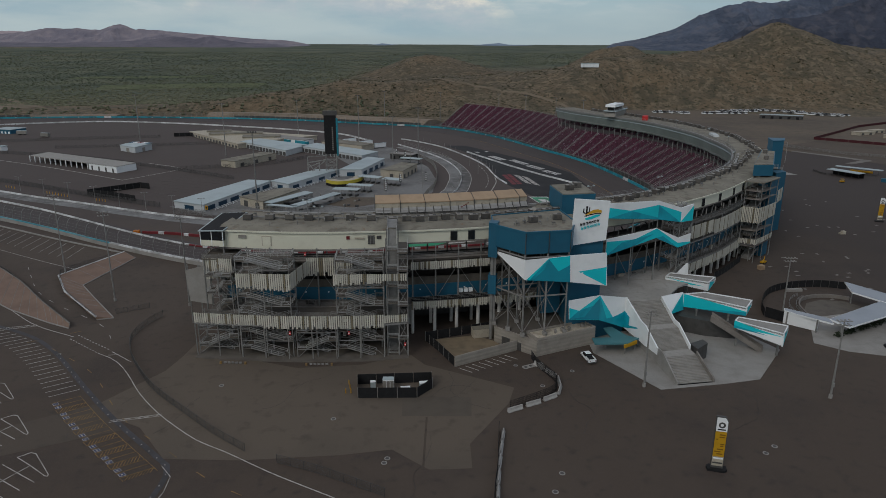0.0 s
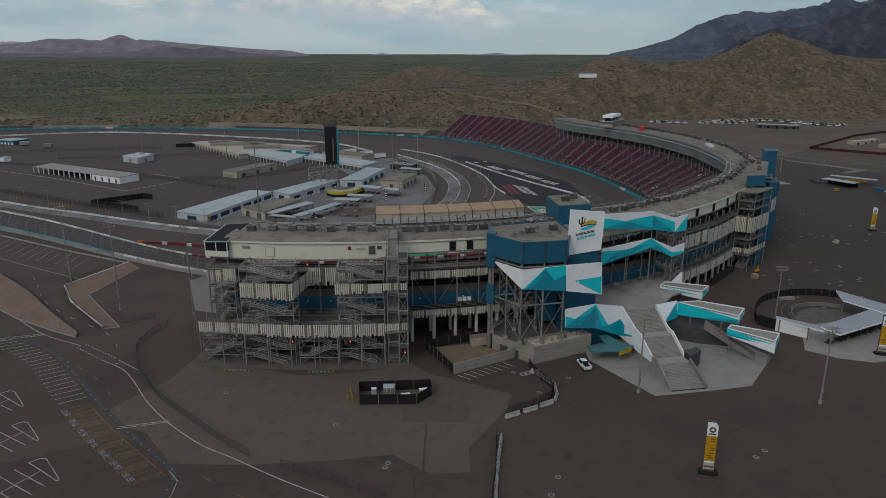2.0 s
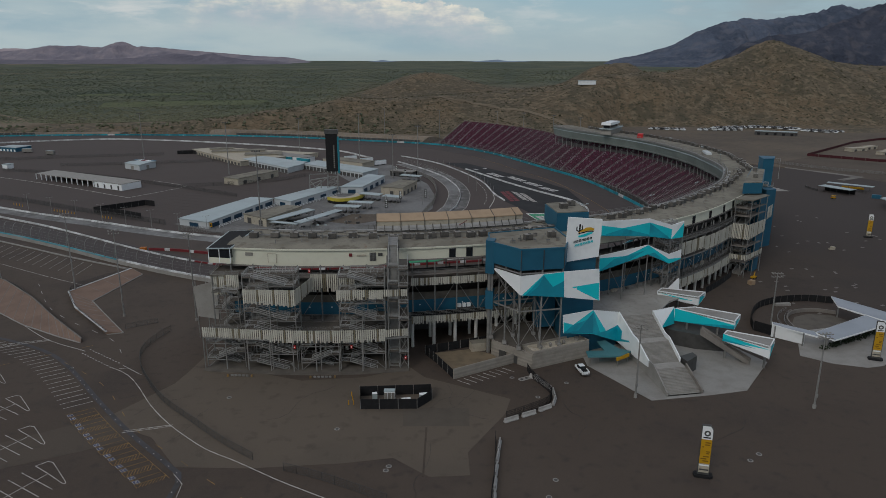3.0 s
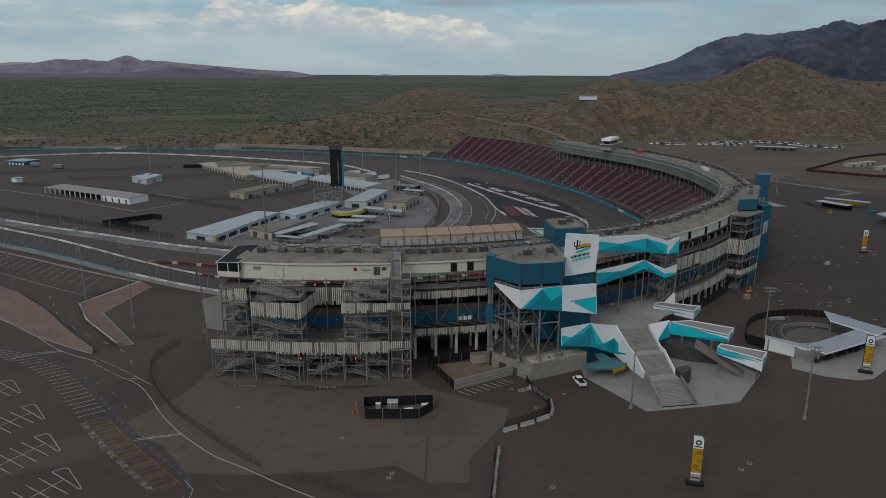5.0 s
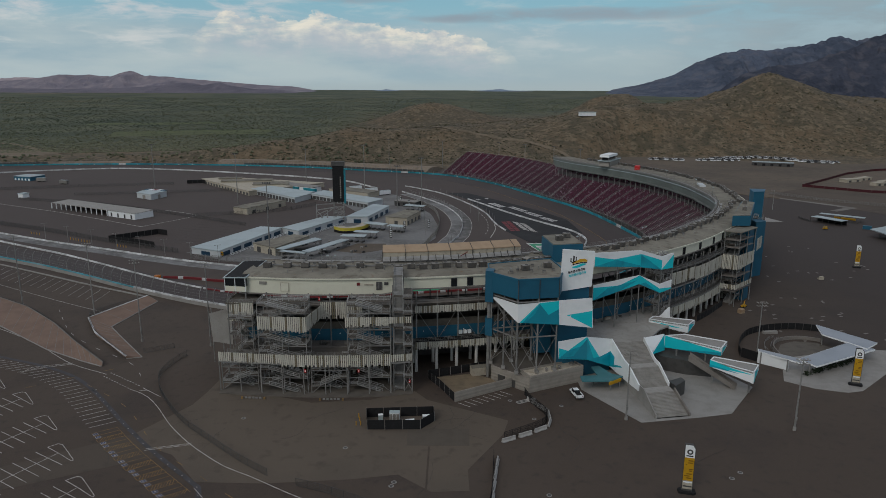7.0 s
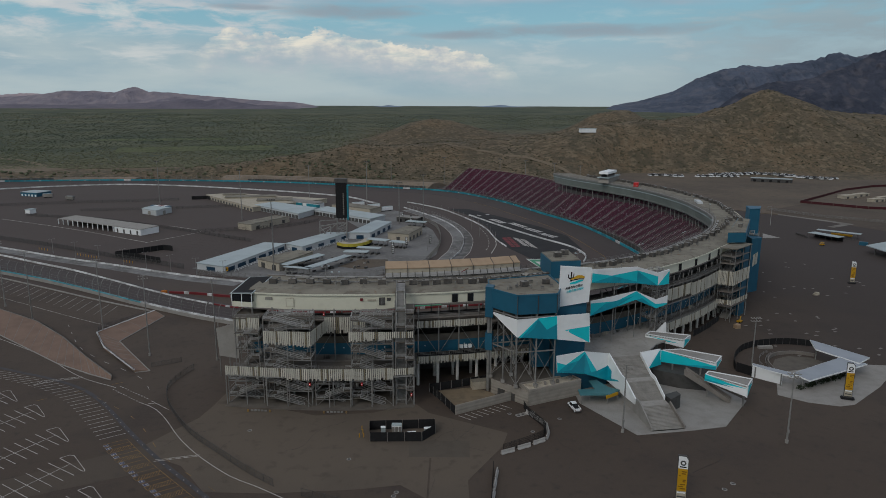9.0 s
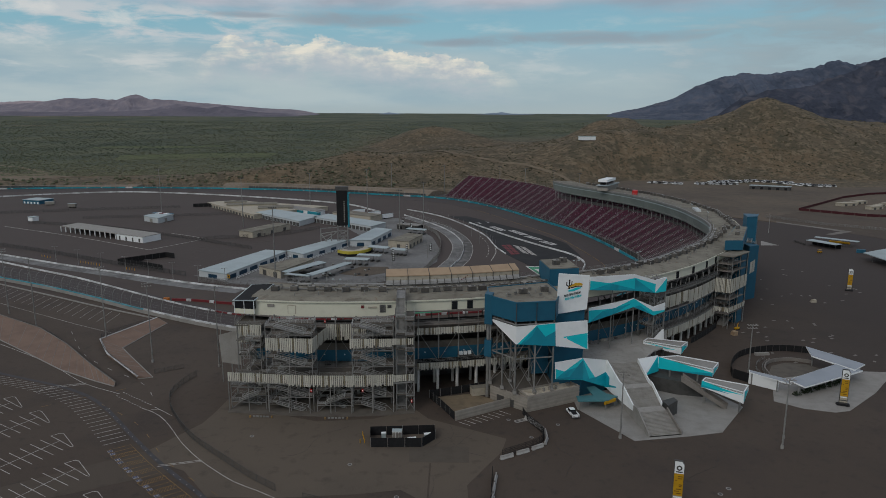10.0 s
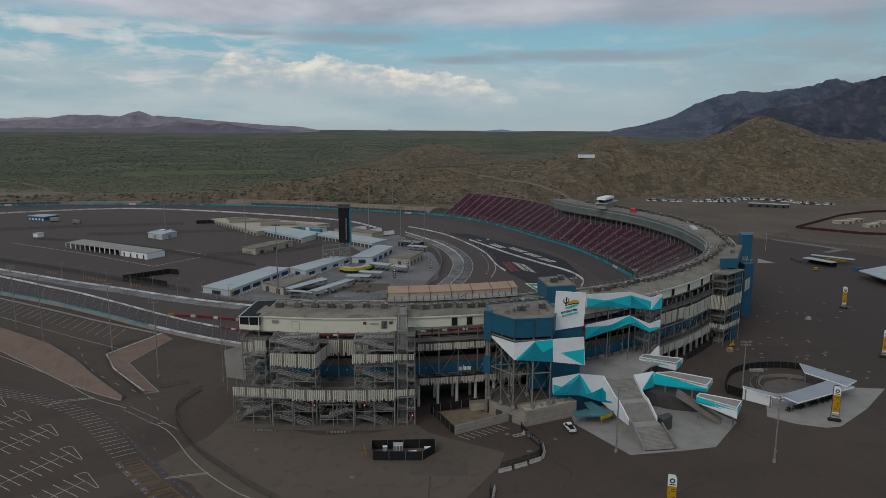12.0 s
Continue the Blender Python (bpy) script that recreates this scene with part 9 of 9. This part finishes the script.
pc = thing("pallet_stack", "tan pallet stack beside the stairs", "pallets", (117, 249.5, 0), 15)
for t in (pc,):
    for k in range(6):
        Soup().box(0, 0, 0.28 * k, 2.2, 1.7, 0.2, k * 3).done("pallet", TAN, t)
lift = thing("work_lift", "small yellow work lift by the stair tower", "lift", (121, 256.5, 0), 30)
Soup().box(0, 0, 0.3, 2.2, 1.2, 0.7).done("chassis", YELLOW, lift)
Soup().beam((0, 0, 1), (0.9, 0.2, 2.6), 0.25).done("boom", YELLOW, lift)
for x in (-0.8, 0.8):
    for y in (-0.55, 0.55):
        Soup().tube((x, y - 0.1, 0.32), (x, y + 0.1, 0.32), 0.32, sides=10).done("wheel", BLACK, lift)
blks = thing("pallet_stack", "pale crates on the east lot", "pallets", (174.7, 298.4, 0), 5)
for k in range(2):
    Soup().box(0.4 * k, 0, 0.7 * k, 2.4 - 0.8 * k, 1.5, 0.65).done("crate", BEIGE, blks)
def spot_mark():
    t = thing("pavement_patch", "small pale repair patch on the asphalt", "patch")
    Soup().box(0, 0, 0, 1.6, 0.9, 0.035).done("patch", CONCRETE_DARK, t)
    return t


rp = random.Random(4)
at_many(spot_mark, [(120 + 40 * rp.random(), 215 + 60 * rp.random(), 0, rp.uniform(0, 90)) for _ in range(26)] + [(150 + 60 * rp.random(), 290 + 80 * rp.random(), 0, rp.uniform(0, 90)) for _ in range(26)], "repair patches on the east lot")
DARK_DIRT = material("dark_graded_dirt", (0.098, 0.077, 0.06), 0.96, spots=[(0.02, 5, 0.42, 0.62, (0.076, 0.06, 0.048), 0.9), (0.3, 5, 0.5, 0.7, (0.12, 0.097, 0.076), 0.5)])
flat("graded_dirt", [(277.8, 546.0), (304.5, 486.1), (319.5, 455.9), (381.1, 548.2), (366.1, 550.9), (355.4, 588.0), (329.7, 605.1), (274.9, 564.5)], 0.08, DARK_DIRT, "darker graded dirt beside the red fence", "dirt lot", 0.04)
flat("corner_pad", [(214.6, 439.6), (227.0, 439.9), (222.3, 456.3)], 0.06, CONCRETE, "small pale triangular pad by the elevator tower", "pad", 0.05)
flat("footpath", [(274.9, 543.5), (288, 526.5), (303.5, 505), (309, 495), (285.3, 480), (282.5, 484), (300.5, 495.5), (297, 503.5), (284, 523), (272.5, 539.5)], 0.12, STAINED_PALE, "pale concrete footpath bent round the far stalls", "path", 0.05)
chain_fence([(277.5, 568.2), (300.7, 531.6), (318, 516), (335.3, 502.6), (352, 490)], 2.2, "grey wire fence along the edge of the dirt lot", STEEL, step=4.0, wire=0.05)
chain_fence([(243.9, 453.6), (244.6, 439.4)], 1.3, "dark queue railing beside the far stalls", STEEL_DARK, step=2.0, wire=0.06)
chain_fence([(265.6, 437.4), (272.0, 431.9)], 1.3, "dark queue railing beside the far stalls", STEEL_DARK, step=2.0, wire=0.06)
banner = thing("banner_pole", "tall thin pale pole with a short cross arm", "pole", (242.2, 487.6, 0))
Soup().tube((0, 0, 0), (0, 0, 14.5), 0.16, 0.1, sides=8).done("pole", RAIL, banner)
Soup().beam((0, 0, 14.4), (-3.2, 0, 14.4), 0.14).done("arm", RAIL, banner)

# red-fenced compound and parked cars on the dirt lot
rf = thing("red_fence", "long dark red board fence round a far compound", "fence")
for x0, y0, x1, y1 in ((328, 611, 373, 655), (373, 655, 424, 706), (424, 706, 473, 739), (328, 611, 368, 574), (368, 574, 430, 560), (430, 560, 500, 556), (473, 739, 540, 760)):
    n = 6
    for i in range(n):
        a = Vector((x0 + (x1 - x0) * i / n, y0 + (y1 - y0) * i / n, 0.05))
        b = Vector((x0 + (x1 - x0) * (i + 0.97) / n, y0 + (y1 - y0) * (i + 0.97) / n, 0.05))
        Soup().slab([a, b, b + Vector((0, 0, 2.2)), a + Vector((0, 0, 2.2))], 0.15).done("board_panel", material("dark_red_boards", (0.06, 0.012, 0.016), 0.8) if "dark_red_boards" not in bpy.data.materials else bpy.data.materials["dark_red_boards"], rf)
for x, y, w, d, h in ((385, 640, 18, 7, 2.8), (408, 655, 14, 6, 2.6), (399, 616, 14, 6, 2.8), (430, 640, 18, 7, 2.8), (415, 632, 10, 4, 2.4)):
    garage("pale flat-roofed cabin in the far compound", [(x, y), (x + w, y + 6), (x + w - 3, y + 6 + d), (x - 3, y + d)], h, BEIGE, BEIGE, 2, 0, 3, 2.0, 0, STEEL_DARK, name="cabin")
garage("long white-roofed parking shed on the dirt lot", [(363, 794), (402, 776), (408, 785), (369, 803)], 4.0, STEEL_DARK, METAL_ROOF, 5, 1, 3.0, 2.8, 0, BLACK, name="parking_shed")


def small_car(mat):
    t = thing("parked_car", "parked pickup or van on packed dirt", "car")
    b = Soup().hexa([(-1.2, -3.2, 0.45), (1.2, -3.2, 0.45), (1.2, 3.2, 0.45), (-1.2, 3.2, 0.45), (-1.16, -3.1, 1.4), (1.16, -3.1, 1.4), (1.12, 3.1, 1.3), (-1.12, 3.1, 1.3)]).done("body", mat, t)
    Soup().box(0, -0.4, 1.35, 2.1, 3.6, 0.85, 0, 0.82).done("cabin", GLASS, b)
    Soup().box(0, -0.4, 2.18, 1.72, 2.9, 0.1).done("roof", mat, b)
    for y in (-1.8, 1.8):
        ax = Soup()
        for x in (-0.95, 0.95):
            ax.tube((x - 0.14, y, 0.42), (x + 0.14, y, 0.42), 0.42, sides=8)
        ax.beam((-0.9, y, 0.42), (0.9, y, 0.42), 0.12).done("wheel_axle", BLACK, t)
    return t


spots = []
for x0, y0, x1, y1, n in ((262, 856, 298, 842, 14), (266, 862, 300, 850, 12), (318, 844, 368, 843, 20), (322, 850, 366, 850, 16), (352, 858, 400, 874, 20), (352, 864, 400, 882, 18), (398, 878, 440, 852, 18), (404, 884, 446, 858, 16), (425, 850, 480, 822, 22), (345, 870, 380, 880, 12), (440, 830, 468, 815, 12)):
    for i in range(n):
        t = i / max(1, n - 1)
        spots.append((x0 + (x1 - x0) * t + rp.uniform(-0.5, 0.5), y0 + (y1 - y0) * t + rp.uniform(-2.4, 2.4), 0.05 if y0 < 820 else None, rp.uniform(-12, 12) + 20))
for k, mat in enumerate((WHITE, WHITE, STEEL_DARK, WHITE, HVAC)):
    mine = [p for i, p in enumerate(spots) if (i * 7) % 13 % 5 == k]
    at_many(lambda: small_car(mat), [(x, y, max(land_height(x, y) + 0.02, 0.05), r) for x, y, z, r in mine], "parked cars on the dirt lot")

# ---- on the roofs ----
AC_SIDE = material("dark_louvred_casing", (0.12, 0.11, 0.1), 0.6, 0.2, spots=[(1.5, 4, 0.45, 0.7, (0.075, 0.07, 0.064), 0.7)], island=0.3)


def ac_unit():
    t = thing("rooftop_unit", "grey sheet-metal rooftop air unit on a curb", "air unit")
    b = Soup().box(0, 0, 0.3, 2.3, 1.6, 1.25).done("casing", AC_SIDE, t)
    Soup().box(0, 0, 0, 2.4, 1.7, 0.25).done("curb", STEEL_DARK, t)
    Soup().tube((0.4, 0, 1.55), (0.4, 0, 1.72), 0.5, sides=12).done("fan_ring", STEEL_DARK, b)
    Soup().box(-0.6, -0.78, 0.5, 0.7, 0.08, 0.8).done("grille", STEEL_DARK, b)
    Soup().box(0, 0, 1.55, 2.3, 1.6, 0.06).done("lid", HVAC, b)
    return t


rr = random.Random(21)
spots_ac = []
for s in FACE.steps(5, sx(-18), 6.0):
    spots_ac.append((s, 10.4))
for s in FACE.steps(sx(-12), FACE.near(40, 204), 3.8):
    spots_ac.append((s, 7.8))
for s in FACE.steps(FACE.near(62, 214), FACE.near(149, 320), 4.9):
    spots_ac.append((s, float(np.interp(FACE.at(s)[1], [270, 320], [11.4, 8.6]))))
for s in FACE.steps(FACE.near(150, 325), S_SUITE - 30, 4.0):
    spots_ac.append((s, 5.0))
at_many(ac_unit, [(*FACE.at(s, d + rr.uniform(-1, 1)), 31.1, FACE.angle(s) + rr.choice((0, 0, 90, 180))) for s, d in spots_ac], "air units on the grandstand roof")
at_many(ac_unit, [(24.5, 190, 32.9, 20), (31.5, 193, 32.9, 0), (38, 212, 37.1, 10), (41, 216, 37.1, 10), (128, 280, 35.5, 60), (135, 296, 35.5, 60)], "air units on the blue block")


def vent_pipe():
    t = thing("roof_vent", "small capped roof vent pipe", "vent")
    Soup().tube((0, 0, 0), (0, 0, 0.9), 0.12, sides=8).done("pipe", STEEL, t)
    Soup().tube((0, 0, 0.9), (0, 0, 1.1), 0.25, 0.1, sides=8).done("cap", STEEL, t)
    return t


at_many(vent_pipe, [(*FACE.at(s, rr.uniform(4, 12)), 31.1, 0) for s in FACE.steps(6, FACE.near(140, 300), 7.5)] + [(22 + rr.uniform(-4, 8), 186 + rr.uniform(-2, 8), 32.9, 0) for _ in range(7)], "vent pipes on the roof")
dish = thing("satellite_dish", "white satellite dish on the roof", "dish", (26, 199.5, 32.9))
Soup().tube((0, 0, 0), (0, 0, 1.2), 0.08, sides=8).done("stand", STEEL, dish)
Soup().tube((0, -0.1, 1.4), (0, -0.45, 1.55), 0.2, 0.6, sides=16).done("reflector", HVAC, dish)
for d, r in ((11.5, 0.12), (12.2, 0.1)):
    t = thing("roof_pipe", "long grey pipe run across the roof", "pipe")
    swept(FACE, 4, FACE.near(40, 204), rect(d - r, d + r, 31.4, 31.4 + 2 * r), 5).done("pipe", STEEL, t)
    for s in FACE.steps(5, FACE.near(40, 204) - 1, 10):
        Soup().box(*FACE.at(s, d), 31.1, 0.3, 0.3, 0.32).done("pipe_block", CONCRETE_DARK, t)

# roof lounge: a long tan-roofed canopy over raked white seats
lounge = thing("roof_lounge", "long tan-roofed viewing lounge on the grandstand roof", "lounge")
s0, s1 = sx(-17.5), FACE.near(31.5, 199.6)
swept(FACE, s0, s1, [(16.8, 34.5), (20.6, 36.0), (20.6, 35.7), (16.8, 34.2)], 4).done("lounge_roof", TAN, lounge, "tan metal roof")
swept(FACE, s0, s1, rect(17.0, 17.3, 31.8, 34.3), 4).done("lounge_wall", BEIGE, lounge)
bays_l = FACE.steps(s0, s1, 2.6)
for a, b in zip(bays_l, bays_l[1:]):
    for d, z in ((15.7, 31.7), (16.3, 32.35)):
        swept(FACE, a + 0.18, b - 0.18, [(d, z), (d + 0.55, z + 0.6), (d + 0.7, z + 0.55), (d + 0.15, z - 0.05)], 3).done("raked_panel", STEEL_PALE, lounge, "pale raked front panel")
swept(FACE, s0, s1, rect(16.4, 20.4, 31.1, 31.8), 4).done("lounge_base", STEEL_DARK, lounge)
for i, s in enumerate(FACE.steps(s0, s1, 2.6)):
    sp = Soup().beam((*FACE.at(s, 15.7), 31.4), (*FACE.at(s, 17.0), 33.2), 0.14, 0.2)
    if i % 3 == 0:
        sp.beam((*FACE.at(s, 16.85), 33.0), (*FACE.at(s, 16.7), 34.4), 0.16, 0.24)
        sp.beam((*FACE.at(s, 16.6), 34.45), (*FACE.at(s, 20.6), 36.1), 0.14, 0.16)
    sp.done("frame", STEEL_DARK, lounge)
rail_soup(Soup(), [(*FACE.at(s, 13.2), 31.3) for s in FACE.steps(s0, s1, 5)], 1.5, 4, 2.2).done("railing", STEEL, lounge)
s_m = s0 + (s1 - s0) * 0.54
mid = Soup()
for k in range(4):
    mid.beam((*FACE.at(s_m + 0.7 * k, 16.0), 32.6 + 0.35 * k), (*FACE.at(s_m + 0.7 * k + 0.5, 16.0), 32.8 + 0.35 * k), 0.2)
mid.done("banner", RED, lounge, "small red and white banner")

# glazed corner lounge at the near end
glz = thing("corner_lounge", "glazed corner lounge with a dark sloping roof", "lounge")
GL = [(-64.6, 190.8), (-58.2, 189.6), (-56.8, 206.5), (-63.4, 206.8)]
Soup().prism(GL, 26.0, 27.6).done("sill_wall", CREAM, glz)
Soup().prism([(x * 0.998, y) for x, y in GL], 27.6, 30.0).done("glazing", GLASS, glz, "dark glazing")
for x, y in GL + [(-61.4, 190.2), (-64.2, 196), (-63.8, 201)]:
    Soup().beam((x, y, 26.2), (x, y, 30.4), 0.18).done("mullion", WHITE, glz)
rf_z = [30.2, 30.6, 31.4, 31.0]
Soup().slab([(x, y, z) for (x, y), z in zip([(-65.0, 190.4), (-57.8, 189.2), (-56.0, 206.8), (-63.7, 207.2)], rf_z)], 0.22, (0, 0, 1)).done("lounge_roof", METAL_ROOF, glz, "white roof rim")
Soup().slab([(x, y, z + 0.06) for (x, y), z in zip([(-64.5, 190.8), (-58.1, 189.7), (-56.4, 206.4), (-63.3, 206.8)], rf_z)], 0.06, (0, 0, 1)).done("dark_roof", BLACK, glz, "dark roof sheet")
grey = thing("end_screen", "pale grey fabric wind screen at the grandstand's end", "screen")
Soup().slab([(-72.2, 198.6, 7), (-65.4, 197.2, 6.5), (-65.4, 197.2, 18.6), (-72.8, 198.6, 16.2)], 0.2).done("screen_panel", CONCRETE, grey)
for x, y in ((-72.2, 198.6), (-68.8, 197.9), (-65.5, 197.2)):
    Soup().beam((x, y + 0.3, 0), (x, y + 0.3, 18), 0.25).done("post", STEEL, grey)

# small dark signs on the suite wall
for s, w, m, lab in ((sx(-24.5), 0.9, RED, "small red emblem on the suite wall"), (sx(-21.6), 2.6, BEIGE, "faint lettering plate on the suite wall"), (sx(-16.8), 1.2, STEEL_DARK, "small dark emblem on the suite wall"), (sx(-53.5), 2.2, HVAC, "dark looping emblem on the suite wall")):
    t = thing("wall_sign", lab, "sign", (*FACE.at(s, 1.1), 28.2), FACE.angle(s))
    Soup().box(0, -0.08, 0, w, 0.12, 0.9 if m != BEIGE else 0.5).done("plate", m, t)
wd = thing("suite_door", "pale flush door in the suite wall", "door", (*FACE.at(sx(-46.5), 1.12), 26.3), FACE.angle(sx(-46.5)))
Soup().box(0, -0.02, 0, 2.6, 0.12, 2.7).done("door_frame", BEIGE, wd)
Soup().box(0, -0.06, 0.05, 2.2, 0.12, 2.5).done("door_leaf", CREAM, wd)
grn = thing("suite_door", "dark barred door in the suite wall", "door", (*FACE.at(sx(-18.8), 1.12), 26.8), FACE.angle(sx(-18.8)))
Soup().box(0, -0.02, 0, 1.8, 0.12, 2.4).done("door_frame", STEEL_DARK, grn)
for i in range(4):
    Soup().box(-0.6 + 0.4 * i, -0.1, 0.1, 0.1, 0.06, 2.2).done("bar", STEEL, grn)

# press booth on the far roof
pr = thing("press_booth", "raised white-roofed spotter booth on the grandstand roof", "booth", (124, 501.5, 31.1), 60)
Soup().box(0, 0, 0, 28, 8, 3.6, 0, 0.93).done("booth_base", HVAC, pr)
Soup().box(0, 0, 3.6, 30, 9, 0.5).done("terrace", METAL_ROOF, pr)
Soup().box(-3, 0, 4.1, 16, 5, 2.4).done("glazing", GLASS, pr)
Soup().box(-3, 0, 6.5, 22, 7.0, 1.7, 0, 0.97).done("booth_roof", WHITE, pr)
Soup().box(7, 0, 4.1, 6, 4, 1.6).done("hatch_house", HVAC, pr)
for x in (-11.8, 5.8):
    for y in (-2.4, 2.4):
        Soup().beam((x, y, 4.1), (x, y, 6.6), 0.3).done("post", STEEL, pr)
rail_soup(Soup(), [(-14, -4.2, 4.1), (14, -4.2, 4.1), (14, 4.2, 4.1)], 1.2, 3, 2).done("railing", STEEL, pr)
rb = thing("red_cover", "red covered box on the far roof", "box", (136, 470, 31.1), 70)
Soup().box(0, 0, 0, 8, 3.5, 2.6, 0, 0.94).done("cover", material("bright_red", (0.5, 0.02, 0.02), 0.5), rb)
wb = thing("white_cover", "white covered boxes on the roof", "box", (150, 388, 31.1), 80)
Soup().box(0, 0, 0, 12, 3, 1.0, 0, 0.95).done("cover", GARAGE_WALL, wb)


def roof_lamp():
    t = thing("roof_light", "pale double floodlight on a short post", "light pole")
    Soup().tube((0, 0, 0), (0, 0, 4.4), 0.11, sides=8).done("post", STEEL, t)
    Soup().beam((-1.2, 0, 4.4), (1.2, 0, 4.4), 0.12).done("arm", STEEL, t)
    for x in (-1.1, 1.1):
        Soup().box(x, 0, 4.4, 0.7, 0.4, 0.35, 0, 0.8).done("lamp_head", METAL_ROOF, t)
    return t


at_many(roof_lamp, [(*FACE.at(s, roof_in(s) - 0.8), 31.1, FACE.angle(s)) for s in (FACE.near(56, 210), FACE.near(84, 230), FACE.near(110, 257), FACE.near(136, 290), FACE.near(157, 345), FACE.near(162, 380), FACE.near(160, 428))] + [(*FACE.at(sx(-38), 16), 31.1, 0), (*FACE.at(sx(-33), 8), 31.1, 0)], "roof floodlights")
# pale equipment on the concourse behind the facade
cw = thing("concession_cart", "white concession cart on the concourse", "cart", (*FACE.at(FACE.near(8, 193), 2), 9.6), FACE.angle(FACE.near(8, 193)))
for i in range(3):
    Soup().box(-1.6 + 1.4 * i, 0, 2.0, 1.0, 0.9, 1.0).done("fridge", WHITE, cw)
Soup().box(0, 0, 0, 5.0, 1.2, 2.0).done("stand", STEEL_DARK, cw)


# conduits, hatches and small boxes that crowd the roof
def junction_box():
    t = thing("junction_box", "small grey electrical box on the roof", "box")
    Soup().box(0, 0, 0, 0.9, 0.6, 0.75, 0, 0.96).done("casing", HVAC, t)
    Soup().box(0, 0, 0.75, 1.0, 0.7, 0.06).done("lid", STEEL_DARK, t)
    return t


rc = random.Random(33)
roof_clutter = [(*FACE.at(s + rc.uniform(-2, 2), rc.uniform(8, roof_in(s) - 1.4)), 31.1, FACE.angle(s) + rc.choice((0, 90))) for s in FACE.steps(5, FACE.near(150, 330), 4.4)]
roof_clutter += [(20, 186, 32.9, 20), (22, 188.5, 32.9, 50), (29.5, 187, 32.9, 10), (27, 194, 32.9, 20), (32.5, 189, 32.9, 0), (26, 187.5, 32.9, 80)]
at_many(junction_box, roof_clutter, "electrical boxes on the roof")


def duct(L):
    t = thing("roof_duct", "low sheet-metal duct run on the roof", "duct")
    b = Soup().box(0, 0, 0.25, L, 0.8, 0.55).done("duct_run", STEEL_PALE, t)
    for x in np.arange(-L / 2 + 0.4, L / 2, 1.6):
        Soup().box(float(x), 0, 0, 0.15, 1.0, 0.25).done("bracket", STEEL_DARK, b)
    return t


for L, n0 in ((5.0, 0), (8.0, 1), (3.4, 2)):
    pts_d = []
    for i, s in enumerate(FACE.steps(12, FACE.near(146, 312), 9.0)):
        if i % 3 == n0:
            pts_d.append((*FACE.at(s, roof_in(s) - rc.uniform(1.6, 2.4)), 31.1, FACE.angle(s)))
    at_many(lambda: duct(L), pts_d, "ducts on the roof")
for d, z in ((18.2, 31.45),):
    t = thing("roof_pipe", "long pale conduit along the roof", "pipe")
    swept(FACE, 6, FACE.near(150, 330), lambda s: rect(roof_in(s) - 1.09, roof_in(s) - 0.91, z, z + 0.18), 5).done("pipe", RAIL, t)
    for s in FACE.steps(7, FACE.near(150, 330) - 1, 9):
        Soup().box(*FACE.at(s, roof_in(s) - 1), 31.1, 0.25, 0.3, z - 31.1).done("pipe_block", CONCRETE_DARK, t)
